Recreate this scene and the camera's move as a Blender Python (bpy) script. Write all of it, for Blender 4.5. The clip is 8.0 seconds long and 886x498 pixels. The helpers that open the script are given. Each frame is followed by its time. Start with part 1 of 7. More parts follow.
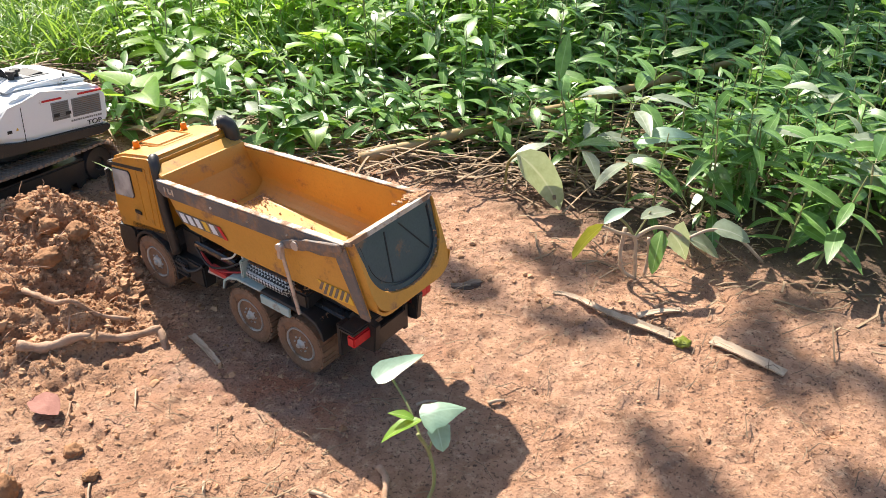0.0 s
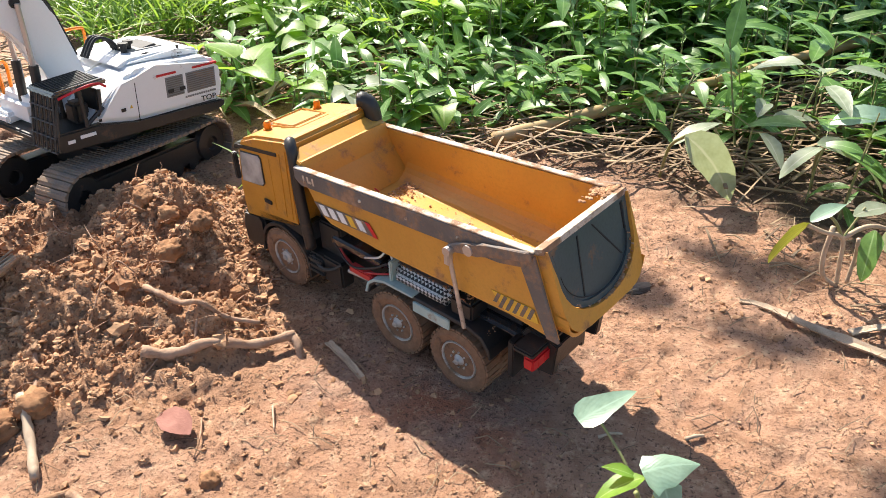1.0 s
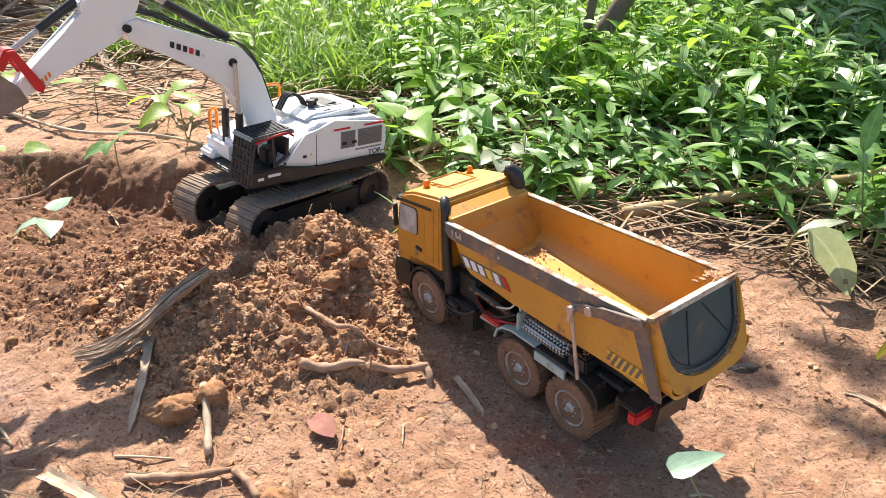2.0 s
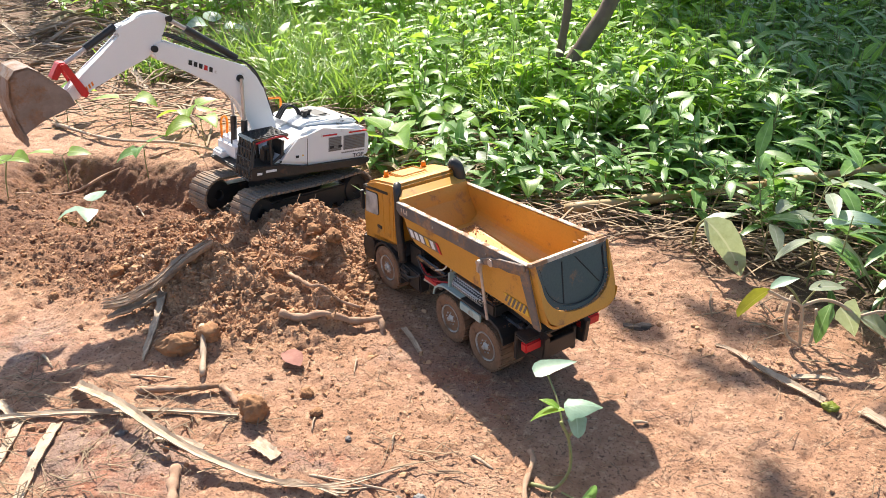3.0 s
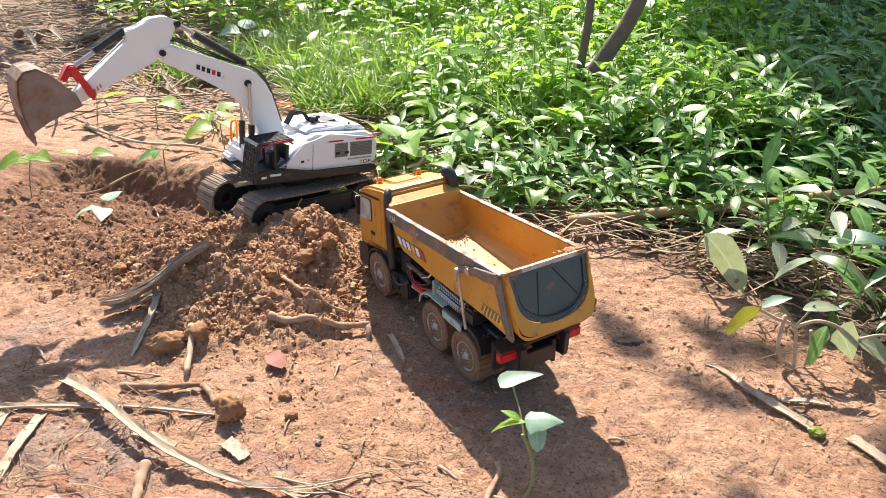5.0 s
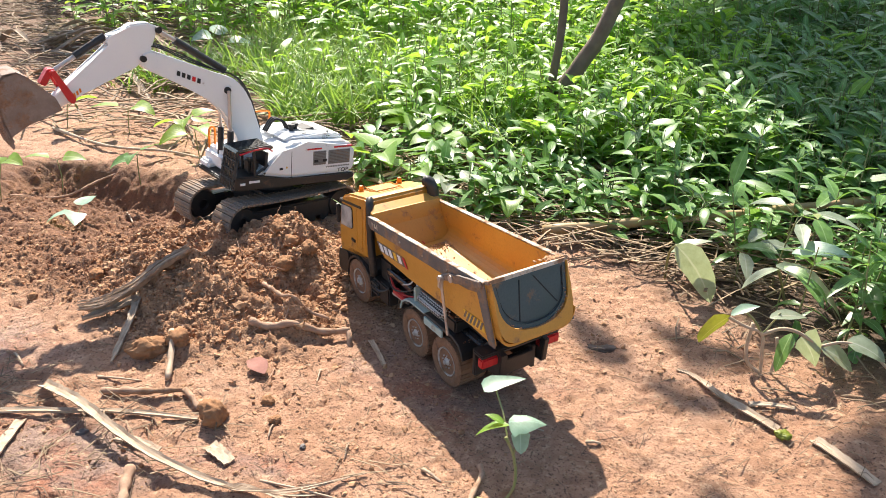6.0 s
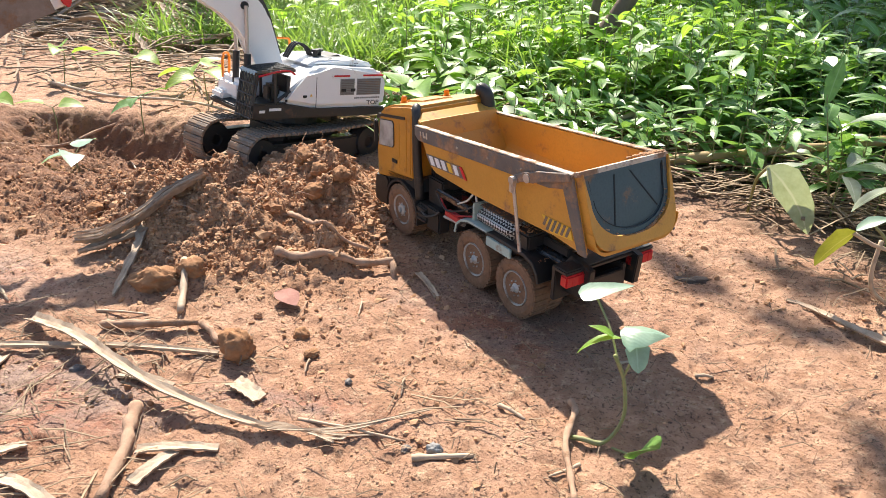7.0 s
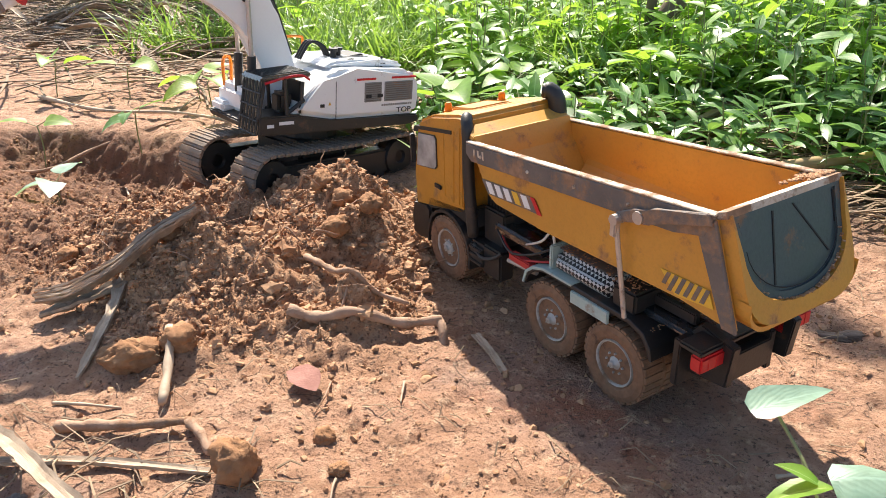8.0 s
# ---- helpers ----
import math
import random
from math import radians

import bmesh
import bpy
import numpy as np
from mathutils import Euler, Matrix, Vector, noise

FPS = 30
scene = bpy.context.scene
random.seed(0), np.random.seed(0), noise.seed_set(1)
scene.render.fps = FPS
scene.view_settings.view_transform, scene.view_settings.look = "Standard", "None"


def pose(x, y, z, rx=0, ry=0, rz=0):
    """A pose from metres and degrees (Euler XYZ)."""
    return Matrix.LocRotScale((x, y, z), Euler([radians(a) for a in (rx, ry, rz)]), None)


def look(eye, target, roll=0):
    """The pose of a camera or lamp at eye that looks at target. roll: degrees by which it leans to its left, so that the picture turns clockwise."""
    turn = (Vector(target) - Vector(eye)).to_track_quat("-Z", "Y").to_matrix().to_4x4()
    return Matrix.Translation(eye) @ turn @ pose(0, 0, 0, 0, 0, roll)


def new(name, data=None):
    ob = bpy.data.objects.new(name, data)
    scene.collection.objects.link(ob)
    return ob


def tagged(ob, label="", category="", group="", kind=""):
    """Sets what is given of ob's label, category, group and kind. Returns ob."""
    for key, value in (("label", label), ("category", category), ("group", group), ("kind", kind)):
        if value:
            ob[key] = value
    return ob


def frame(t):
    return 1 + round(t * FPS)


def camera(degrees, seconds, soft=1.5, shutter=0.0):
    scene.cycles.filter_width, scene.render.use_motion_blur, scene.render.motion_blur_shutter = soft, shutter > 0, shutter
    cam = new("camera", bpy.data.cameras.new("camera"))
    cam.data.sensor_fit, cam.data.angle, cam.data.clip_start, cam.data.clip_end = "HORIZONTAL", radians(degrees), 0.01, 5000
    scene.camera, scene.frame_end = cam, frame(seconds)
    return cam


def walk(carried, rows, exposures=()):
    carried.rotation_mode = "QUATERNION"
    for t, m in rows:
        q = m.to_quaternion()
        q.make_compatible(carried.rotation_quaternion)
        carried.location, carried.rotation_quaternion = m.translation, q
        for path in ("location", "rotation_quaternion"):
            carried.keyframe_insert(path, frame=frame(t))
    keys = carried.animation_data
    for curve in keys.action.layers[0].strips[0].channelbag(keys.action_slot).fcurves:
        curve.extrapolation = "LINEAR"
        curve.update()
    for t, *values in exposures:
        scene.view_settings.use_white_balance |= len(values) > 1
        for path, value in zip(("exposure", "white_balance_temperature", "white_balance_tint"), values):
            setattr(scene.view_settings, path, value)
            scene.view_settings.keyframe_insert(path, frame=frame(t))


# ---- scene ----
cam = camera(60.5, 8.0, soft=0.9)
PATH = [
    (0, (0.015, 0.054, 0.523), (-0.011, 1.745, -0.543), -0.3),
    (0.5, (-0.063, 0.144, 0.505), (-0.182, 1.818, -0.583), -1.3),
    (1, (-0.088, 0.16, 0.485), (-0.288, 1.802, -0.638), -2.7),
    (1.5, (-0.111, 0.147, 0.49), (-0.44, 1.78, -0.618), -2.5),
    (1.7, (-0.109, 0.131, 0.508), (-0.539, 1.771, -0.553), -1.9),
    (2.8, (0.057, -0.095, 0.588), (-0.534, 1.572, -0.346), -1.4),
    (3, (0.08, -0.1, 0.575), (-0.523, 1.57, -0.346), -1.5),
    (3.5, (0.142, -0.062, 0.54), (-0.522, 1.591, -0.37), -1.9),
    (4, (0.171, -0.025, 0.553), (-0.603, 1.584, -0.348), -3.0),
    (4.2, (0.171, -0.033, 0.555), (-0.62, 1.567, -0.347), -3.1),
    (5.5, (0.14, -0.085, 0.575), (-0.521, 1.584, -0.307), -0.2),
    (6, (0.138, -0.096, 0.577), (-0.498, 1.587, -0.298), 0.3),
    (6.5, (0.117, -0.1, 0.535), (-0.515, 1.586, -0.335), 0.1),
    (7, (0.039, -0.032, 0.409), (-0.601, 1.66, -0.445), -0.0),
    (7.5, (-0.062, 0.099, 0.324), (-0.722, 1.787, -0.521), -0.6),
    (8, (-0.068, 0.156, 0.364), (-0.768, 1.822, -0.492), -2.5),
]
walk(cam, [(t, look(eye, aim, roll)) for t, eye, aim, roll in PATH])

# ---- light ----
SUN_FROM = Vector((-0.50, 0.83, 1.0)).normalized()
world = bpy.data.worlds.new("sky")
scene.world = world
world.use_nodes = True
wn = world.node_tree
sky = wn.nodes.new("ShaderNodeTexSky")
sky.sky_type = "NISHITA"
sky.sun_disc = False
sky.dust_density = 1.5
sky.sun_elevation = math.asin(SUN_FROM.z)
sky.sun_rotation = math.atan2(SUN_FROM.x, SUN_FROM.y)
wn.nodes["Background"].inputs["Strength"].default_value = 0.100
wn.links.new(sky.outputs[0], wn.nodes["Background"].inputs["Color"])
sun = new("sun", bpy.data.lights.new("sun", "SUN"))
sun.data.energy = 5.1
sun.data.angle = radians(0.6)
sun.data.color = (1.0, 0.91, 0.79)
sun.matrix_world = look(SUN_FROM * 10, (0, 0, 0))
scene.view_settings.exposure = 1.11

# ---- materials ----
def nodes_of(name):
    m = bpy.data.materials.new(name)
    m.use_nodes = True
    nt = m.node_tree
    return m, nt, nt.nodes["Principled BSDF"]


def node(nt, kind, links=None, **values):
    n = nt.nodes.new(kind)
    for k, v in values.items():
        n.inputs[k.replace("_", " ")].default_value = v
    for k, v in (links or {}).items():
        nt.links.new(v, n.inputs[k])
    return n


def ramp(nt, fac, lo, hi):
    r = nt.nodes.new("ShaderNodeMapRange")
    r.inputs["From Min"].default_value, r.inputs["From Max"].default_value = lo, hi
    nt.links.new(fac, r.inputs["Value"])
    return r.outputs["Result"]


def mix(nt, fac, a, b):
    n = nt.nodes.new("ShaderNodeMix")
    n.data_type = "RGBA"
    if isinstance(fac, float):
        n.inputs[0].default_value = fac
    else:
        nt.links.new(fac, n.inputs[0])
    for slot, v in ((6, a), (7, b)):
        if isinstance(v, tuple):
            n.inputs[slot].default_value = (*v, 1)
        else:
            nt.links.new(v, n.inputs[slot])
    return n.outputs[2]


def noise_of(nt, coord, scale, detail=5.0, rough=0.6):
    n = node(nt, "ShaderNodeTexNoise", {"Vector": coord}, Scale=scale, Detail=detail, Roughness=rough)
    return n.outputs["Fac"]


def surface(name, c1, c2, scale=40.0, rough=0.5, metal=0.0, bump=0.2, mud=0.0, mud_colour=(0.33, 0.19, 0.11), fine=400.0, coat=0.0, grain=0.78, spec=0.5):
    """Two-scale worn surface with an optional layer of dried mud."""
    m, nt, bsdf = nodes_of(name)
    tc = nt.nodes.new("ShaderNodeTexCoord").outputs["Object"]
    big = noise_of(nt, tc, scale)
    small = noise_of(nt, tc, fine, 3.0)
    col = mix(nt, ramp(nt, big, 0.3, 0.7), c1, c2)
    col = mix(nt, ramp(nt, small, 0.45, 0.95), col, tuple(v * grain for v in c1))
    rgh = node(nt, "ShaderNodeMath", {0: big}).outputs[0]
    rn = rgh.node
    rn.operation = "MULTIPLY_ADD"
    rn.inputs[1].default_value, rn.inputs[2].default_value = 0.3, rough - 0.12
    height = small
    if mud > 0:
        patch = noise_of(nt, tc, 28.0, 8.0, 0.72)
        f = ramp(nt, patch, 0.62 - mud * 0.35, 0.72 - mud * 0.35)
        shade = noise_of(nt, tc, 160.0)
        mc = mix(nt, ramp(nt, shade, 0.3, 0.7), mud_colour, tuple(v * 0.62 for v in mud_colour))
        col = mix(nt, f, col, mc)
        r2 = nt.nodes.new("ShaderNodeMix")
        nt.links.new(f, r2.inputs[0])
        nt.links.new(rgh, r2.inputs[2])
        r2.inputs[3].default_value = 0.9
        rgh = r2.outputs[0]
        hm = nt.nodes.new("ShaderNodeMath")
        hm.operation = "ADD"
        nt.links.new(f, hm.inputs[0])
        nt.links.new(small, hm.inputs[1])
        height = hm.outputs[0]
    nt.links.new(col, bsdf.inputs["Base Color"])
    nt.links.new(rgh, bsdf.inputs["Roughness"])
    bsdf.inputs["Metallic"].default_value = metal
    bsdf.inputs["Coat Weight"].default_value = coat
    bsdf.inputs["Specular IOR Level"].default_value = spec
    b = node(nt, "ShaderNodeBump", {"Height": height}, Strength=bump, Distance=0.001)
    nt.links.new(b.outputs[0], bsdf.inputs["Normal"])
    return m


def leaf_surface(name, c1, c2, vein, glow=0.45, rough=0.42, worn=(0.25, 0.2, 0.05)):
    """Leaf: colour varies from leaf to leaf, paler midrib and side veins, light passes through."""
    m, nt, bsdf = nodes_of(name)
    geo = nt.nodes.new("ShaderNodeNewGeometry").outputs["Random Per Island"]
    uv = nt.nodes.new("ShaderNodeUVMap").outputs[0]
    tc = nt.nodes.new("ShaderNodeTexCoord").outputs["Object"]
    sep = node(nt, "ShaderNodeSeparateXYZ", {0: uv})
    col = mix(nt, geo, c1, c2)
    blotch = noise_of(nt, tc, 90.0, 4.0)
    col = mix(nt, ramp(nt, blotch, 0.35, 0.8), col, tuple(v * 0.62 for v in c1))
    old = noise_of(nt, tc, 23.0, 6.0, 0.7)
    col = mix(nt, ramp(nt, old, 0.68, 0.8), col, worn)
    d = nt.nodes.new("ShaderNodeMath")
    d.operation = "SUBTRACT"
    nt.links.new(sep.outputs["Y"], d.inputs[0])
    d.inputs[1].default_value = 0.5
    a = nt.nodes.new("ShaderNodeMath")
    a.operation = "ABSOLUTE"
    nt.links.new(d.outputs[0], a.inputs[0])
    rib = ramp(nt, a.outputs[0], 0.05, 0.015)
    s = nt.nodes.new("ShaderNodeMath")
    s.operation = "MULTIPLY_ADD"
    nt.links.new(a.outputs[0], s.inputs[0])
    s.inputs[1].default_value = -1.1
    nt.links.new(sep.outputs["X"], s.inputs[2])
    w = nt.nodes.new("ShaderNodeMath")
    w.operation = "MULTIPLY"
    nt.links.new(s.outputs[0], w.inputs[0])
    w.inputs[1].default_value = 50.0
    si = nt.nodes.new("ShaderNodeMath")
    si.operation = "SINE"
    nt.links.new(w.outputs[0], si.inputs[0])
    side = ramp(nt, si.outputs[0], 0.86, 1.0)
    f1 = nt.nodes.new("ShaderNodeMath")
    f1.operation = "MULTIPLY"
    nt.links.new(side, f1.inputs[0])
    f1.inputs[1].default_value = 0.06
    col = mix(nt, f1.outputs[0], col, vein)
    col = mix(nt, rib, col, vein)
    nt.links.new(col, bsdf.inputs["Base Color"])
    bsdf.inputs["Roughness"].default_value = rough
    b = node(nt, "ShaderNodeBump", {"Height": si.outputs[0]}, Strength=0.05, Distance=0.001)
    nt.links.new(b.outputs[0], bsdf.inputs["Normal"])
    tr = nt.nodes.new("ShaderNodeBsdfTranslucent")
    bright = mix(nt, 0.5, col, (c2[0] * 1.8, c2[1] * 1.7, c2[2] * 0.8))
    nt.links.new(bright, tr.inputs["Color"])
    ms = nt.nodes.new("ShaderNodeMixShader")
    ms.inputs[0].default_value = glow
    nt.links.new(bsdf.outputs[0], ms.inputs[1])
    nt.links.new(tr.outputs[0], ms.inputs[2])
    nt.links.new(ms.outputs[0], nt.nodes["Material Output"].inputs["Surface"])
    return m


def island_surface(name, c1, c2, rough=0.8, scale=120.0, stretch=None, bump=0.4):
    """Loose pieces in one mesh, each with its own tone."""
    m, nt, bsdf = nodes_of(name)
    geo = nt.nodes.new("ShaderNodeNewGeometry").outputs["Random Per Island"]
    tc = nt.nodes.new("ShaderNodeTexCoord").outputs["Object"]
    n = noise_of(nt, tc, scale)
    col = mix(nt, geo, c1, c2)
    col = mix(nt, ramp(nt, n, 0.35, 0.85), col, tuple(v * 0.5 for v in c1))
    nt.links.new(col, bsdf.inputs["Base Color"])
    bsdf.inputs["Roughness"].default_value = rough
    b = node(nt, "ShaderNodeBump", {"Height": n}, Strength=bump, Distance=0.001)
    nt.links.new(b.outputs[0], bsdf.inputs["Normal"])
    return m


def fibre_surface(name, c1, c2, rough=0.7):
    """Dry plant fibre: streaks along the UV's length."""
    m, nt, bsdf = nodes_of(name)
    uv = nt.nodes.new("ShaderNodeUVMap").outputs[0]
    mp = node(nt, "ShaderNodeMapping", {"Vector": uv})
    mp.inputs["Scale"].default_value = (1.5, 26.0, 1.0)
    n = noise_of(nt, mp.outputs[0], 2.2, 6.0, 0.7)
    tc = nt.nodes.new("ShaderNodeTexCoord").outputs["Object"]
    g = noise_of(nt, tc, 45.0)
    col = mix(nt, ramp(nt, n, 0.3, 0.7), c1, c2)
    col = mix(nt, ramp(nt, g, 0.5, 0.8), col, tuple(v * 0.55 for v in c2))
    nt.links.new(col, bsdf.inputs["Base Color"])
    bsdf.inputs["Roughness"].default_value = rough
    b = node(nt, "ShaderNodeBump", {"Height": n}, Strength=0.5, Distance=0.0008)
    nt.links.new(b.outputs[0], bsdf.inputs["Normal"])
    return m


def ground_surface():
    """Packed clay, with looser, darker orange soil where it was dug."""
    m, nt, bsdf = nodes_of("clay")
    tc = nt.nodes.new("ShaderNodeTexCoord").outputs["Object"]
    at = nt.nodes.new("ShaderNodeAttribute")
    at.attribute_name = "loose"
    loose = at.outputs["Fac"]
    big = noise_of(nt, tc, 5.0, 6.0)
    mid = noise_of(nt, tc, 32.0, 8.0, 0.65)
    grit = noise_of(nt, tc, 260.0, 6.0, 0.7)
    packed = mix(nt, ramp(nt, big, 0.35, 0.7), (0.49, 0.285, 0.180), (0.41, 0.212, 0.118))
    packed = mix(nt, ramp(nt, mid, 0.44, 0.70), packed, (0.27, 0.135, 0.07))
    wet = nt.nodes.new("ShaderNodeAttribute")
    wet.attribute_name = "damp"
    damp = node(nt, "ShaderNodeMath", {0: noise_of(nt, tc, 9.0, 5.0), 1: wet.outputs["Fac"]}).outputs[0]
    red = noise_of(nt, tc, 14.0, 5.0)
    stain = mix(nt, ramp(nt, red, 0.42, 0.60), (0.30, 0.185, 0.135), (0.35, 0.135, 0.068))
    packed = mix(nt, ramp(nt, damp, 0.66, 0.95), packed, stain)
    soil = mix(nt, ramp(nt, mid, 0.3, 0.7), (0.52, 0.285, 0.15), (0.30, 0.14, 0.064))
    col = mix(nt, loose, packed, soil)
    pale = noise_of(nt, tc, 75.0, 6.0, 0.7)
    col = mix(nt, ramp(nt, pale, 0.54, 0.70), col, (0.60, 0.40, 0.25))
    dug = nt.nodes.new("ShaderNodeAttribute")
    dug.attribute_name = "moist"
    col = mix(nt, dug.outputs["Fac"], col, mix(nt, ramp(nt, mid, 0.35, 0.65), (0.25, 0.105, 0.05), (0.13, 0.058, 0.03)))
    # Leaf mould and litter brown; its near-black also paints shade between the weeds.
    mould_shade = nt.nodes.new("ShaderNodeAttribute")
    mould_shade.attribute_name = "mould_shade"
    col = mix(nt, mould_shade.outputs["Fac"], col, mix(nt, ramp(nt, mid, 0.4, 0.7), (0.035, 0.024, 0.016), (0.10, 0.062, 0.038)))
    col = mix(nt, ramp(nt, grit, 0.535, 0.64), col, (0.10, 0.05, 0.027))
    nt.links.new(col, bsdf.inputs["Base Color"])
    r = node(nt, "ShaderNodeMath", {0: ramp(nt, damp, 0.6, 1.0)})
    r.operation = "MULTIPLY_ADD"
    r.inputs[1].default_value, r.inputs[2].default_value = -0.25, 0.85
    nt.links.new(r.outputs[0], bsdf.inputs["Roughness"])
    b1 = node(nt, "ShaderNodeBump", {"Height": mid}, Strength=1.0, Distance=0.007)
    b2 = node(nt, "ShaderNodeBump", {"Height": grit, "Normal": b1.outputs[0]}, Strength=1.0, Distance=0.0035)
    nt.links.new(b2.outputs[0], bsdf.inputs["Normal"])
    return m


M = {}
M["clay"] = ground_surface()
M["clod"] = island_surface("clod_soil", (0.60, 0.36, 0.20), (0.30, 0.14, 0.064), 0.95, 200.0, bump=1.0)
M["crumb"] = island_surface("crumb_soil", (0.56, 0.34, 0.20), (0.40, 0.215, 0.115), 0.95, 200.0, bump=0.8)
M["yellow"] = surface("yellow_paint", (0.58, 0.265, 0.030), (0.50, 0.215, 0.024), 18.0, 0.40, 0.0, 0.12, 0.16, (0.40, 0.22, 0.09))
M["bed_yellow"] = surface("muddy_yellow_paint", (0.60, 0.300, 0.048), (0.52, 0.240, 0.036), 14.0, 0.38, 0.0, 0.15, 0.16, (0.40, 0.21, 0.09))
M["black"] = surface("black_plastic", (0.018, 0.018, 0.019), (0.028, 0.026, 0.024), 30.0, 0.42, 0.0, 0.2, 0.09, (0.14, 0.085, 0.055))
M["deck"] = surface("black_deck", (0.02, 0.022, 0.024), (0.032, 0.034, 0.037), 22.0, 0.24, 0.0, 0.1, 0.05, (0.2, 0.14, 0.1), coat=1.0, spec=1.0)
M["rubber"] = surface("muddy_rubber", (0.045, 0.034, 0.028), (0.075, 0.05, 0.036), 60.0, 0.85, 0.0, 0.6, 0.85, (0.26, 0.145, 0.082))
M["rim"] = surface("muddy_grey_metal", (0.50, 0.49, 0.46), (0.38, 0.36, 0.33), 60.0, 0.5, 0.2, 0.3, 0.22, (0.24, 0.16, 0.10))
M["band"] = surface("worn_brown_band", (0.16, 0.135, 0.12), (0.105, 0.095, 0.09), 35.0, 0.55, 0.0, 0.3, 0.36, (0.34, 0.21, 0.13))
M["edge"] = surface("scraped_edge", (0.66, 0.58, 0.48), (0.50, 0.38, 0.26), 50.0, 0.6, 0.0, 0.4, 0.4)
M["slate"] = surface("slate_plastic", (0.040, 0.062, 0.068), (0.055, 0.078, 0.084), 24.0, 0.42, 0.0, 0.12, 0.14, (0.24, 0.15, 0.09), coat=0.15, spec=0.5)
M["line"] = surface("dark_groove", (0.012, 0.012, 0.013), (0.02, 0.02, 0.02), 40.0, 0.6)
M["red"] = surface("red_plastic", (0.62, 0.02, 0.025), (0.5, 0.015, 0.02), 40.0, 0.35, 0.0, 0.1, 0.08)
M["orange"] = surface("orange_plastic", (0.85, 0.24, 0.01), (0.8, 0.2, 0.01), 40.0, 0.3)
M["hazard_yellow"] = surface("hazard_yellow", (0.78, 0.48, 0.05), (0.70, 0.41, 0.04), 40.0, 0.5, 0.0, 0.1, 0.1)
M["steel"] = surface("dull_steel", (0.55, 0.50, 0.46), (0.45, 0.40, 0.37), 60.0, 0.4, 0.6, 0.2, 0.15)
M["pinkrod"] = surface("clear_tube", (0.62, 0.47, 0.40), (0.52, 0.38, 0.32), 60.0, 0.3, 0.2, 0.1, 0.1)
M["white"] = surface("white_paint", (0.80, 0.80, 0.79), (0.76, 0.765, 0.765), 20.0, 0.32, 0.0, 0.05, 0.03, (0.42, 0.32, 0.24), grain=0.94)
M["grey"] = surface("grey_panel", (0.24, 0.235, 0.225), (0.2, 0.195, 0.185), 60.0, 0.6)
M["mint"] = surface("mint_paint", (0.42, 0.52, 0.48), (0.35, 0.44, 0.41), 40.0, 0.5, 0.0, 0.2, 0.2)
M["bucket"] = surface("muddy_bucket", (0.27, 0.21, 0.175), (0.18, 0.125, 0.095), 55.0, 0.6, 0.1, 0.5, 0.45, (0.30, 0.17, 0.10))
M["track"] = surface("muddy_track", (0.17, 0.135, 0.11), (0.30, 0.235, 0.18), 40.0, 0.75, 0.1, 0.4, 0.5, (0.36, 0.25, 0.17))
M["wire_red"] = surface("red_wire", (0.55, 0.04, 0.04), (0.45, 0.03, 0.03), 40.0, 0.4)
M["wire_white"] = surface("white_wire", (0.7, 0.66, 0.6), (0.6, 0.55, 0.5), 40.0, 0.5)
M["root"] = surface("root_bark", (0.46, 0.30, 0.20), (0.32, 0.19, 0.12), 70.0, 0.85, 0.0, 0.7, 0.3, (0.36, 0.2, 0.11))
M["pale_wood"] = fibre_surface("pale_fibre", (0.60, 0.47, 0.34), (0.36, 0.25, 0.16))
M["dark_bark"] = fibre_surface("dark_bark", (0.56, 0.42, 0.30), (0.24, 0.155, 0.10))
M["bamboo"] = surface("dry_cane", (0.46, 0.33, 0.16), (0.36, 0.24, 0.11), 20.0, 0.5)
M["trunk"] = surface("tree_bark", (0.21, 0.155, 0.115), (0.12, 0.088, 0.066), 30.0, 0.9, 0.0, 0.8)
M["red_leaf"] = surface("dry_red_leaf", (0.30, 0.11, 0.075), (0.20, 0.07, 0.05), 60.0, 0.7, 0.0, 0.5)
M["stem"] = surface("green_stem", (0.20, 0.24, 0.08), (0.28, 0.24, 0.12), 60.0, 0.6)
# Weed green also serves as the shaded tone; the next has sunlight painted in.
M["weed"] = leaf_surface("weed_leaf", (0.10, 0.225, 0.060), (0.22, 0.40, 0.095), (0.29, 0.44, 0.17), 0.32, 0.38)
M["bright"] = leaf_surface("sunlit_tone_leaf", (0.16, 0.35, 0.045), (0.32, 0.52, 0.08), (0.42, 0.56, 0.18), 0.5)
M["mint_leaf"] = leaf_surface("pale_leaf", (0.30, 0.47, 0.34), (0.35, 0.51, 0.38), (0.36, 0.53, 0.40), 0.30, 0.35)
M["yellow_leaf"] = leaf_surface("yellowing_leaf", (0.23, 0.27, 0.03), (0.28, 0.30, 0.04), (0.33, 0.33, 0.10), 0.22)
M["grey_leaf"] = leaf_surface("grey_leaf", (0.32, 0.40, 0.27), (0.39, 0.45, 0.32), (0.48, 0.51, 0.40), 0.40)
M["grass"] = leaf_surface("grass_blade", (0.15, 0.31, 0.06), (0.26, 0.40, 0.08), (0.30, 0.42, 0.14), 0.42)
M["litter"] = island_surface("dry_litter", (0.42, 0.30, 0.18), (0.09, 0.052, 0.032), 0.8, 80.0)


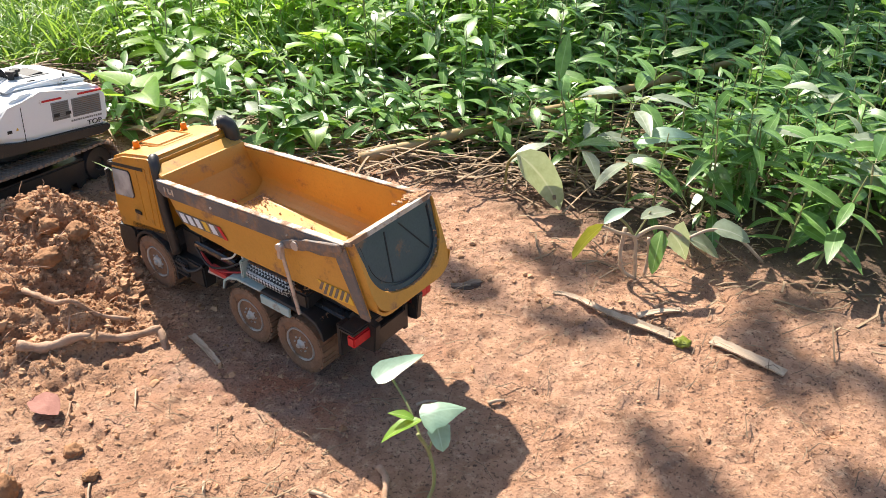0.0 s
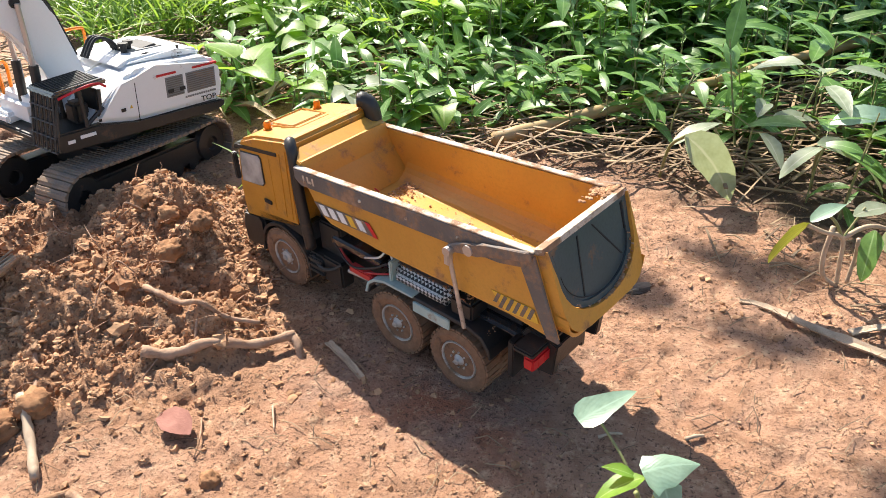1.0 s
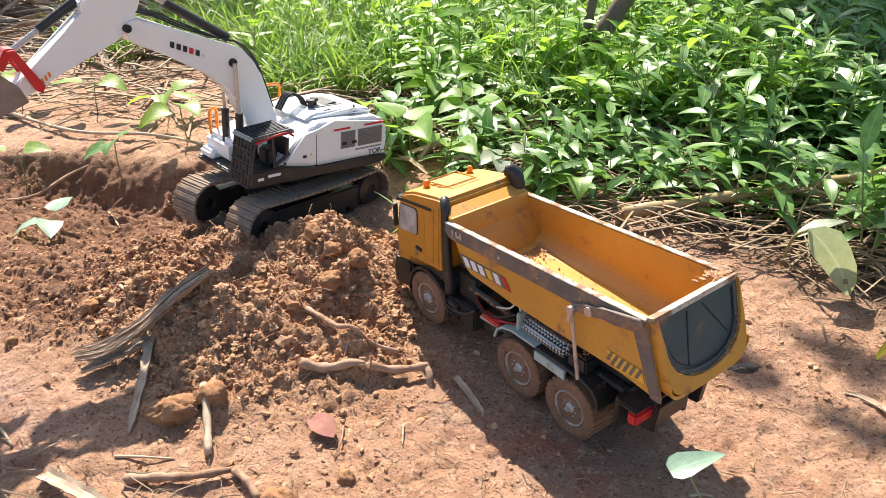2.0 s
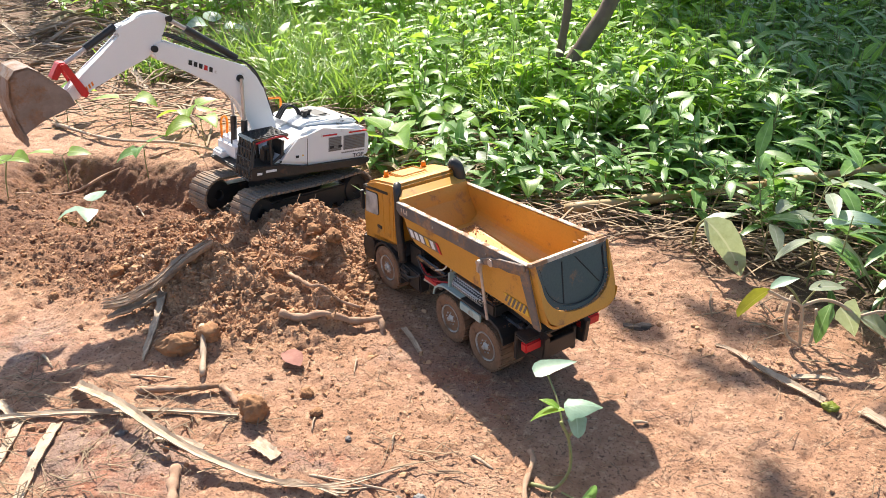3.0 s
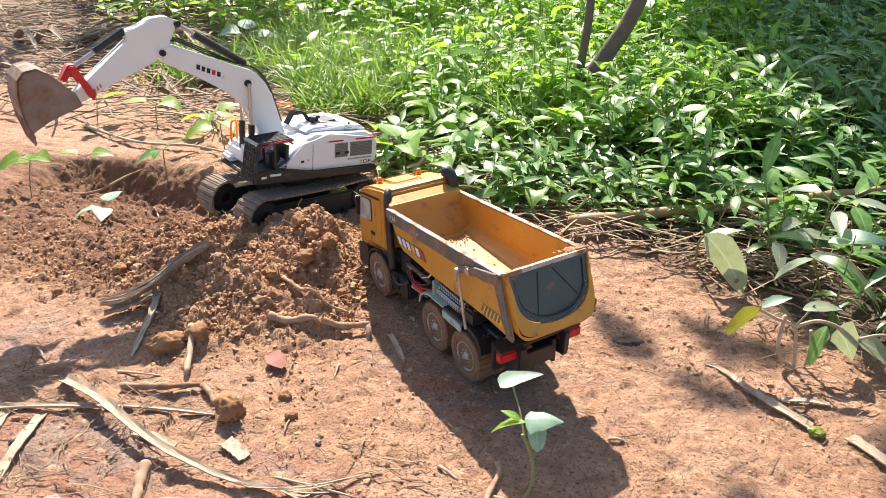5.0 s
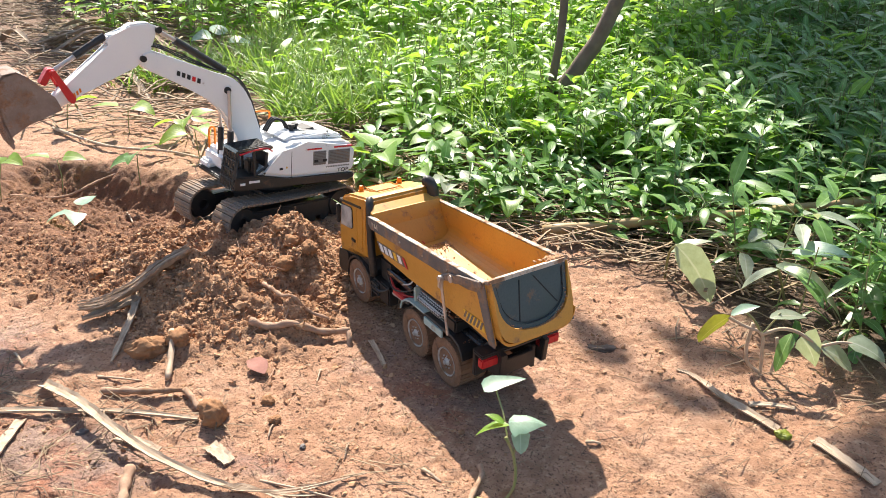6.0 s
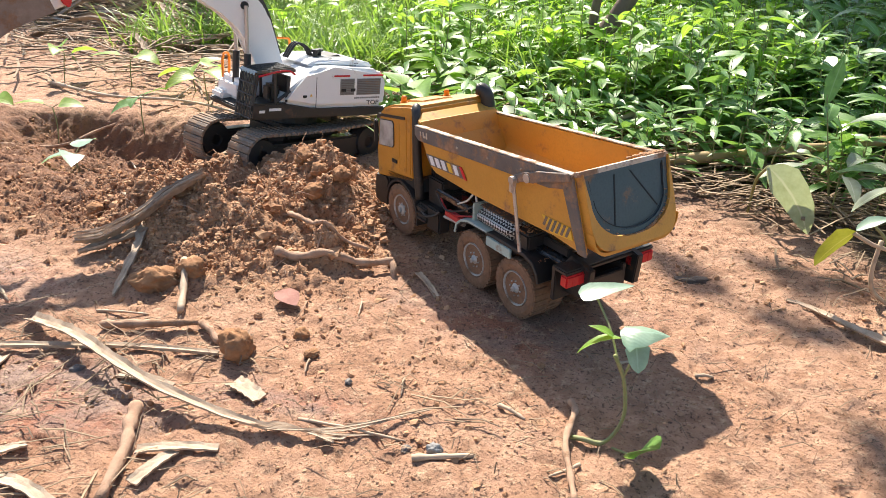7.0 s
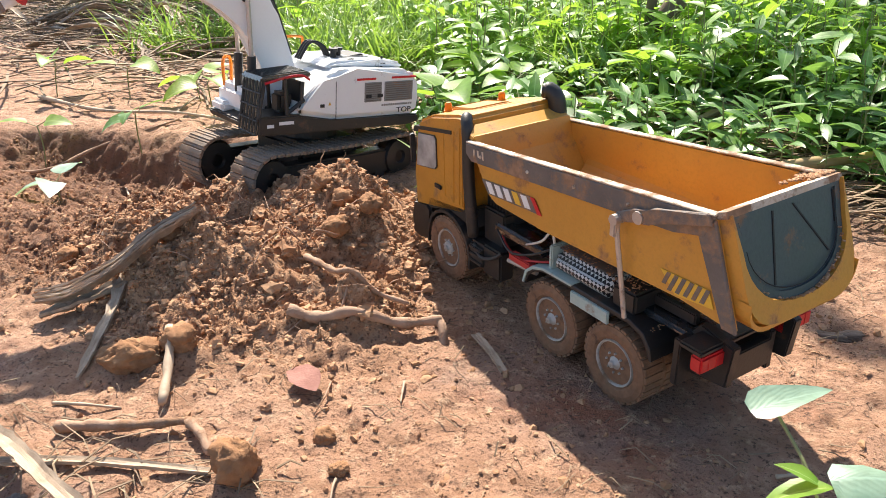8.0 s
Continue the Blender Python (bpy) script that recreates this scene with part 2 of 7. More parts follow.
def mesh_surface():
    """Black and silver woven mesh."""
    m, nt, bsdf = nodes_of("tank_mesh")
    tc = nt.nodes.new("ShaderNodeTexCoord").outputs["Object"]
    mp = node(nt, "ShaderNodeMapping", {"Vector": tc})
    mp.inputs["Rotation"].default_value = (0, radians(45), 0)
    mp.inputs["Location"].default_value = (0.0003, 0.2, 0.0)
    ck = node(nt, "ShaderNodeTexChecker", {"Vector": mp.outputs[0]}, Scale=330.0)
    ck.inputs["Color1"].default_value = (0.6, 0.6, 0.58, 1)
    ck.inputs["Color2"].default_value = (0.012, 0.012, 0.012, 1)
    n = noise_of(nt, tc, 60.0, 8.0, 0.7)
    col = mix(nt, ramp(nt, n, 0.56, 0.68), ck.outputs[0], (0.3, 0.18, 0.11))
    nt.links.new(col, bsdf.inputs["Base Color"])
    bsdf.inputs["Roughness"].default_value = 0.45
    b = node(nt, "ShaderNodeBump", {"Height": ck.outputs["Fac"]}, Strength=0.6, Distance=0.0006)
    nt.links.new(b.outputs[0], bsdf.inputs["Normal"])
    return m


M["mesh"] = mesh_surface()


def glass_surface(name, tint, alpha):
    m, nt, bsdf = nodes_of(name)
    tc = nt.nodes.new("ShaderNodeTexCoord").outputs["Object"]
    n = noise_of(nt, tc, 55.0)
    col = mix(nt, ramp(nt, n, 0.35, 0.7), tint, tuple(v * 0.55 for v in tint))
    nt.links.new(col, bsdf.inputs["Base Color"])
    bsdf.inputs["Roughness"].default_value = 0.18
    bsdf.inputs["Alpha"].default_value = alpha
    return m


M["pane"] = glass_surface("dusty_pane", (0.55, 0.53, 0.50), 0.9)
M["dark_pane"] = glass_surface("dark_pane", (0.05, 0.06, 0.065), 0.95)

# ---- building helpers ----
def group_at(name, m=None):
    """A thing made of parts: an Empty at its base."""
    e = new(name)
    e.empty_display_size = 0.02
    if m is not None:
        e.matrix_world = m
    return e


def part(name, bm, material, parent=None, label="", smooth=False):
    me = bpy.data.meshes.new(name)
    bmesh.ops.recalc_face_normals(bm, faces=bm.faces)
    for f in bm.faces:
        f.smooth = smooth
    bm.to_mesh(me)
    bm.free()
    me.materials.append(M[material])
    ob = new(name, me)
    ob.parent = parent
    if label:
        ob["label"] = label
    return ob


def box(x0, x1, y0, y1, z0, z1, bevel=0.0, bm=None, segments=2):
    own = bmesh.new()
    bmesh.ops.create_cube(own, size=1.0)
    for v in own.verts:
        v.co = Vector((x0 + (v.co.x + 0.5) * (x1 - x0), y0 + (v.co.y + 0.5) * (y1 - y0), z0 + (v.co.z + 0.5) * (z1 - z0)))
    if bevel:
        bmesh.ops.bevel(own, geom=own.edges[:], offset=bevel, segments=segments, affect="EDGES", clamp_overlap=True)
    return joined(bm, own)


def joined(bm, own):
    if bm is None:
        return own
    me = bpy.data.meshes.new("tmp")
    own.to_mesh(me)
    own.free()
    bm.from_mesh(me)
    bpy.data.meshes.remove(me)
    return bm


def prism(points, y0, y1, bevel=0.0, bm=None, segments=2):
    """A profile in x and z, from y0 to y1."""
    own = bmesh.new()
    a = [own.verts.new((x, y0, z)) for x, z in points]
    b = [own.verts.new((x, y1, z)) for x, z in points]
    own.faces.new(a)
    own.faces.new(b[::-1])
    for i in range(len(a)):
        j = (i + 1) % len(a)
        own.faces.new((a[i], b[i], b[j], a[j]))
    if bevel:
        bmesh.ops.bevel(own, geom=own.edges[:], offset=bevel, segments=segments, affect="EDGES", clamp_overlap=True)
    return joined(bm, own)


def tube(path, radii, sides=10, bm=None, wobble=0.0):
    """A round bar along a path; radii: one or one a point."""
    own = bm if bm is not None else bmesh.new()
    path = [Vector(p) for p in path]
    if isinstance(radii, float):
        radii = [radii] * len(path)
    radii = np.interp(np.linspace(0, 1, len(path)), np.linspace(0, 1, len(radii)), radii) if len(radii) != len(path) else radii
    rings = []
    side = None
    for i, p in enumerate(path):
        d = (path[min(i + 1, len(path) - 1)] - path[max(i - 1, 0)]).normalized()
        if side is None:
            side = d.cross(Vector((0, 0, 1)) if abs(d.z) < 0.9 else Vector((1, 0, 0))).normalized()
        side = (side - d * side.dot(d)).normalized()
        up = d.cross(side)
        ring = []
        for k in range(sides):
            a = 2 * math.pi * k / sides
            r = radii[i] * (1 + wobble * (random.random() - 0.5))
            ring.append(own.verts.new(p + (side * math.cos(a) + up * math.sin(a)) * r))
        rings.append(ring)
    for r0, r1 in zip(rings, rings[1:]):
        for k in range(sides):
            own.faces.new((r0[k], r0[(k + 1) % sides], r1[(k + 1) % sides], r1[k]))
    own.faces.new(rings[0][::-1])
    own.faces.new(rings[-1])
    return own


def smooth_path(points, n=6):
    """More points along a path, rounded (Catmull-Rom)."""
    p = [Vector(v) for v in points]
    p = [2 * p[0] - p[1], *p, 2 * p[-1] - p[-2]]
    out = []
    for i in range(1, len(p) - 2):
        for k in range(n):
            t = k / n
            a, b, c, d = p[i - 1:i + 3]
            out.append(0.5 * (2 * b + (c - a) * t + (2 * a - 5 * b + 4 * c - d) * t * t + (3 * b - a - 3 * c + d) * t ** 3))
    out.append(p[-2])
    return out


def lathe(profile, sides, axis_y=0.0, cx=0.0, cz=0.0, bm=None):
    """A profile of (radius, y) turned round an axis along y."""
    own = bm if bm is not None else bmesh.new()
    rings = []
    for r, y in profile:
        rings.append([own.verts.new((cx + r * math.cos(2 * math.pi * k / sides), axis_y + y, cz + r * math.sin(2 * math.pi * k / sides))) for k in range(sides)])
    for r0, r1 in zip(rings, rings[1:]):
        for k in range(sides):
            own.faces.new((r0[k], r0[(k + 1) % sides], r1[(k + 1) % sides], r1[k]))
    own.faces.new(rings[0][::-1])
    own.faces.new(rings[-1])
    return own


def from_arrays(name, verts, faces, material, uv=None, smooth=True, parent=None):
    me = bpy.data.meshes.new(name)
    verts, faces = np.asarray(verts, dtype=np.float32), np.asarray(faces, dtype=np.int32)
    k = faces.shape[1]
    me.vertices.add(len(verts))
    me.vertices.foreach_set("co", verts.ravel())
    me.loops.add(faces.size)
    me.loops.foreach_set("vertex_index", faces.ravel())
    me.polygons.add(len(faces))
    me.polygons.foreach_set("loop_start", np.arange(0, faces.size, k, dtype=np.int32))
    me.polygons.foreach_set("use_smooth", np.full(len(faces), smooth))
    if uv is not None:
        layer = me.uv_layers.new(name="UVMap")
        layer.data.foreach_set("uv", np.asarray(uv, dtype=np.float32)[faces.ravel()].ravel())
    me.update(calc_edges=True)
    me.validate()
    me.materials.append(M[material])
    ob = new(name, me)
    ob.parent = parent
    return ob


# ---- ground ----
rng = np.random.default_rng(7)
LATTICE = rng.random((256, 256))


def value_noise(x, y):
    xi, yi = np.floor(x).astype(int), np.floor(y).astype(int)
    fx, fy = x - xi, y - yi
    fx, fy = fx * fx * (3 - 2 * fx), fy * fy * (3 - 2 * fy)
    g = lambda a, b: LATTICE[a % 256, b % 256]  # noqa: E731
    return (g(xi, yi) * (1 - fx) + g(xi + 1, yi) * fx) * (1 - fy) + (g(xi, yi + 1) * (1 - fx) + g(xi + 1, yi + 1) * fx) * fy


def fbm(x, y, scale, octaves=4):
    s, a, t = 0.0, 0.5, 0.0
    for i in range(octaves):
        s = s + a * (value_noise(x * scale + 17 * i, y * scale - 31 * i) - 0.5)
        t += a
        a *= 0.5
        scale *= 2.03
    return s / t


def lumps(x, y, scale, seed=0):
    """Rounded clods: distance to scattered centres."""
    px, py = x * scale, y * scale
    xi, yi = np.floor(px).astype(int), np.floor(py).astype(int)
    best = np.full(np.shape(px), 9.0)
    for dx in (-1, 0, 1):
        for dy in (-1, 0, 1):
            cx = xi + dx + LATTICE[(xi + dx + seed) % 256, (yi + dy) % 256]
            cy = yi + dy + LATTICE[(xi + dx) % 256, (yi + dy + 91 + seed) % 256]
            best = np.minimum(best, np.hypot(px - cx, py - cy))
    return np.clip(1 - best, 0, 1)


HEAPS = ((-0.520, 0.868, 0.056, 0.064), (-0.59, 0.725, 0.038, 0.062), (-0.70, 0.81, 0.030, 0.075), (-0.44, 0.80, 0.040, 0.062),
         (-0.48, 0.71, 0.018, 0.07), (-0.40, 0.90, 0.016, 0.05), (-0.63, 0.83, 0.014, 0.040), (-0.562, 0.810, -0.030, 0.034),
         (-0.39, 0.69, 0.018, 0.034), (-0.515, 0.605, 0.012, 0.035))


def heap(x, y):
    return sum(h * np.exp(-((x - cx) ** 2 + (y - cy) ** 2) / (2 * s * s)) for cx, cy, h, s in HEAPS)


def loose_soil(x, y):
    m = np.clip(heap(x, y) / 0.018, 0, 1)
    apron = np.exp(-(((x + 0.52) / 0.20) ** 2 + ((y - 0.68) / 0.11) ** 2) ** 2)
    pit = pit_mask(x, y)
    spoil = np.clip((-0.56 - x) / 0.12, 0, 1) * np.clip((y - 0.60 + 0.08 * fbm(x, y, 7.0)) / 0.06, 0, 1) * np.clip((1.16 - y) / 0.08, 0, 1) * np.clip((x + 1.5) / 0.2, 0, 1)
    return np.clip(np.maximum.reduce([m, 0.8 * apron, pit, 0.9 * spoil]), 0, 1)


def pit_mask(x, y):
    wob = 0.035 * fbm(x, y, 9.0)
    front = np.clip((y - 0.78 + wob + 0.15 * np.clip(x + 0.75, -1, 0)) / 0.32, 0, 1)
    back = np.clip((1.19 + 0.10 * (x + 0.9) - y + 3.0 * wob) / 0.11, 0, 1)
    back = back * back * (3 - 2 * back)
    east = np.clip((-0.73 - x + wob) / 0.10, 0, 1)
    west = np.clip((x + 1.45) / 0.25, 0, 1)
    return front * back * east * west


def ground_z(x, y):
    x, y = np.asarray(x, dtype=float), np.asarray(y, dtype=float)
    near = np.exp(-((x / 6) ** 2 + (y / 6) ** 2))
    loose = loose_soil(x, y)
    z = 0.010 * fbm(x, y, 2.5) + 0.006 * fbm(x, y, 11.0) + 0.0080 * fbm(x, y, 38.0, 4) + 0.0035 * fbm(x, y, 105.0, 2)
    z = z - 0.002 * np.clip(fbm(x, y, 60.0, 2) - 0.12, 0, 1) * 10 * (1 - loose)
    z = z + heap(x, y) * (1 + 1.1 * fbm(x, y, 16.0))
    z = z + loose * (0.026 * (lumps(x, y, 24.0) - 0.45) * np.clip(heap(x, y) / 0.04, 0.15, 1)
                     + 0.012 * (lumps(x, y, 55.0, 5) - 0.45) * np.clip(0.4 + fbm(x, y, 8.0) * 1.5, 0.15, 1) + 0.011 * (lumps(x, y, 105.0, 9) - 0.4) + 0.042 * np.clip(heap(x, y) / 0.03, 0.3, 1) * fbm(x, y, 26.0, 5) + 0.017 * fbm(x, y, 75.0, 3))
    pit = pit_mask(x, y)
    z = z - 0.100 * pit + np.sqrt(np.clip(pit * (1 - pit), 0, 1)) * (0.075 * fbm(x, y, 15.0, 5) + 0.016 * (lumps(x, y, 36.0, 3) - 0.4))
    # flat lane under the truck
    u = (x + 0.1411) * 0.807 - (y - 0.6496) * 0.590
    v = (x + 0.1411) * 0.590 + (y - 0.6496) * 0.807
    lane = np.clip(1.5 - np.abs(v - 0.055) / 0.075, 0, 1) * np.clip(1.6 - np.abs(u + 0.11) / 0.22, 0, 1)
    z = z * (1 - 0.85 * lane) - (0.0025 + 0.0384 * np.clip(u, -0.3, 0.08)) * lane
    # shallow hole behind the truck
    z = z - 0.012 * np.exp(-(((x - 0.033) / 0.018) ** 2 + ((y - 0.807) / 0.010) ** 2))
    far = np.clip((np.hypot(x, y) - 5) / 20, 0, 1)
    return z * near + far * 0.4 * fbm(x, y, 0.06)


def weed_edge(x):
    """Where the weeds begin, beyond the clay."""
    return np.where(x < -0.12, 1.60 - 0.32 * np.clip((x + 0.9) / 0.8, 0, 1), np.where(x < 0.1, 1.28 - (x + 0.12) * 1.0, np.maximum(1.04 - (x - 0.1) * 0.60, 0.55)))


def build_ground():
    def axis(lo, hi, step):
        inner = np.arange(lo, hi, step)
        out, d, v = [], step, hi
        while v < 90:
            d *= 1.16
            v += d
            out.append(v)
        neg, d, v = [], step, lo
        while v > -90:
            d *= 1.16
            v -= d
            neg.append(v)
        return np.array(neg[::-1] + list(inner) + out)
    xs, ys = axis(-1.25, 0.46, 0.0037), axis(0.28, 1.22, 0.0037)
    gx, gy = np.meshgrid(xs, ys, indexing="ij")
    gz = ground_z(gx, gy)
    nx, ny = len(xs), len(ys)
    idx = np.arange(nx * ny).reshape(nx, ny)
    faces = np.stack([idx[:-1, :-1], idx[1:, :-1], idx[1:, 1:], idx[:-1, 1:]], -1).reshape(-1, 4)
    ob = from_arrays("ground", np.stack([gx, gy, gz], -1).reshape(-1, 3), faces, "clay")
    d = ob.data.attributes.new("damp", "FLOAT", "POINT")
    wet = 0.70 * np.exp(-(((gx + 0.50) / 0.15) ** 2 + ((gy - 0.37) / 0.06) ** 2)) + 0.42 * np.exp(-(((gx + 0.28) / 0.10) ** 2 + ((gy - 0.435) / 0.03) ** 2)) + 0.4 * np.exp(-(((gx + 0.75) / 0.16) ** 2 + ((gy - 0.52) / 0.07) ** 2)) + 0.45 * np.exp(-(((gx + 0.14) / 0.17) ** 2 + ((gy - 0.64) / 0.10) ** 2))
    d.data.foreach_set("value", wet.ravel().astype(np.float32))
    a = ob.data.attributes.new("loose", "FLOAT", "POINT")
    a.data.foreach_set("value", loose_soil(gx, gy).ravel().astype(np.float32))
    e = ob.data.attributes.new("moist", "FLOAT", "POINT")
    pit = np.clip(pit_mask(gx, gy) * 5.0 - 0.15 + 0.8 * fbm(gx, gy, 6.0), 0, 0.9)
    spoil = np.clip((-0.62 - gx) / 0.14, 0, 1) * np.clip((gy - 0.57 + 0.2 * fbm(gx, gy, 5.0)) / 0.10, 0, 1) * np.clip((1.17 - gy) / 0.08, 0, 1) * np.clip((gx + 2.2) / 0.3, 0, 1)
    pit = np.maximum(pit, spoil * np.clip(0.80 + 1.2 * fbm(gx, gy, 14.0), 0.2, 0.9))
    e.data.foreach_set("value", pit.ravel().astype(np.float32))
    # Dark under the weeds: mould plus painted gap shade; further off, brown litter.
    u = ob.data.attributes.new("mould_shade", "FLOAT", "POINT")
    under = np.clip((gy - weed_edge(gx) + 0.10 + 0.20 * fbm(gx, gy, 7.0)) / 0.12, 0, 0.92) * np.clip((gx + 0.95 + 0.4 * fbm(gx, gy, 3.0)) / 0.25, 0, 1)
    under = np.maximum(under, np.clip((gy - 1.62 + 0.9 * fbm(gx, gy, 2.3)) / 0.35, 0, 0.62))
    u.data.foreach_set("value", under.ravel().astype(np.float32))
    tagged(ob, "bare orange-brown clay ground, packed and cracked, dug loose in places", "ground", kind="structure")


build_ground()

# ---- dump truck ----
C = 0.0555          # middle of the truck across
BED_ANGLE = 0.0
SPRUNG = Matrix.Translation((-0.234, 0, 0.034)) @ Matrix.Rotation(radians(-1.25), 4, "Y") @ Matrix.Translation((0.234, 0, -0.034))
HINGE = (0.085, 0.090)


def wheel(parent, x, near, dual):
    """One wheel: treaded tyre and dished rim. near: outer face towards y = 0."""
    w = group_at("wheel")
    w.parent = parent
    w.location = (x, 0.0 if near else 2 * C, 0.034)
    w.scale = (1, 1 if near else -1, 1)
    depth = 0.042 if dual else 0.026
    r = 0.0335
    prof = [(0.0195, 0.003), (0.0215, 0.0008), (0.027, 0.0), (0.031, 0.0012), (0.0325, 0.004), (0.0325, depth - 0.004), (0.031, depth - 0.001), (0.026, depth), (0.019, depth - 0.002)]
    part("tyre", lathe(prof, 40), "rubber", w, "mud-caked black rubber tyre", smooth=False)
    bm = bmesh.new()
    for k in range(30):
        a = 2 * math.pi * k / 30
        for side, y0, y1 in ((0, 0.0016, depth * 0.47), (1, depth * 0.53, depth - 0.0016)):
            a2 = a + side * math.pi / 30
            own = box(-0.0025, 0.0025, y0, y1, 0.0312, r - 0.0002, 0.0003, segments=1)
            bmesh.ops.rotate(own, verts=own.verts, cent=(0, 0, 0), matrix=Matrix.Rotation(a2, 3, "Y"))
            bm = joined(bm, own)
    tagged(part("tread", bm, "rubber", w), kind="stuff")
    face = [(0.0197, 0.0035), (0.0190, 0.0012), (0.0178, 0.0016), (0.0168, 0.0052), (0.0110, 0.0062), (0.0100, 0.0036), (0.0072, 0.0030), (0.0066, 0.0012), (0.0030, 0.0004), (0.0026, -0.0016), (0.0005, -0.0018)]
    if dual:
        face = [(a, b + (0.003 if 0.004 < a < 0.0165 else 0)) for a, b in face]
    bm = lathe(face, 32)
    for k in range(8):
        a = 2 * math.pi * k / 8
        own = bmesh.new()
        bmesh.ops.create_cone(own, cap_ends=True, segments=6, radius1=0.0011, radius2=0.0009, depth=0.002, matrix=Matrix.Translation((0.0085 * math.cos(a), 0.0026, 0.0085 * math.sin(a))) @ Matrix.Rotation(math.pi / 2, 4, "X"))
        bm = joined(bm, own)
    part("rim", bm, "rim", w, "mud-smeared grey metal rim", smooth=False)
    bm = bmesh.new()
    for k in range(10):
        a = 2 * math.pi * (k + 0.5) / 10
        bmesh.ops.create_cone(bm, cap_ends=True, segments=8, radius1=0.0016, radius2=0.0016, depth=0.0012, matrix=Matrix.Translation((0.0140 * math.cos(a), 0.0053 + (0.003 if dual else 0), 0.0140 * math.sin(a))) @ Matrix.Rotation(math.pi / 2, 4, "X"))
    tagged(part("rim_hole", bm, "line", w), kind="stuff")
    return w


def lean(x, z):
    """The cab stands a little nose-down."""
    return (x, z + 0.15 * (x + 0.196))


def build_truck():
    truck = group_at("dump_truck", Matrix.Translation((-0.1411, 0.6496, -0.0015)) @ pose(0, 0, 0, 0, 2.2, -36.17))
    tagged(truck, "muddy yellow toy dump truck with its bed lowered, on bare clay", "toy truck")
    # chassis
    bm = bmesh.new()
    for y in (C - 0.024, C + 0.018):
        bm = box(-0.285, 0.078, y, y + 0.006, 0.040, 0.072, 0.001, bm)
    for x in (-0.26, -0.15, -0.04, 0.03, 0.07):
        bm = box(x, x + 0.008, C - 0.02, C + 0.02, 0.044, 0.066, 0.001, bm)
    for x in (-0.234, -0.075, 0.0):
        bm = tube([(x, 0.02, 0.034), (x, 2 * C - 0.02, 0.034)], 0.005, 10, bm)
        bm = box(x - 0.012, x + 0.012, C - 0.013, C + 0.013, 0.022, 0.046, 0.004, bm)
    part("chassis_frame", bm, "black", truck)
    bm = prism([(-0.175, 0.073), (0.066, 0.073), (0.066, 0.078), (-0.175, 0.080)], C - 0.040, C + 0.040, 0.002)
    bm = box(-0.17, -0.10, C - 0.044, C - 0.028, 0.0735, 0.083, 0.002, bm)
    bm = box(-0.17, -0.10, C + 0.028, C + 0.044, 0.0735, 0.083, 0.002, bm)
    deck = part("deck_plate", bm, "deck", truck, "glossy black plastic deck plate")
    bm = bmesh.new()
    for x, y, lx, ly in ((0.004, C - 0.024, 0.016, 0.010), (0.004, C + 0.014, 0.016, 0.010), (0.030, C - 0.026, 0.018, 0.009), (0.030, C + 0.017, 0.018, 0.009), (-0.03, C - 0.002, 0.024, 0.004)):
        bm = box(x, x + lx, y, y + ly, 0.0784, 0.0790, 0, bm)
    for a, b in (((-0.09, C - 0.018), (-0.06, C - 0.026)), ((-0.06, C - 0.026), (-0.01, C - 0.026)), ((-0.09, C + 0.018), (-0.06, C + 0.026)), ((-0.06, C + 0.026), (-0.01, C + 0.026)), ((-0.15, C + 0.03), (-0.11, C + 0.022)), ((-0.15, C - 0.024), (-0.11, C - 0.02))):
        bm = tube([(*a, 0.0793), (*b, 0.0793)], 0.0008, 4, bm)
    part("deck_slot", bm, "line", deck)
    bm = box(0.012, 0.05, C - 0.030, C - 0.024, 0.079, 0.088, 0.001)
    bm = box(0.012, 0.05, C + 0.024, C + 0.030, 0.079, 0.088, 0.001, bm)
    bm = prism([(0.05, 0.045), (0.085, 0.05), (0.088, 0.082), (0.06, 0.088), (0.05, 0.075)], C - 0.036, C - 0.028, 0.001, bm)
    bm = prism([(0.05, 0.045), (0.085, 0.05), (0.088, 0.082), (0.06, 0.088), (0.05, 0.075)], C + 0.028, C + 0.036, 0.001, bm)
    bm = box(0.060, 0.080, C - 0.058, C + 0.058, 0.0790, 0.0840, 0.0015, bm)
    bm = box(0.050, 0.056, C - 0.050, C - 0.022, 0.040, 0.078, 0.001, bm)
    bm = box(0.050, 0.056, C + 0.022, C + 0.050, 0.040, 0.078, 0.001, bm)
    part("rear_crossmember", bm, "black", truck)
    for y0 in (C - 0.058, C + 0.028):
        tl = part("tail_light", box(0.071, 0.081, y0, y0 + 0.030, 0.0665, 0.0788, 0.0015), "red", truck, "red tail light")
        bm = bmesh.new()
        for k in range(1, 4):
            bm = box(0.0808, 0.0814, y0 + 0.0075 * k - 0.0003, y0 + 0.0075 * k + 0.0003, 0.068, 0.0775, 0, bm)
        part("lens_rib", bm, "red", tl)
    # wheels
    for x, dual in ((-0.234, False), (-0.0748, True), (0.0, True)):
        for near in (True, False):
            wheel(truck, x, near, dual)
    # rear mudguards with the mesh tank
    for side in (0, 1):
        f = (lambda y: y) if side == 0 else (lambda y: 2 * C - y)
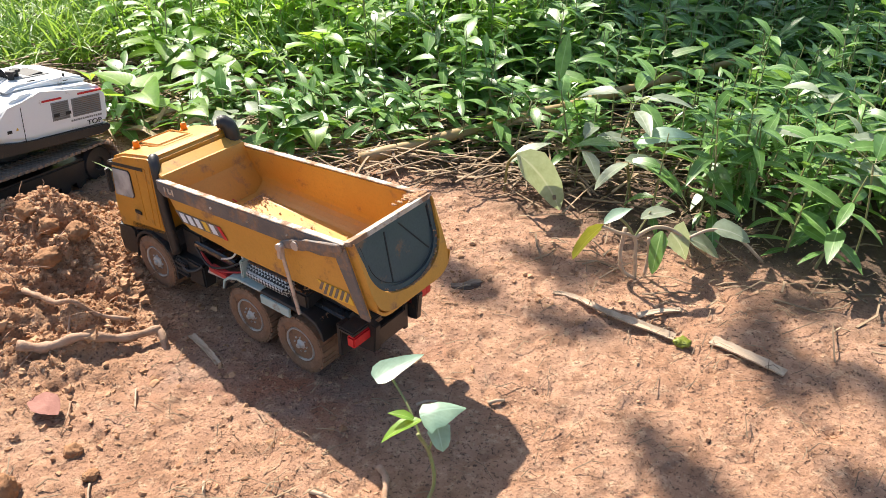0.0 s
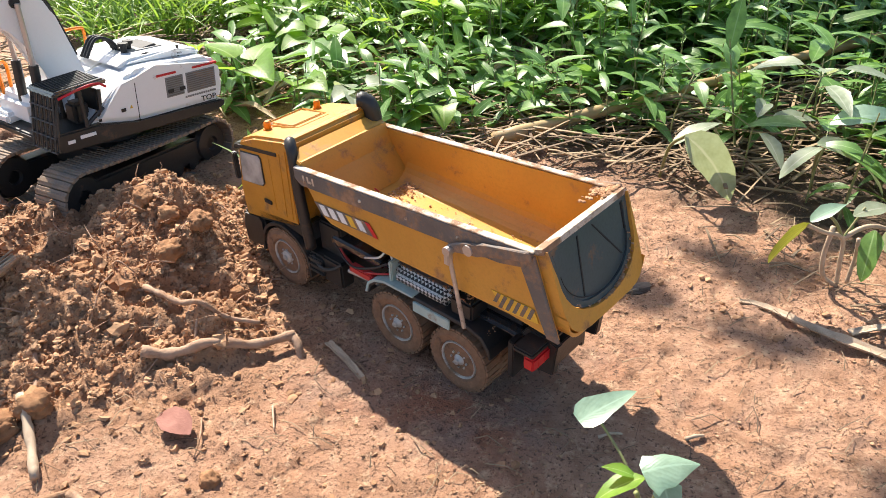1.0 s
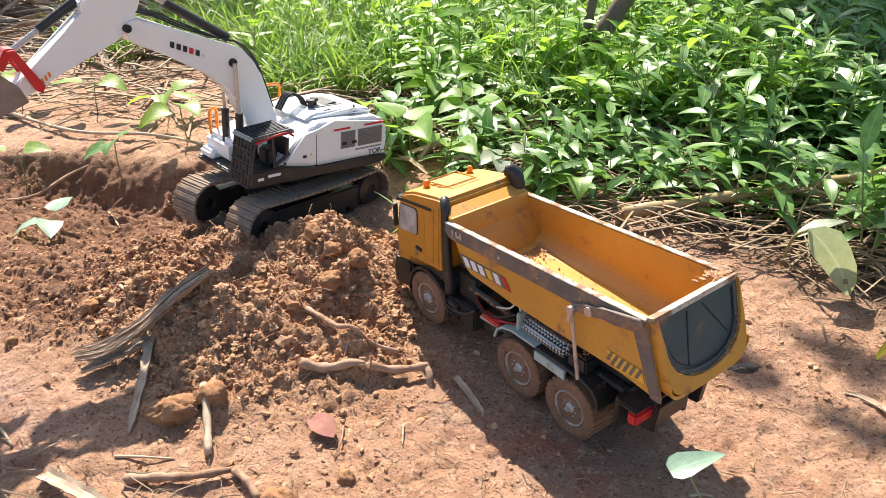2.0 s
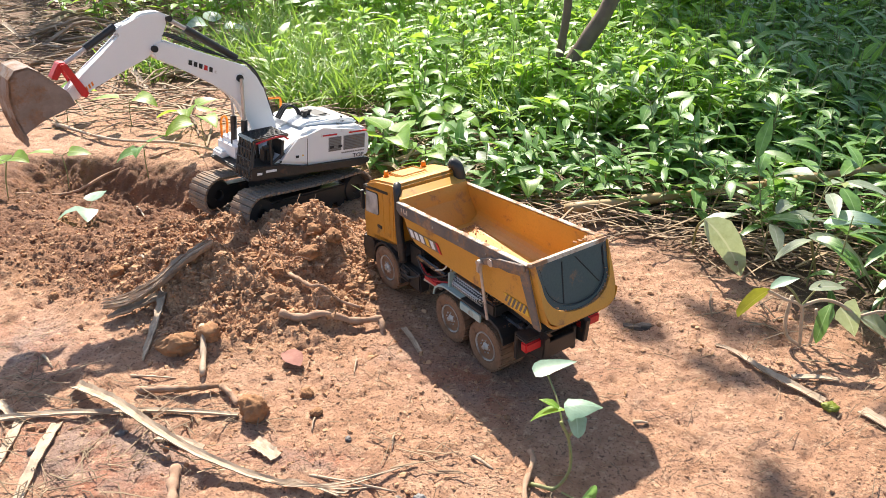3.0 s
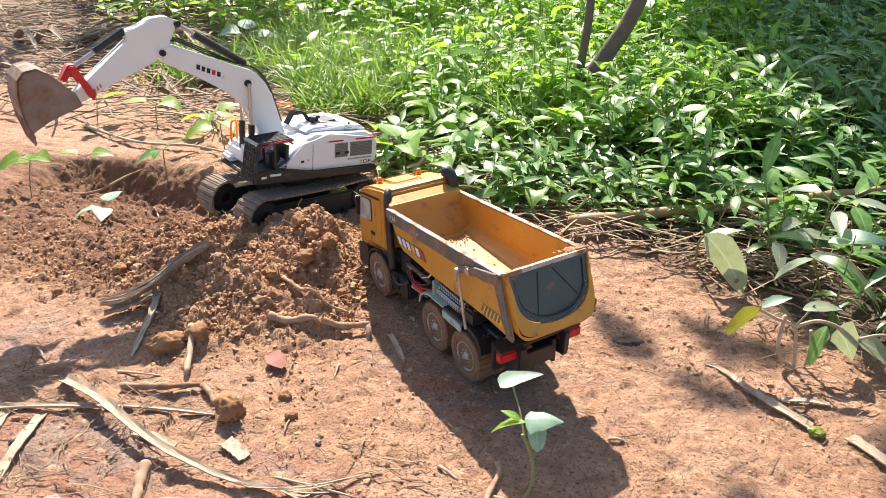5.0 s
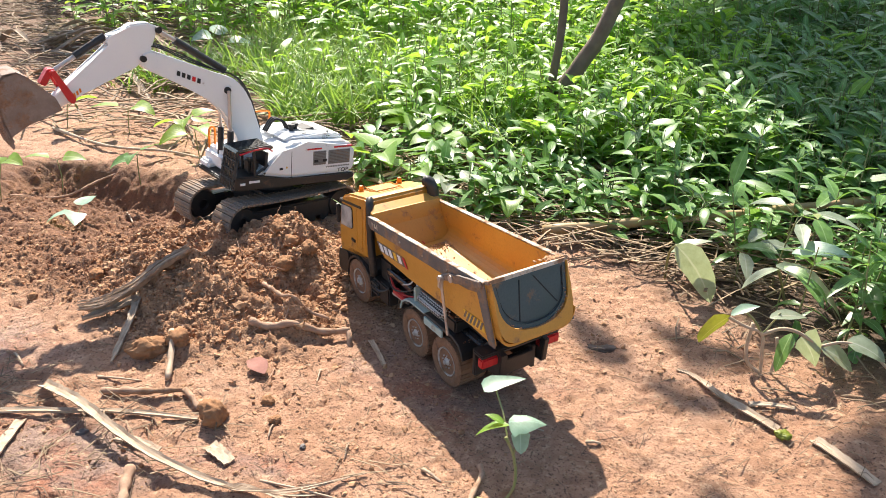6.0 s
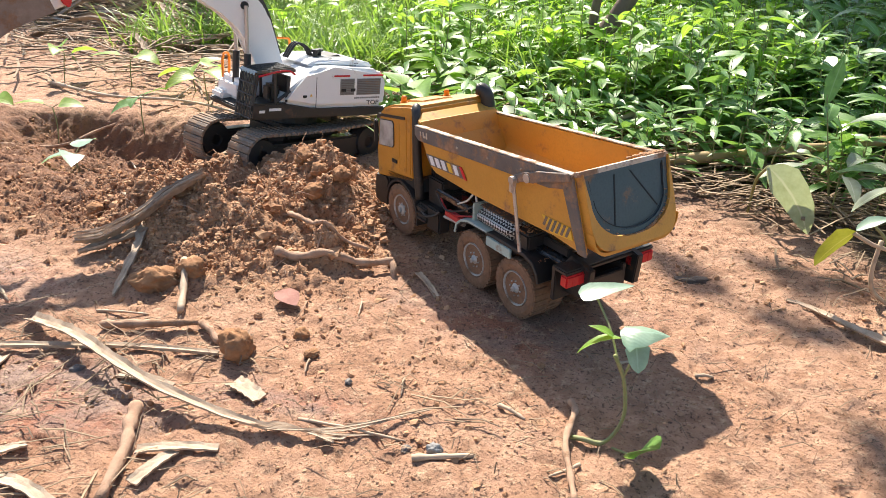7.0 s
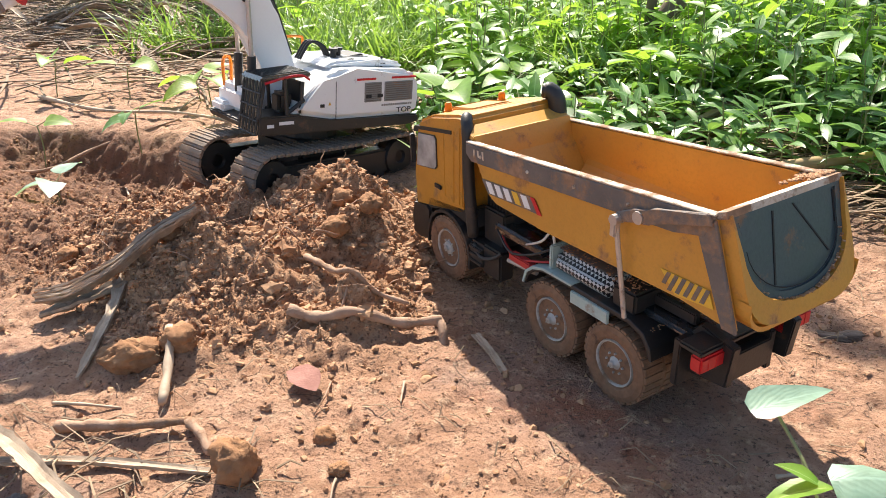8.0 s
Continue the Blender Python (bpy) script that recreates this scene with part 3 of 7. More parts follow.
        prof = [(-0.112, 0.050), (-0.108, 0.062), (-0.099, 0.070), (-0.085, 0.0745), (0.012, 0.0745), (0.026, 0.070), (0.034, 0.060), (0.036, 0.050), (0.0335, 0.050), (0.031, 0.059), (0.0245, 0.0675), (0.011, 0.0715), (-0.084, 0.0715), (-0.097, 0.0675), (-0.1055, 0.060), (-0.109, 0.050)]
        part("mudguard", prism(prof, f(0.001), f(0.036), 0.0006, segments=1), "black", truck)
        guard_trim = [(-0.1125, 0.051), (-0.1085, 0.0635), (-0.099, 0.0715), (-0.085, 0.0755), (-0.05, 0.0755), (-0.05, 0.0735), (-0.085, 0.0735), (-0.098, 0.0692), (-0.1065, 0.0622), (-0.110, 0.051)]
        part("mudguard_trim", prism(guard_trim, f(-0.0006), f(0.010), 0.0004, segments=1), "mint", truck, "pale mint mudguard edge")
        part("side_plate", box(-0.050, -0.008, *sorted((f(-0.001), f(0.002))), 0.060, 0.0705, 0.0006), "mint", truck, "pale mint side plate")
        tank = part("fuel_tank", box(-0.079, -0.012, *sorted((f(0.003), f(0.033))), 0.0745, 0.0945, 0.007, segments=3), "mesh", truck, "tank wrapped in black and silver mesh", smooth=True)
        part("tank_lid", box(-0.076, -0.016, *sorted((f(0.009), f(0.029))), 0.0940, 0.0953, 0.0006), "band", tank, "worn tank top strewn with soil")
        part("tank_bracket", box(-0.083, -0.079, *sorted((f(0.004), f(0.032))), 0.0745, 0.096, 0.001), "mint", tank)
        part("tail_box", box(-0.012, 0.012, *sorted((f(0.006), f(0.034))), 0.0745, 0.092, 0.002), "black", truck)
        bm = tube(smooth_path([(-0.082, f(0.010), 0.092), (-0.084, f(0.010), 0.103), (-0.074, f(0.012), 0.106), (-0.070, f(0.014), 0.100)]), 0.0012, 8)
        part("tank_handle", bm, "wire_white", truck)
    # soil lying on tank tops and guards
    bm = bmesh.new()
    for k in range(260):
        m = Matrix.Translation((random.uniform(-0.075, 0.03), random.uniform(0.008, 0.032), 0)) @ Matrix.Rotation(random.random() * 6, 4, "Z")
        x = m.translation.x
        z = 0.0953 if x < -0.016 else 0.0925 if x < 0.011 else 0.070
        bmesh.ops.create_icosphere(bm, subdivisions=1, radius=random.uniform(0.0003, 0.0008 + 0.0008 * random.random() ** 3), matrix=Matrix.Translation((0, 0, z)) @ m @ Matrix.Diagonal((1.3, 1, 0.7, 1)))
    tagged(part("soil_crumb", bm, "clod", truck), kind="stuff")
    build_cab(truck)
    build_bed(truck)
    # hoist
    base, top = Vector((-0.169, C, 0.072)), Vector((-0.1870, C, 0.130))
    d = (top - base).normalized()
    hoist = part("hoist_sleeve", tube([base, base + d * 0.012, base + d * 0.012, base + d * 0.034, base + d * 0.034, base + d * 0.040], [0.0070, 0.0070, 0.0086, 0.0086, 0.0074, 0.0074], 16), "red", truck, "red plastic hoist sleeve", smooth=False)
    part("hoist_barrel", tube([base + d * 0.035, base + d * 0.050, base + d * 0.052], [0.0066, 0.0066, 0.0056], 16), "steel", hoist, "pale hoist barrel", smooth=False)
    part("hoist_rod", tube([base + d * 0.051, top], [0.0046, 0.0044], 14), "pinkrod", hoist, "pinkish hoist rod", smooth=False)
    # gear behind the cab
    bm = box(-0.190, -0.158, 0.014, 2 * C - 0.014, 0.058, 0.092, 0.002)
    gear = part("gear_box", bm, "black", truck)
    for k in range(7):
        part("fin", box(-0.1895 + 0.0045 * k, -0.1875 + 0.0045 * k, 0.018, 0.044, 0.092, 0.103 - 0.001 * (k % 3), 0.0006), "black", gear)
    part("pump", box(-0.186, -0.160, 0.070, 0.092, 0.090, 0.112, 0.002), "black", gear)
    part("air_tank", box(-0.178, -0.150, 0.004, 0.020, 0.030, 0.060, 0.002), "black", truck)
    for pts, material in (
        ([(-0.165, 0.03, 0.100), (-0.158, 0.045, 0.112), (-0.150, 0.06, 0.108), (-0.14, 0.07, 0.086)], "wire_red"),
        ([(-0.168, 0.05, 0.104), (-0.160, 0.062, 0.116), (-0.148, 0.072, 0.100)], "wire_red"),
        ([(-0.155, 0.010, 0.075), (-0.13, 0.004, 0.066), (-0.10, 0.006, 0.073), (-0.078, 0.012, 0.080)], "wire_red"),
        ([(-0.155, 0.012, 0.070), (-0.128, 0.009, 0.060), (-0.10, 0.011, 0.068), (-0.080, 0.018, 0.083)], "wire_red"),
        ([(-0.160, 0.008, 0.080), (-0.130, 0.000, 0.072), (-0.105, 0.004, 0.078), (-0.088, 0.010, 0.088)], "black"),
        ([(-0.120, 0.010, 0.080), (-0.095, 0.006, 0.094), (-0.086, 0.012, 0.106), (-0.072, 0.020, 0.100)], "wire_white"),
        ([(-0.11, C + 0.032, 0.084), (-0.06, C + 0.036, 0.085), (0.0, C + 0.033, 0.083), (0.04, C + 0.036, 0.080)], "wire_red"),
        ([(-0.11, C + 0.036, 0.084), (-0.06, C + 0.040, 0.086), (0.0, C + 0.037, 0.083), (0.04, C + 0.040, 0.080)], "wire_white"),
    ):
        part("wire", tube(smooth_path(pts), 0.0011, 6), material, truck, smooth=True)
    part("loose_connector", box(-0.135, -0.105, 0.002, 0.010, 0.062, 0.069, 0.001), "wire_red", truck, "red plastic connector")
    part("linkage", tube([(-0.14, 0.006, 0.058), (-0.10, 0.006, 0.062)], 0.0022, 8), "steel", truck)
    part("side_rail", tube(smooth_path([(-0.19, 0.004, 0.055), (-0.175, 0.0, 0.048), (-0.16, 0.002, 0.052), (-0.15, 0.006, 0.06)]), 0.002, 8), "black", truck)
    # the body rides a little high at the rear
    for ob in truck.children:
        if not ob.name.startswith("wheel"):
            ob.matrix_basis = SPRUNG @ ob.matrix_basis


def build_cab(truck):
    y0, y1 = 0.004, 2 * C - 0.004
    prof = [lean(x, z) for x, z in ((-0.298, 0.074), (-0.2995, 0.112), (-0.293, 0.150), (-0.286, 0.1655), (-0.262, 0.1725), (-0.214, 0.1760), (-0.2055, 0.1737), (-0.2040, 0.160), (-0.205, 0.083), (-0.209, 0.079))]
    cab = part("cab", prism(prof, y0, y1, 0.0045, segments=3), "yellow", truck, "yellow cab shell, faded and dusty", smooth=False)
    # door lines, trim, window
    for y, s in ((y0, -1), (y1, 1)):
        a, b = sorted((y, y + s * 0.0012))
        win = [lean(x, z) for x, z in ((-0.2900, 0.1195), (-0.2855, 0.1525), (-0.2565, 0.1525), (-0.2535, 0.149), (-0.2535, 0.1225), (-0.257, 0.1195))]
        frame_prof = [((x + 0.2715) * 1.05 - 0.2715, (z - 0.1250) * 1.05 + 0.1250) for x, z in win]
        w = part("side_window", prism(frame_prof, a, b, 0.0003, segments=1), "black", cab)
        a2, b2 = sorted((y, y + s * 0.0017))
        part("pane", prism(win, a2, b2), "pane", cab, "clouded grey window pane")
        a3, b3 = sorted((y, y + s * 0.0010))
        bm = prism([lean(x, z) for x, z in ((-0.291, 0.1565), (-0.2895, 0.1600), (-0.226, 0.1605), (-0.226, 0.1570))], a3, b3)
        part("rain_gutter", bm, "black", cab)
        for p, q in (((-0.2405, 0.094), (-0.2405, 0.156)), ((-0.225, 0.090), (-0.222, 0.160)), ((-0.215, 0.089), (-0.212, 0.164)), ((-0.2095, 0.088), (-0.2085, 0.166))):
            (xa, za), (xb, zb) = lean(*p), lean(*q)
            part("door_seam", tube([(xa, y + s * 0.0001, za), (xb, y + s * 0.0001, zb)], 0.0005 if p[0] < -0.23 else 0.0009, 5), "yellow", cab)
        bm = box(-0.258, -0.246, *sorted((y, y + s * 0.0018)), lean(-0.25, 0.099)[1], lean(-0.25, 0.104)[1], 0.0008)
        part("door_handle", bm, "black", cab)
    # roof: hatch seams, beacons, visor
    def roof_z(x):
        return lean(x, 0.1738 - 0.0025 * max(0.0, (-0.215 - x) / 0.06))[1] + 0.0014
    bm = bmesh.new()
    for a, b in (((-0.278, 0.030), (-0.278, 0.080)), ((-0.278, 0.030), (-0.236, 0.034)), ((-0.278, 0.080), (-0.236, 0.076)), ((-0.236, 0.034), (-0.236, 0.076)), ((-0.228, 0.036), (-0.228, 0.074)), ((-0.248, 0.03), (-0.228, 0.036))):
        bm = tube([(a[0], a[1], roof_z(a[0])), (b[0], b[1], roof_z(b[0]))], 0.0009, 5, bm)
    part("roof_seam", bm, "yellow", cab)
    bm = box(-0.272, -0.238, 0.036, 0.074, 0, 0.0016, 0.0007)
    for v in bm.verts:
        v.co.z += roof_z(v.co.x) - 0.0006
    part("roof_hatch", bm, "yellow", cab)
    for y in (C - 0.0316, C + 0.0316):
        z = roof_z(-0.262)
        bm = tube([(-0.262, y, z - 0.002), (-0.262, y, z + 0.0005), (-0.262, y, z + 0.0005), (-0.262, y, z + 0.0065), (-0.262, y, z + 0.008)], [0.0045, 0.0045, 0.0036, 0.0034, 0.0022], 12)
        part("beacon", bm, "orange", cab, "orange roof beacon", smooth=False)
    part("sun_visor", prism([lean(x, z) for x, z in ((-0.303, 0.152), (-0.300, 0.1585), (-0.288, 0.1605), (-0.290, 0.153))], y0 + 0.002, y1 - 0.002, 0.001), "black", cab)
    part("windscreen", prism([lean(x, z) for x, z in ((-0.3012, 0.117), (-0.2952, 0.150), (-0.2935, 0.150), (-0.2990, 0.117))], y0 + 0.008, y1 - 0.008), "dark_pane", cab)
    bm = bmesh.new()
    for k in range(5):
        zz = 0.084 + 0.006 * k
        bm = prism([lean(x, z) for x, z in ((-0.3012, zz), (-0.3012, zz + 0.003), (-0.2985, zz + 0.003), (-0.2985, zz))], y0 + 0.02, y1 - 0.02, 0, bm)
    part("grille_slat", bm, "black", cab)
    for y in (y0 - 0.006, y1 + 0.001):
        x, z = lean(-0.293, 0.128)
        part("mirror", box(x - 0.003, x + 0.002, y, y + 0.005, z - 0.006, z + 0.024, 0.001), "black", cab)
    # rear wall panel lines
    for p, q in (((0.020, 0.150), (0.050, 0.158)), ((0.060, 0.158), (0.095, 0.150)), ((0.020, 0.118), (0.024, 0.128)), ((0.052, 0.112), (0.053, 0.126))):
        part("rear_seam", tube([(-0.2042, p[0], p[1]), (-0.2042, q[0], q[1])], 0.0009, 5), "yellow", cab)
    # black corner ducts behind the cab
    for y, big in ((0.0045, 0), (2 * C - 0.0045, 1)):
        top = 0.168 + 0.010 * big
        s = -1 if y < C else 1
        pts = smooth_path([(-0.212, y - s * 0.008, top + 0.003), (-0.206, y - s * 0.003, top + 0.002), (-0.200, y, top - 0.008), (-0.198, y + s * 0.001, top - 0.045), (-0.196, y + s * 0.001, 0.098), (-0.193, y, 0.062)])
        part("corner_duct", tube(pts, [0.004 + 0.003 * big] * 3 + [0.0055 + 0.003 * big] * (len(pts) - 3), 10, wobble=0.06), "black", truck, "black rubbery corner duct", smooth=True)
    # bumper, arches, steps
    prof = [(-0.306, 0.024), (-0.308, 0.045), (-0.303, 0.064), (-0.275, 0.068), (-0.268, 0.062), (-0.271, 0.030), (-0.290, 0.022)]
    bumper = part("front_bumper", prism(prof, 0.003, 2 * C - 0.003, 0.003), "black", truck)
    for y in (0.012, 2 * C - 0.024):
        part("headlight", box(-0.3095, -0.305, y, y + 0.012, 0.040, 0.052, 0.001), "pane", bumper)
    for y0_, y1_ in ((0.001, 0.030), (2 * C - 0.030, 2 * C - 0.001)):
        arch = []
        for k in range(13):
            a = math.pi * (1.06 - 1.12 * k / 12)
            arch.append((-0.234 + 0.0395 * math.cos(a), 0.034 + 0.0395 * math.sin(a)))
        outer = [(x, z) for x, z in arch]
        inner = [(-0.234 + (x + 0.234) * 0.92, 0.034 + (z - 0.034) * 0.92) for x, z in arch][::-1]
        part("wheel_arch", prism(outer + inner, y0_, y1_), "black", truck)
        part("cab_skirt", prism([(-0.274, 0.064), (-0.272, 0.076), (-0.196, 0.086), (-0.190, 0.070), (-0.205, 0.070), (-0.234, 0.076), (-0.262, 0.066)], y0_ + 0.003, y1_ - 0.004, 0.001), "black", truck)
        part("step", box(-0.198, -0.172, y0_ + 0.001, y1_ - 0.006, 0.034, 0.058, 0.003), "black", truck)
        bm = bmesh.new()
        for k in range(3):
            bm = box(-0.195, -0.175, y0_ - 0.001, y0_ + 0.003, 0.037 + 0.007 * k, 0.040 + 0.007 * k, 0.0006, bm)
        part("step_tread", bm, "black", truck)


def build_bed(truck):
    hx, hz = HINGE
    bed = group_at("dump_bed")
    bed.parent = truck
    bed.location = (hx - 0.003, 0, hz - 0.0005)
    bed.rotation_euler = (0, radians(BED_ANGLE), 0)
    L = lambda pts: [(x - hx, z - hz) for x, z in pts]  # noqa: E731
    w = 0.0572
    def rim_z(x):
        return 0.155 + (x + 0.187) * 0.0885
    side = [(-0.187, 0.155), (-0.186, 0.146), (-0.172, 0.140), (-0.165, 0.128), (-0.157, 0.1165), (-0.146, 0.1110), (-0.092, 0.1095), (-0.088, 0.1105), (0.060, 0.1140), (0.092, 0.1112), (0.104, 0.1105), (0.0785, rim_z(0.0785)), (0.035, rim_z(0.035))]
    for s in (-1, 1):
        y = C + s * w
        a, b = sorted((y, y - s * 0.0035))
        panel = part("side_panel", prism(L(side), a, b, 0.0008, segments=1), "bed_yellow", bed, "yellow bed side, scratched and muddy")
        a, b = sorted((y + s * 0.0022, y - s * 0.0015))
        band = [(-0.1885, 0.1555), (-0.1885, 0.146), (-0.180, 0.1405), (0.050, 0.1590), (0.074, rim_z(0.07) - 0.013), (0.0795, rim_z(0.0795) + 0.0008)]
        part("rim_band", prism(L(band), a, b, 0.0008, segments=1), "band", bed, "worn grey-brown band along the rim")
        top = [(-0.1885, 0.1557), (0.0795, rim_z(0.0795) + 0.001), (0.0795, rim_z(0.0795) + 0.0026), (-0.1885, 0.1573)]
        a, b = sorted((y + s * 0.0020, y - s * 0.0044))
        part("rim_edge", prism(L(top), a, b, 0.0005, segments=1), "edge", bed, "scraped pale top edge")
        rear = [(0.0795, rim_z(0.0795) - 0.001), (0.1055, 0.1095), (0.0945, 0.1095), (0.0685, rim_z(0.0685) - 0.014)]
        a, b = sorted((y + s * 0.0018, y - s * 0.0015))
        part("rear_edge", prism(L(rear), a, b, 0.0008, segments=1), "band", bed)
        # warning stripes
        a, b = sorted((y + s * 0.0004, y + s * 0.0009))
        part("stripe_board", prism(L([(0.042, 0.1294), (0.0815, 0.1305), (0.0870, 0.1192), (0.056, 0.1155)]), a, b), "hazard_yellow", bed, "yellow and black warning stripes")
        a, b = sorted((y + s * 0.0009, y + s * 0.0013))
        for k in range(6):
            x, low = 0.0480 + 0.0064 * k, 0.1200 - 0.0040 * min(k, 1) + 0.0007 * k
            part("stripe", prism(L([(x, 0.1294 + 0.0002 * k), (x + 0.0033, 0.1295 + 0.0002 * k), (x + 0.0033 - 0.40 * (0.1294 - low), low), (x - 0.40 * (0.1294 - low), low)]), a, b), "band", bed)
        # faded lettering: plain shapes
        a, b = sorted((y + s * 0.0003, y + s * 0.0008))
        part("decal_ground", prism(L([(-0.1655, 0.1290), (-0.093, 0.1345), (-0.083, 0.1225), (-0.156, 0.1178)]), a, b), "band", bed)
        a, b = sorted((y + s * 0.0008, y + s * 0.0012))
        for k in range(5):
            x = -0.159 + 0.0122 * k
            z = 0.1285 + 0.075 * (x + 0.159)
            part("decal_bar", prism(L([(x, z), (x + 0.0076, z + 0.0006), (x + 0.0138, z - 0.0088), (x + 0.0062, z - 0.0094)]), a, b), "white" if k != 3 else "hazard_yellow", bed)
        part("decal_end", prism(L([(-0.0975, 0.1342), (-0.092, 0.1346), (-0.082, 0.1225), (-0.0875, 0.1220)]), a, b), "red", bed)
        # bare scraped letters' ghost on the rim band
        for x, h in ((-0.176, 0.008), (-0.170, 0.006), (-0.163, 0.007)):
            part("scrape", prism(L([(x, rim_z(x) - 0.003), (x + 0.0022, rim_z(x) - 0.0028), (x + 0.0030, rim_z(x) - 0.003 - h), (x + 0.0012, rim_z(x) - 0.003 - h)]), *sorted((y + s * 0.0021, y + s * 0.0026))), "edge", bed)
        for x in (-0.165, -0.10, -0.045, 0.01, 0.052):
            own = bmesh.new()
            bmesh.ops.create_uvsphere(own, u_segments=8, v_segments=5, radius=0.0016, matrix=Matrix.Translation((x - hx, y + s * 0.0022, rim_z(x) - 0.008 - hz)))
            part("rivet", own, "edge", bed)
        # lifting lever on the side
        bm = tube([(0.0235 - hx, y + s * 0.002, 0.1605 - hz), (0.0235 - hx, y + s * 0.0075, 0.1605 - hz)], 0.0046, 12)
        part("pivot_pin", bm, "steel", bed)
    # floor with rounded corners, open at the rear
    inner = w - 0.0035
    cross = []
    for k in range(7):
        a = math.pi / 2 * k / 6
        cross.append((-inner + 0.020 - 0.020 * math.cos(a), 0.020 - 0.020 * math.sin(a)))
    cross = cross + [(-y, z) for y, z in cross[::-1]]
    bm = bmesh.new()
    rows = []
    for x, zb in ((-0.154, 0.1125), (-0.06, 0.1122), (0.03, 0.1118), (0.110, 0.1110)):
        rows.append(([bm.verts.new((x - hx, C + y, zb + z - hz)) for y, z in cross], [bm.verts.new((x - hx, C + y * 1.0, zb + z * 0.92 - 0.0035 - hz)) for y, z in cross]))
    for (t0, b0), (t1, b1) in zip(rows, rows[1:]):
        for k in range(len(cross) - 1):
            bm.faces.new((t0[k], t0[k + 1], t1[k + 1], t1[k]))
            bm.faces.new((b0[k], b1[k], b1[k + 1], b0[k + 1]))
        for k in (0, -1):
            bm.faces.new((t0[k], t1[k], b1[k], b0[k]))
    for t, b in (rows[0], rows[-1]):
        for k in range(len(cross) - 1):
            bm.faces.new((t[k], b[k], b[k + 1], t[k + 1]))
    floor = part("bed_floor", bm, "bed_yellow", bed, "rounded yellow bed floor, dusted with dirt", smooth=False)
    # head board with its sloping top
    head = [(-0.187, 0.155), (-0.1868, 0.1612), (-0.1818, 0.1618), (-0.1752, 0.142), (-0.1525, 0.1130), (-0.1560, 0.1110), (-0.1745, 0.134)]
    part("head_board", prism(L(head), C - inner, C + inner), "bed_yellow", bed)
    bm = bmesh.new()
    lo, hi = L([(-0.1825, 0.1605), (-0.1985, 0.1665)])
    ring = [(-inner - 0.001, 0.0), (-inner - 0.001, 0.30), (-inner + 0.012, 1.0), (inner - 0.012, 1.0), (inner + 0.001, 0.30), (inner + 0.001, 0.0)]
    front, back = [], []
    for y, t in ring:
        x, z = lo[0] + (hi[0] - lo[0]) * t, lo[1] + (hi[1] - lo[1]) * t
        front.append(bm.verts.new((x, C + y, z)))
        back.append(bm.verts.new((x - 0.0012, C + y, z - 0.0036)))
    bm.faces.new(front)
    bm.faces.new(back[::-1])
    for i in range(len(ring)):
        j = (i + 1) % len(ring)
        bm.faces.new((front[i], back[i], back[j], front[j]))
    part("cab_guard", bm, "bed_yellow", bed, "sun-faded sloping board over the cab")
    # ribs under the bed
    bm = bmesh.new()
    for y in (C - 0.022, C + 0.016):
        bm = box(-0.140 - hx, 0.09 - hx, y, y + 0.006, 0.104 - hz, 0.1095 - hz, 0.001, bm)
    bm = box(-0.02 - hx, 0.02 - hx, C - 0.02, C + 0.02, 0.1045 - hz, 0.1092 - hz, 0, bm)
    part("bed_rib", bm, "black", bed)
    # dirt left in the bed
    bm = bmesh.new()
    for k in range(420):
        x = -0.142 + abs(random.gauss(0, 0.010)) if k < 300 else random.uniform(-0.13, 0.09)
        y = C + (inner - 0.012 - abs(random.gauss(0, 0.022)) if k < 300 else random.uniform(-inner + 0.015, inner - 0.012))
        bmesh.ops.create_icosphere(bm, subdivisions=1, radius=random.uniform(0.0003, 0.0008 + 0.0010 * random.random() ** 3), matrix=Matrix.Translation((x - hx, y, 0.1135 - hz)) @ Matrix.Rotation(random.random() * 6, 4, "Z") @ Matrix.Diagonal((1.2, 0.9, 0.7, 1)))
    tagged(part("bed_dirt", bm, "clod", bed, "crumbs of dirt on the bed floor"), kind="stuff")
    # tailgate, closed, on its levers
    px, pz = 0.0235, 0.1605
    a = radians(BED_ANGLE)
    dx, dz = px - hx, pz - hz
    gate = group_at("tailgate")
    gate.parent = truck
    gate.location = (hx - 0.003 + dx * math.cos(a) + dz * math.sin(a), 0, hz - 0.0005 - dx * math.sin(a) + dz * math.cos(a))
    gate.rotation_euler = (0, a, 0)
    tx, tz = 0.080 - px, 0.1795 - pz
    ex, ez = 0.1030 - px, 0.1185 - pz
    outline = [(-0.0530, 0.0), (-0.0515, 0.20)]
    for k in range(17):
        t = math.pi * (1 - k / 16)
        outline.append((0.050 * math.copysign(abs(math.cos(t)) ** 0.85, math.cos(t)), 0.34 + 0.64 * math.sin(t) ** 0.85))
    outline += [(0.0515, 0.20), (0.0530, 0.0)]
    nx, nz = (tz - ez), (ex - tx)
    ln = math.hypot(nx, nz)
    nx, nz = nx / ln, nz / ln

    def gate_pt(y, t, out):
        return (tx + (ex - tx) * t + nx * out, C + y, tz + (ez - tz) * t + nz * out)

    def slab(points, o0, o1, bm=None):
        own = bmesh.new()
        f = [own.verts.new(gate_pt(y, t, o1)) for y, t in points]
        b = [own.verts.new(gate_pt(y, t, o0)) for y, t in points]
        own.faces.new(f)
        own.faces.new(b[::-1])
        for i in range(len(points)):
            j = (i + 1) % len(points)
            own.faces.new((f[i], b[i], b[j], f[j]))
        return joined(bm, own)
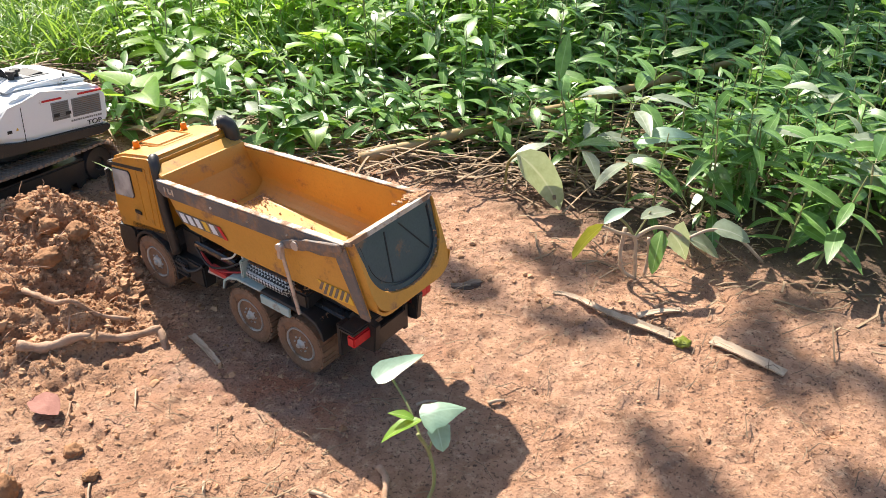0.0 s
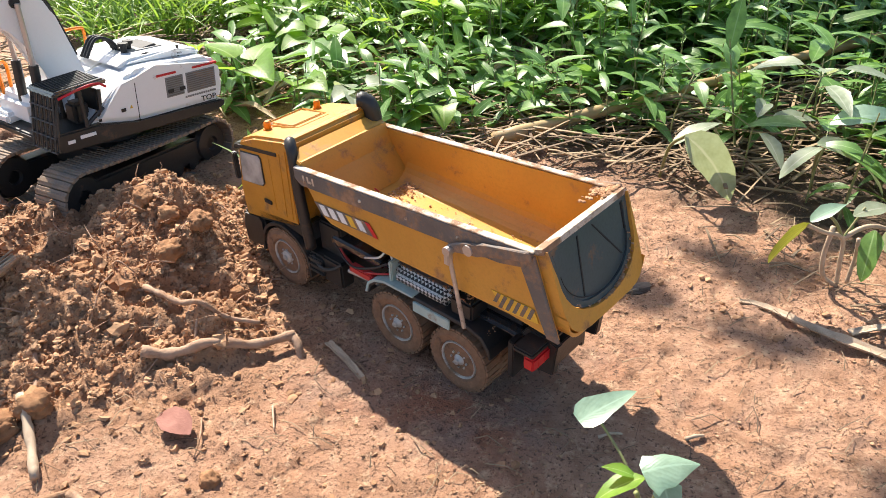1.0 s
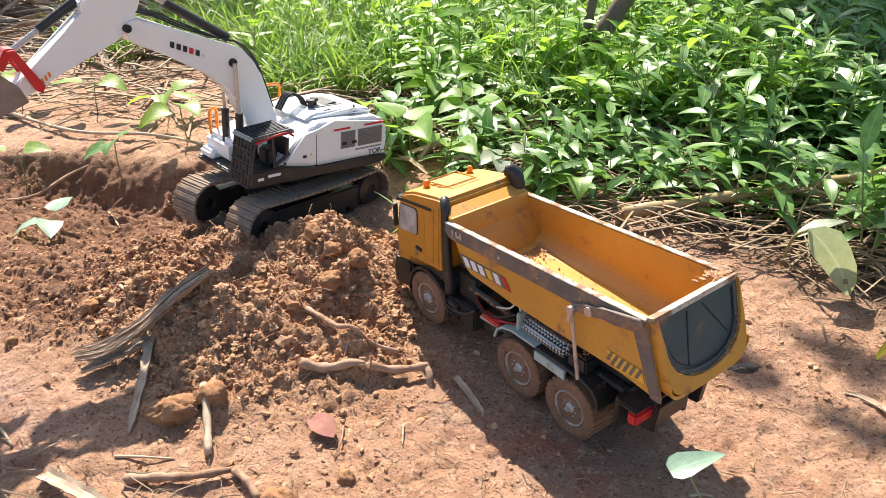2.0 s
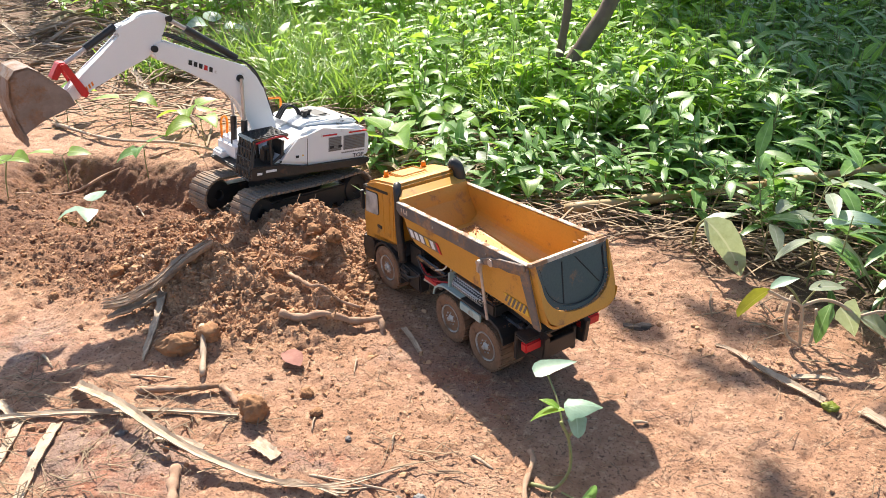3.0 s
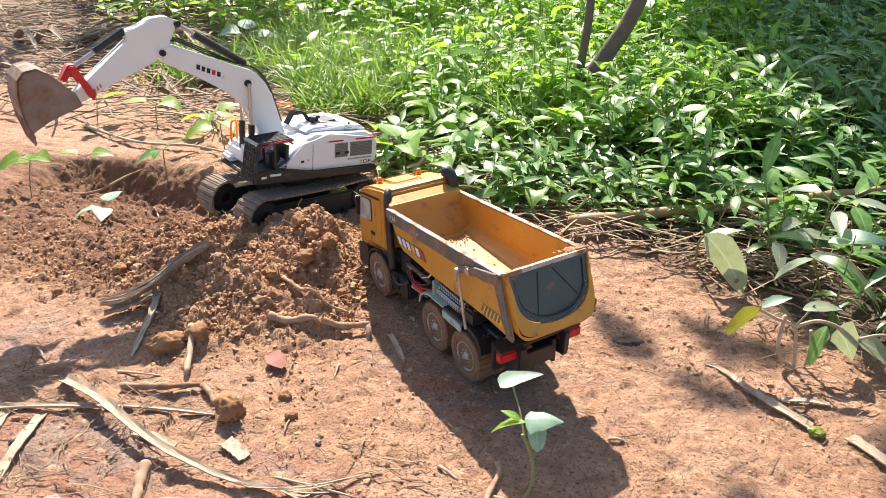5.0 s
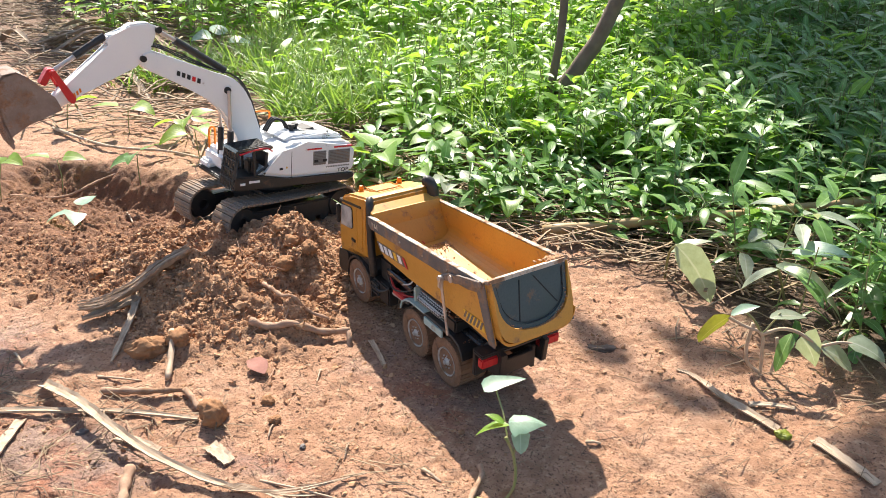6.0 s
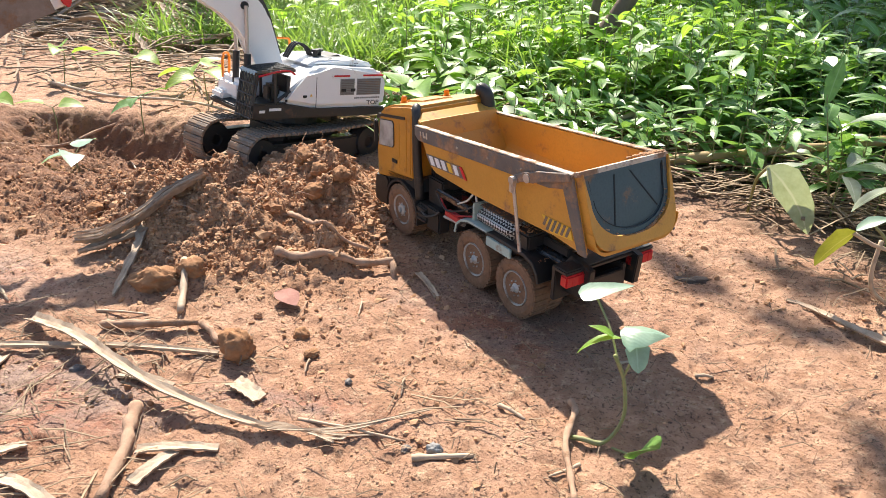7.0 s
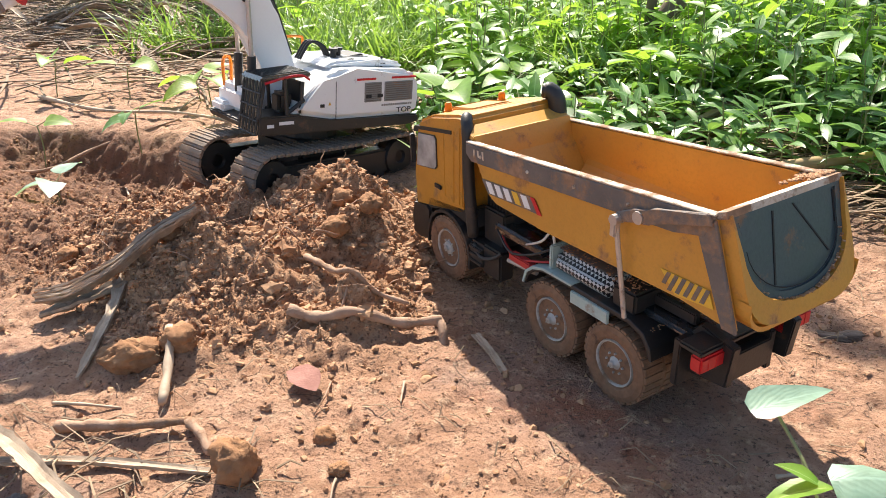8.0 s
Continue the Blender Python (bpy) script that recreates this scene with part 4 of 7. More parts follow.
    # yellow lip round the gate
    lip_in = [(y * 1.012, t * 1.012) for y, t in outline]
    lip_out = [(-w + 0.0030, 0.0), (-w + 0.0030, 0.20)]
    for k in range(17):
        t = math.pi * (1 - k / 16)
        lip_out.append(((w - 0.0030) * math.copysign(abs(math.cos(t)) ** 0.38, math.cos(t)), 0.34 + 0.80 * abs(math.sin(t)) ** 0.42))
    lip_out += [(w - 0.0030, 0.20), (w - 0.0030, 0.0)]
    bm = bmesh.new()
    rings = [[bm.verts.new(gate_pt(y, t, o)) for y, t in pts] for pts, o in ((lip_in, -0.006), (lip_in, 0.0085), (lip_out, 0.0085), (lip_out, -0.006))]
    for r0, r1 in zip(rings, rings[1:] + rings[:1]):
        for k in range(len(lip_in) - 1):
            bm.faces.new((r0[k], r0[k + 1], r1[k + 1], r1[k]))
    for k in (0, -1):
        bm.faces.new([r[k] for r in rings])
    part("gate_lip", bm, "bed_yellow", gate, "yellow rounded lip round the tailgate, caked with soil")
    bm = bmesh.new()
    for k in range(150):
        y = random.gauss(0.018, 0.018)
        t = 0.34 + 0.645 * math.sqrt(max(0.05, 1 - (y / 0.051) ** 2))
        q = gate_pt(max(-0.045, min(0.045, y)), t, random.uniform(0.005, 0.0085))
        bmesh.ops.create_icosphere(bm, subdivisions=1, radius=random.uniform(0.0004, 0.0012), matrix=Matrix.Translation(q) @ Matrix.Diagonal((1.3, 1.1, 0.6, 1)))
    for k in range(220):
        q = gate_pt(0.056 - abs(random.gauss(0, 0.010)), random.uniform(-0.06, -0.03), -random.random() ** 1.5 * 0.022)
        bmesh.ops.create_icosphere(bm, subdivisions=1, radius=random.uniform(0.0005, 0.0019), matrix=Matrix.Translation(q) @ Matrix.Diagonal((1.3, 1.1, 0.7, 1)))
    tagged(part("lip_soil", bm, "clod", gate), kind="stuff")
    part("gate_plate", slab(outline, 0.0, 0.004), "slate", gate, "slate-grey half-round tailgate plate")
    rimmed = outline
    small = [(y * 0.90, 0.07 + (t) * 0.85) for y, t in outline]
    bm = bmesh.new()
    f1 = [bm.verts.new(gate_pt(y, t, 0.0058)) for y, t in rimmed]
    f2 = [bm.verts.new(gate_pt(y, t, 0.0058)) for y, t in small]
    b1 = [bm.verts.new(gate_pt(y, t, 0.0041)) for y, t in rimmed]
    b2 = [bm.verts.new(gate_pt(y, t, 0.0041)) for y, t in small]
    n = len(rimmed)
    for i in range(n):
        j = (i + 1) % n
        bm.faces.new((f1[i], f1[j], f2[j], f2[i]))
        bm.faces.new((f1[i], b1[i], b1[j], f1[j]))
        bm.faces.new((f2[i], f2[j], b2[j], b2[i]))
    part("gate_border", bm, "slate", gate)
    for y0_, t0_, y1_, t1_ in ((-0.014, 0.10, -0.022, 0.80), (0.006, 0.10, 0.034, 0.68), (-0.0465, 0.1, -0.0445, 0.42), (0.0465, 0.1, 0.0445, 0.42)):
        part("gate_groove", slab([(y0_ - 0.0007, t0_), (y0_ + 0.0007, t0_), (y1_ + 0.0007, t1_), (y1_ - 0.0007, t1_)], 0.0036, 0.0046), "line", gate)
    bm = bmesh.new()
    arc = [(0.0445 * math.cos(math.pi * (1 - k / 16)), 0.38 + 0.50 * math.sin(math.pi * (1 - k / 16))) for k in range(17)]
    bm = tube([gate_pt(y, t, 0.0058) for y, t in arc], 0.0004, 4, bm)
    part("gate_groove", bm, "line", gate)
    part("gate_top_edge", slab([(-0.056, -0.04), (-0.056, 0.03), (0.056, 0.03), (0.056, -0.04)], -0.002, 0.006), "edge", gate, "scraped pale hinge edge")
    for s in (-1, 1):
        y = C + s * (w + 0.001)
        pts = [(-0.021, -0.0105), (-0.0215, -0.0035), (-0.004, 0.0052), (0.006, 0.0062), (0.012, 0.0108), (0.026, 0.0140), (tx - 0.003, tz + 0.0025), (tx + 0.001, tz - 0.005), (0.024, 0.0050), (0.008, -0.0030), (-0.002, -0.0045)]
        a_, b_ = sorted((y + s * 0.002, y + s * 0.0052))
        part("gate_lever", prism(pts, a_, b_, 0.0008, segments=1), "band", gate)
        part("lever_knuckle", tube([(-0.0185, y + s * 0.001, -0.0072), (-0.0185, y + s * 0.010, -0.0072)], 0.0040, 10), "steel", gate)
        g = gate.location
        end = Vector((g.x - 0.0185, y + s * 0.007, g.z - 0.0068))
        part("rod_clevis", box(end.x - 0.0028, end.x + 0.0028, *sorted((end.y - 0.003, end.y + 0.003)), end.z - 0.013, end.z - 0.002, 0.0010), "steel", truck)
        part("pull_rod", tube([end, Vector((0.0145, y + s * 0.004, 0.080))], 0.0019, 8), "steel", truck, "dull steel pull rod")


build_truck()

# ---- excavator ----
def build_excavator():
    ex = group_at("excavator", Matrix.Translation((-0.6314, 1.016, 0.0)) @ pose(0, 0, 0, 0, 0, 240.53) @ pose(0, 0, 0, 0, -7.19, 0))
    tagged(ex, "white toy excavator with muddy tracks and raised boom, on dug soil", "toy excavator")
    # undercarriage
    for y in (0.060, -0.060):
        xs0, xs1, zc, r = -0.106, 0.112, 0.036, 0.033
        bm = prism([(xs0, 0.016), (xs1, 0.016), (xs1 + 0.012, 0.03), (xs1, 0.050), (xs0, 0.050), (xs0 - 0.012, 0.03)], y - 0.012, y + 0.012, 0.003)
        frame_part = part("track_frame", bm, "black", ex)
        bm = bmesh.new()
        for x in (xs0, xs1):
            bm = lathe([(0.004, -0.016), (0.025, -0.015), (0.028, -0.008), (0.028, 0.008), (0.025, 0.015), (0.010, 0.016), (0.008, 0.012), (0.002, 0.012)], 20, y, x, zc, bm)
        for k in range(6):
            bm = lathe([(0.001, -0.013), (0.009, -0.012), (0.009, 0.012), (0.001, 0.013)], 12, y, xs0 + 0.035 + 0.029 * k, 0.016, bm)
        part("track_roller", bm, "black", frame_part)
        run = (xs1 - xs0)
        total = 2 * run + 2 * math.pi * r
        count = 58
        shoe = box(-total / count * 0.46, total / count * 0.46, -0.025, 0.025, -0.002, 0.002, 0.0006, segments=1)
        shoe = box(-0.0010, 0.0010, -0.025, 0.025, 0.0015, 0.0034, 0, shoe)
        first = None
        for k in range(count):
            s = total * k / count
            if s < run:
                x, z, a = xs0 + s, zc + r, 0.0
                z -= 0.003 * math.sin(math.pi * s / run)
            elif s < run + math.pi * r:
                t = (s - run) / r
                x, z, a = xs1 + r * math.sin(t), zc + r * math.cos(t), t
            elif s < 2 * run + math.pi * r:
                x, z, a = xs1 - (s - run - math.pi * r), zc - r, math.pi
            else:
                t = (s - 2 * run - math.pi * r) / r + math.pi
                x, z, a = xs0 + r * math.sin(t), zc + r * math.cos(t), t
            if first is None:
                first = part("track_shoe", shoe, "track", ex, "mud-crusted track shoe")
                ob = first
            else:
                ob = new("track_shoe", first.data)
                ob.parent = ex
            ob.location = (x, y, z)
            ob.rotation_euler = (0, a, 0)
    bm = box(-0.05, 0.05, -0.05, 0.05, 0.035, 0.070, 0.006)
    bm = tube([(0, 0, 0.068), (0, 0, 0.090)], 0.042, 24, bm)
    part("slew_base", bm, "black", ex)
    # the tracks stand turned against the upper body
    for ob in ex.children:
        ob.matrix_basis = Matrix.Rotation(radians(8.6), 4, "Z") @ ob.matrix_basis
    # upper body
    W = 0.0755
    lower = [(0.105, 0.0885), (0.108, 0.098), (0.066, 0.1035), (0.062, 0.112), (0.004, 0.1015), (-0.004, 0.0995), (-0.1325, 0.0995), (-0.1335, 0.091), (-0.118, 0.086)]
    part("lower_skirt", prism(lower, -W, W, 0.002), "black", ex, "black lower skirt")
    prof = [(0.068, 0.1133), (-0.0008, 0.1005), (-0.131, 0.0998), (-0.136, 0.128), (-0.131, 0.150), (-0.118, 0.160), (-0.03, 0.165), (0.000, 0.163), (0.018, 0.152)]
    body = part("engine_housing", prism(prof, 0.002, W, 0.007, segments=4), "white", ex, "glossy white engine housing", smooth=False)
    far = [(0.095, 0.100), (-0.131, 0.0998), (-0.136, 0.128), (-0.131, 0.150), (-0.118, 0.160), (-0.02, 0.163), (0.05, 0.140), (0.095, 0.132)]
    part("far_housing", prism(far, -W, 0.002, 0.007, segments=4), "white", ex, smooth=False)
    part("roof_step", prism([(-0.122, 0.158), (-0.118, 0.167), (-0.085, 0.1725), (-0.012, 0.172), (0.006, 0.163)], -0.050, 0.052, 0.004, segments=3), "white", body)
    part("roof_recess", prism([(-0.030, 0.1722), (-0.030, 0.1736), (-0.080, 0.1736), (-0.080, 0.1722)], -0.012, 0.026), "grey", body)
    part("engine_screen", prism([(-0.046, 0.1730), (-0.072, 0.1765), (-0.076, 0.1730)], -0.015, 0.022, 0.0004, segments=1), "line", body, "dark engine screen")
    bm = tube([(-0.086, 0.049, 0.160), (-0.086, 0.049, 0.176)], 0.0016, 6)
    bm = box(-0.091, -0.082, 0.046, 0.052, 0.165, 0.168, 0.0005, bm)
    part("roof_hook", bm, "line", body)
    part("roof_hook", tube(smooth_path([(-0.038, 0.040, 0.166), (-0.036, 0.044, 0.172), (-0.046, 0.044, 0.172), (-0.050, 0.040, 0.166)]), 0.0012, 6), "line", body)
    for x, z0, z1, x1 in ((-0.120, 0.1205, 0.1465, -0.074), (-0.069, 0.1210, 0.1465, -0.0425)):
        grille = part("vent_panel", box(x, x1, W - 0.001, W + 0.0008, z0, z1), "grey", ex, "grey vent panel")
        bm = bmesh.new()
        for k in range(9):
            z = z0 + 0.002 + (z1 - z0 - 0.004) * k / 8
            bm = box(x + 0.002, x1 - 0.002, W + 0.0006, W + 0.0014, z - 0.0006, z + 0.0006, 0, bm)
        part("vent_slat", bm, "band", grille)
    for x in (-0.0655, -0.0475):
        part("latch", box(x - 0.005, x + 0.003, W + 0.0008, W + 0.0018, 0.1265, 0.1310), "line", ex)
    part("latch", box(0.018, 0.024, W - 0.0004, W + 0.0010, 0.1185, 0.1225), "line", ex)
    part("safety_mark", prism([(0.008, 0.1205), (0.010, 0.1245), (0.012, 0.1205)], W + 0.0001, W + 0.0007), "hazard_yellow", ex)
    for a, b, z in ((-0.125, -0.085, 0.1500), (-0.060, -0.030, 0.1495)):
        part("red_stripe", box(a, b, W - 0.004, W + 0.0012, z, z + 0.0028, 0.0006), "red", ex, "glowing red body stripe")
    for k in range(14):
        x = -0.070 - 0.0036 * k
        part("decal_bar", box(x - 0.0026, x, W, W + 0.0006, 0.1145, 0.1170), "grey", ex)
    curve = bpy.data.curves.new("model_word", "FONT")
    curve.body, curve.size, curve.extrude, curve.align_x = "TOP", 0.0100, 0.0003, "LEFT"
    me = bpy.data.meshes.new_from_object(bpy.data.objects.new("tmp", curve))
    me.materials.append(M["line"])
    word = new("model_word", me)
    word.parent = ex
    word.matrix_local = Matrix.Translation((-0.094, W + 0.0006, 0.1045)) @ Matrix(((-1, 0, 0, 0), (0, 0, 1, 0), (0, 1, 0, 0), (0, 0, 0, 1))) @ Matrix.Diagonal((1.25, 1, 1, 1))
    part("body_seam", box(0.0005, 0.0012, W - 0.0005, W + 0.0005, 0.102, 0.150), "line", ex)
    for k in range(3):
        part("rear_fitting", box(-0.1365, -0.1345, 0.052 + 0.006 * k, 0.055 + 0.006 * k, 0.118 - 0.003 * k, 0.123 - 0.003 * k, 0.0005), "line", ex)
    # cab
    cab = group_at("operator_cab")
    cab.parent = ex
    y0, y1 = 0.026, W + 0.001
    part("cab_base", prism([(0.110, 0.090), (0.1085, 0.112), (0.050, 0.112), (0.062, 0.098), (0.066, 0.090)], y0, y1, 0.002), "black", cab)
    for y in (y0 + 0.002, y1 - 0.002):
        for p, q in (((0.1085, 0.110), (0.099, 0.156)), ((0.070, 0.113), (0.072, 0.156)), ((0.050, 0.128), (0.048, 0.152)), ((0.070, 0.114), (0.046, 0.130))):
            part("cab_pillar", tube([(p[0], y, p[1]), (q[0], y, q[1])], 0.0024, 6), "black", cab)
    part("cab_roof", prism([(0.106, 0.154), (0.104, 0.160), (0.040, 0.165), (0.036, 0.158)], y0 - 0.002, y1 + 0.001, 0.002), "deck", cab, "black cab roof with fine ribs")
    bm = bmesh.new()
    for k in range(9):
        yy = y0 + 0.004 + 0.005 * k
        bm = prism([(0.102, 0.1600), (0.102, 0.1612), (0.044, 0.1660), (0.044, 0.1645)], yy, yy + 0.0012, 0, bm)
    part("roof_rib", bm, "black", cab)
    part("roof_stripe", tube(smooth_path([(0.100, y1 + 0.001, 0.1525), (0.070, y1 + 0.001, 0.1590), (0.050, y1 + 0.001, 0.1600), (0.040, y1 + 0.001, 0.1545)]), 0.0016, 6), "red", cab, "red cab roof stripe")
    part("front_guard_board", prism([(0.1105, 0.092), (0.1015, 0.156), (0.0995, 0.156), (0.1085, 0.092)], y0, y1), "dark_pane", cab)
    for k in range(6):
        y = y0 + 0.003 + (y1 - y0 - 0.006) * k / 5
        part("guard_bar", tube([(0.1125, y, 0.091), (0.1030, y, 0.157)], 0.0012, 5), "black", cab)
    for k in range(5):
        t = k / 4
        part("guard_bar", tube([(0.1125 - 0.0095 * t, y0, 0.091 + 0.066 * t), (0.1125 - 0.0095 * t, y1, 0.091 + 0.066 * t)], 0.0011, 5), "black", cab)
    part("seat", box(0.055, 0.075, 0.040, 0.062, 0.112, 0.138, 0.004), "black", cab)
    part("inner_panel", box(0.048, 0.051, y0 + 0.004, y1 - 0.006, 0.112, 0.152), "line", cab)
    part("door_label", box(0.062, 0.082, y1 + 0.0002, y1 + 0.0008, 0.1010, 0.1050), "white", ex)
    part("door_label", box(0.089, 0.098, y1 + 0.0002, y1 + 0.0008, 0.0985, 0.1025), "white", ex)
    # red rails and tanks beyond the boom
    part("guard_rail", tube(smooth_path([(0.088, -0.066, 0.128), (0.089, -0.066, 0.158), (0.084, -0.066, 0.166), (0.078, -0.066, 0.160), (0.078, -0.066, 0.128)]), 0.0022, 6), "orange", ex, "orange-red guard rail")
    part("guard_rail", tube(smooth_path([(0.0, -0.066, 0.160), (0.0, -0.066, 0.186), (-0.005, -0.066, 0.190), (-0.025, -0.066, 0.190), (-0.030, -0.066, 0.186), (-0.030, -0.066, 0.160)], 4), 0.0020, 6), "orange", ex, "orange-red guard rail")
    part("far_box", box(0.060, 0.106, -0.072, -0.036, 0.098, 0.112, 0.004), "white", ex)
    # boom
    B0, B1 = -0.024, 0.002
    boom_p = [(0.058, 0.135), (0.066, 0.165), (0.082, 0.198), (0.094, 0.214), (0.119, 0.234), (0.168, 0.257), (0.225, 0.283), (0.233, 0.298), (0.223, 0.309), (0.212, 0.311), (0.105, 0.274), (0.072, 0.264), (0.052, 0.244), (0.042, 0.225), (0.018, 0.156), (0.014, 0.135)]
    boom = part("boom", prism(boom_p, B0, B1, 0.003, segments=2), "white", ex, "white boom")
    for x, z, r in ((0.086, 0.245, 0.006), (0.225, 0.298, 0.005), (0.200, 0.342, 0.005)):
        part("pin", tube([(x, B0 - 0.003, z), (x, B1 + 0.003, z)], r, 14), "line", boom)
    for k in range(5):
        x, z = 0.160 - 0.0078 * k, 0.2690 + 0.0028 * k
        x2 = 0.172 - 0.0085 * k
        z2 = 0.2795 - 0.0032 * k
        part("decal_bar", prism([(x2, z2), (x2 - 0.0055, z2 - 0.002), (x2 - 0.0045, z2 - 0.0095), (x2 + 0.001, z2 - 0.0075)], B1 + 0.0002, B1 + 0.0008), "red" if k == 3 else "line", boom)
    arm_p = [(0.201, 0.347), (0.215, 0.353), (0.243, 0.349), (0.254, 0.337), (0.276, 0.332), (0.279, 0.325), (0.272, 0.317), (0.345, 0.254), (0.365, 0.236), (0.352, 0.226), (0.329, 0.236), (0.313, 0.247), (0.237, 0.283), (0.215, 0.300), (0.202, 0.336)]
    arm = part("arm", prism(arm_p, B0 + 0.002, B1 - 0.002, 0.0025, segments=2), "white", ex, "white dipper arm")
    for k in range(4):
        x, z = 0.318 + 0.0042 * k, 0.2495 - 0.0034 * k
        part("warning_stripe", prism([(x, z), (x + 0.0022, z - 0.0018), (x + 0.004, z + 0.004), (x + 0.0018, z + 0.0058)], B1 - 0.0018, B1 - 0.0012), "orange", arm)
    # cylinders and hoses
    for y in (B0 - 0.006, B1 + 0.006):
        cyl = part("boom_cylinder", tube([(0.084, y, 0.112), (0.083, y, 0.175)], 0.0055, 12), "black", ex)
        part("cylinder_rod", tube([(0.083, y, 0.172), (0.086, y, 0.245)], 0.0030, 10), "steel", cyl)
    ym = (B0 + B1) / 2
    cyl = part("arm_cylinder", tube([(0.085, ym, 0.276), (0.170, ym, 0.325)], 0.0062, 12), "black", ex)
    part("cylinder_rod", tube([(0.168, ym, 0.324), (0.200, ym, 0.342)], 0.0036, 10), "steel", cyl)
    cyl = part("bucket_cylinder", tube([(0.277, ym, 0.330), (0.322, ym, 0.300)], 0.0060, 12), "black", ex)
    part("cylinder_rod", tube([(0.320, ym, 0.301), (0.352, ym, 0.280)], 0.0034, 10), "steel", cyl)
    for k, off in enumerate((0.0, 0.006, 0.012)):
        y = B1 - 0.004 - off
        part("hose", tube(smooth_path([(0.010, y, 0.168), (-0.004, y + 0.004, 0.190), (-0.020, y + 0.010, 0.186), (-0.030, y + 0.012, 0.170)]), 0.0020, 6), "line", ex)
        part("hose", tube(smooth_path([(0.022, y, 0.175), (0.046, y, 0.240), (0.070, y, 0.268), (0.105, y, 0.279), (0.150, y, 0.293 + 0.003 * k), (0.205, y, 0.316 + 0.002 * k), (0.240, y, 0.312), (0.268, y, 0.322)]), 0.0013, 6), "line", boom)
    for x, y in ((-0.028, 0.020), (-0.040, 0.012)):
        part("filler_cap", tube([(x, y, 0.170), (x, y, 0.180), (x, y, 0.180), (x, y, 0.184)], [0.004, 0.004, 0.0065, 0.0065], 12), "line", ex)
    # red bucket linkage and bucket
    for y in (B0 - 0.003, B1 - 0.001):
        part("bucket_link", prism([(0.362, 0.281), (0.354, 0.283), (0.327, 0.240), (0.331, 0.232), (0.338, 0.236)], y, y + 0.005, 0.001), "red", ex, "red bucket link")
    part("bucket_link", prism([(0.362, 0.283), (0.352, 0.283), (0.366, 0.258), (0.374, 0.262)], B0 + 0.004, B1 - 0.004, 0.001), "red", ex, "red bucket link")
    outer = [(0.352, 0.232), (0.362, 0.247), (0.378, 0.262), (0.394, 0.276), (0.409, 0.284), (0.426, 0.280), (0.435, 0.268), (0.437, 0.243), (0.432, 0.210), (0.421, 0.182)]
    b0, b1 = ym - 0.034, ym + 0.034
    bm = bmesh.new()
    cen = (0.393, 0.240)
    inn = [(cen[0] + (x - cen[0]) * 0.93, cen[1] + (z - cen[1]) * 0.93) for x, z in outer]
    ring = outer[3:] + inn[3:][::-1]
    bm = prism(ring, b0, b1, 0, bm)
    cheek = [(0.352, 0.228), (0.360, 0.246), (0.378, 0.262), (0.394, 0.276), (0.409, 0.284), (0.426, 0.280), (0.435, 0.268), (0.437, 0.243), (0.432, 0.210), (0.424, 0.190), (0.400, 0.208)]
    for y in (b0, b1 - 0.003):
        bm = prism(cheek, y, y + 0.003, 0.0006, bm, 1)
    bucket = part("bucket", bm, "bucket", ex, "soil-caked grey bucket")
    for k in range(5):
        y = b0 + 0.003 + (b1 - b0 - 0.012) * k / 4
        part("bucket_tooth", prism([(0.434, 0.214), (0.428, 0.216), (0.418, 0.176), (0.421, 0.172)], y, y + 0.006, 0.001), "bucket", bucket)
    part("bucket_soil", prism([(0.430, 0.250), (0.425, 0.215), (0.405, 0.215), (0.385, 0.240), (0.395, 0.262), (0.420, 0.268)], b0 + 0.003, b1 - 0.003, 0.004), "clod", bucket)


build_excavator()

# ---- plants ----
STATIONS = np.array([0.0, 0.10, 0.26, 0.46, 0.68, 0.86, 1.0])
SHAPES = {
    "lance": np.array([0.10, 0.52, 0.90, 1.0, 0.74, 0.36, 0.03]),
    "oval": np.array([0.12, 0.70, 0.98, 1.0, 0.82, 0.50, 0.05]),
    "heart": np.array([0.55, 1.0, 0.98, 0.82, 0.56, 0.28, 0.03]),
    "blade": np.array([0.6, 0.9, 1.0, 0.9, 0.65, 0.35, 0.02]),
}


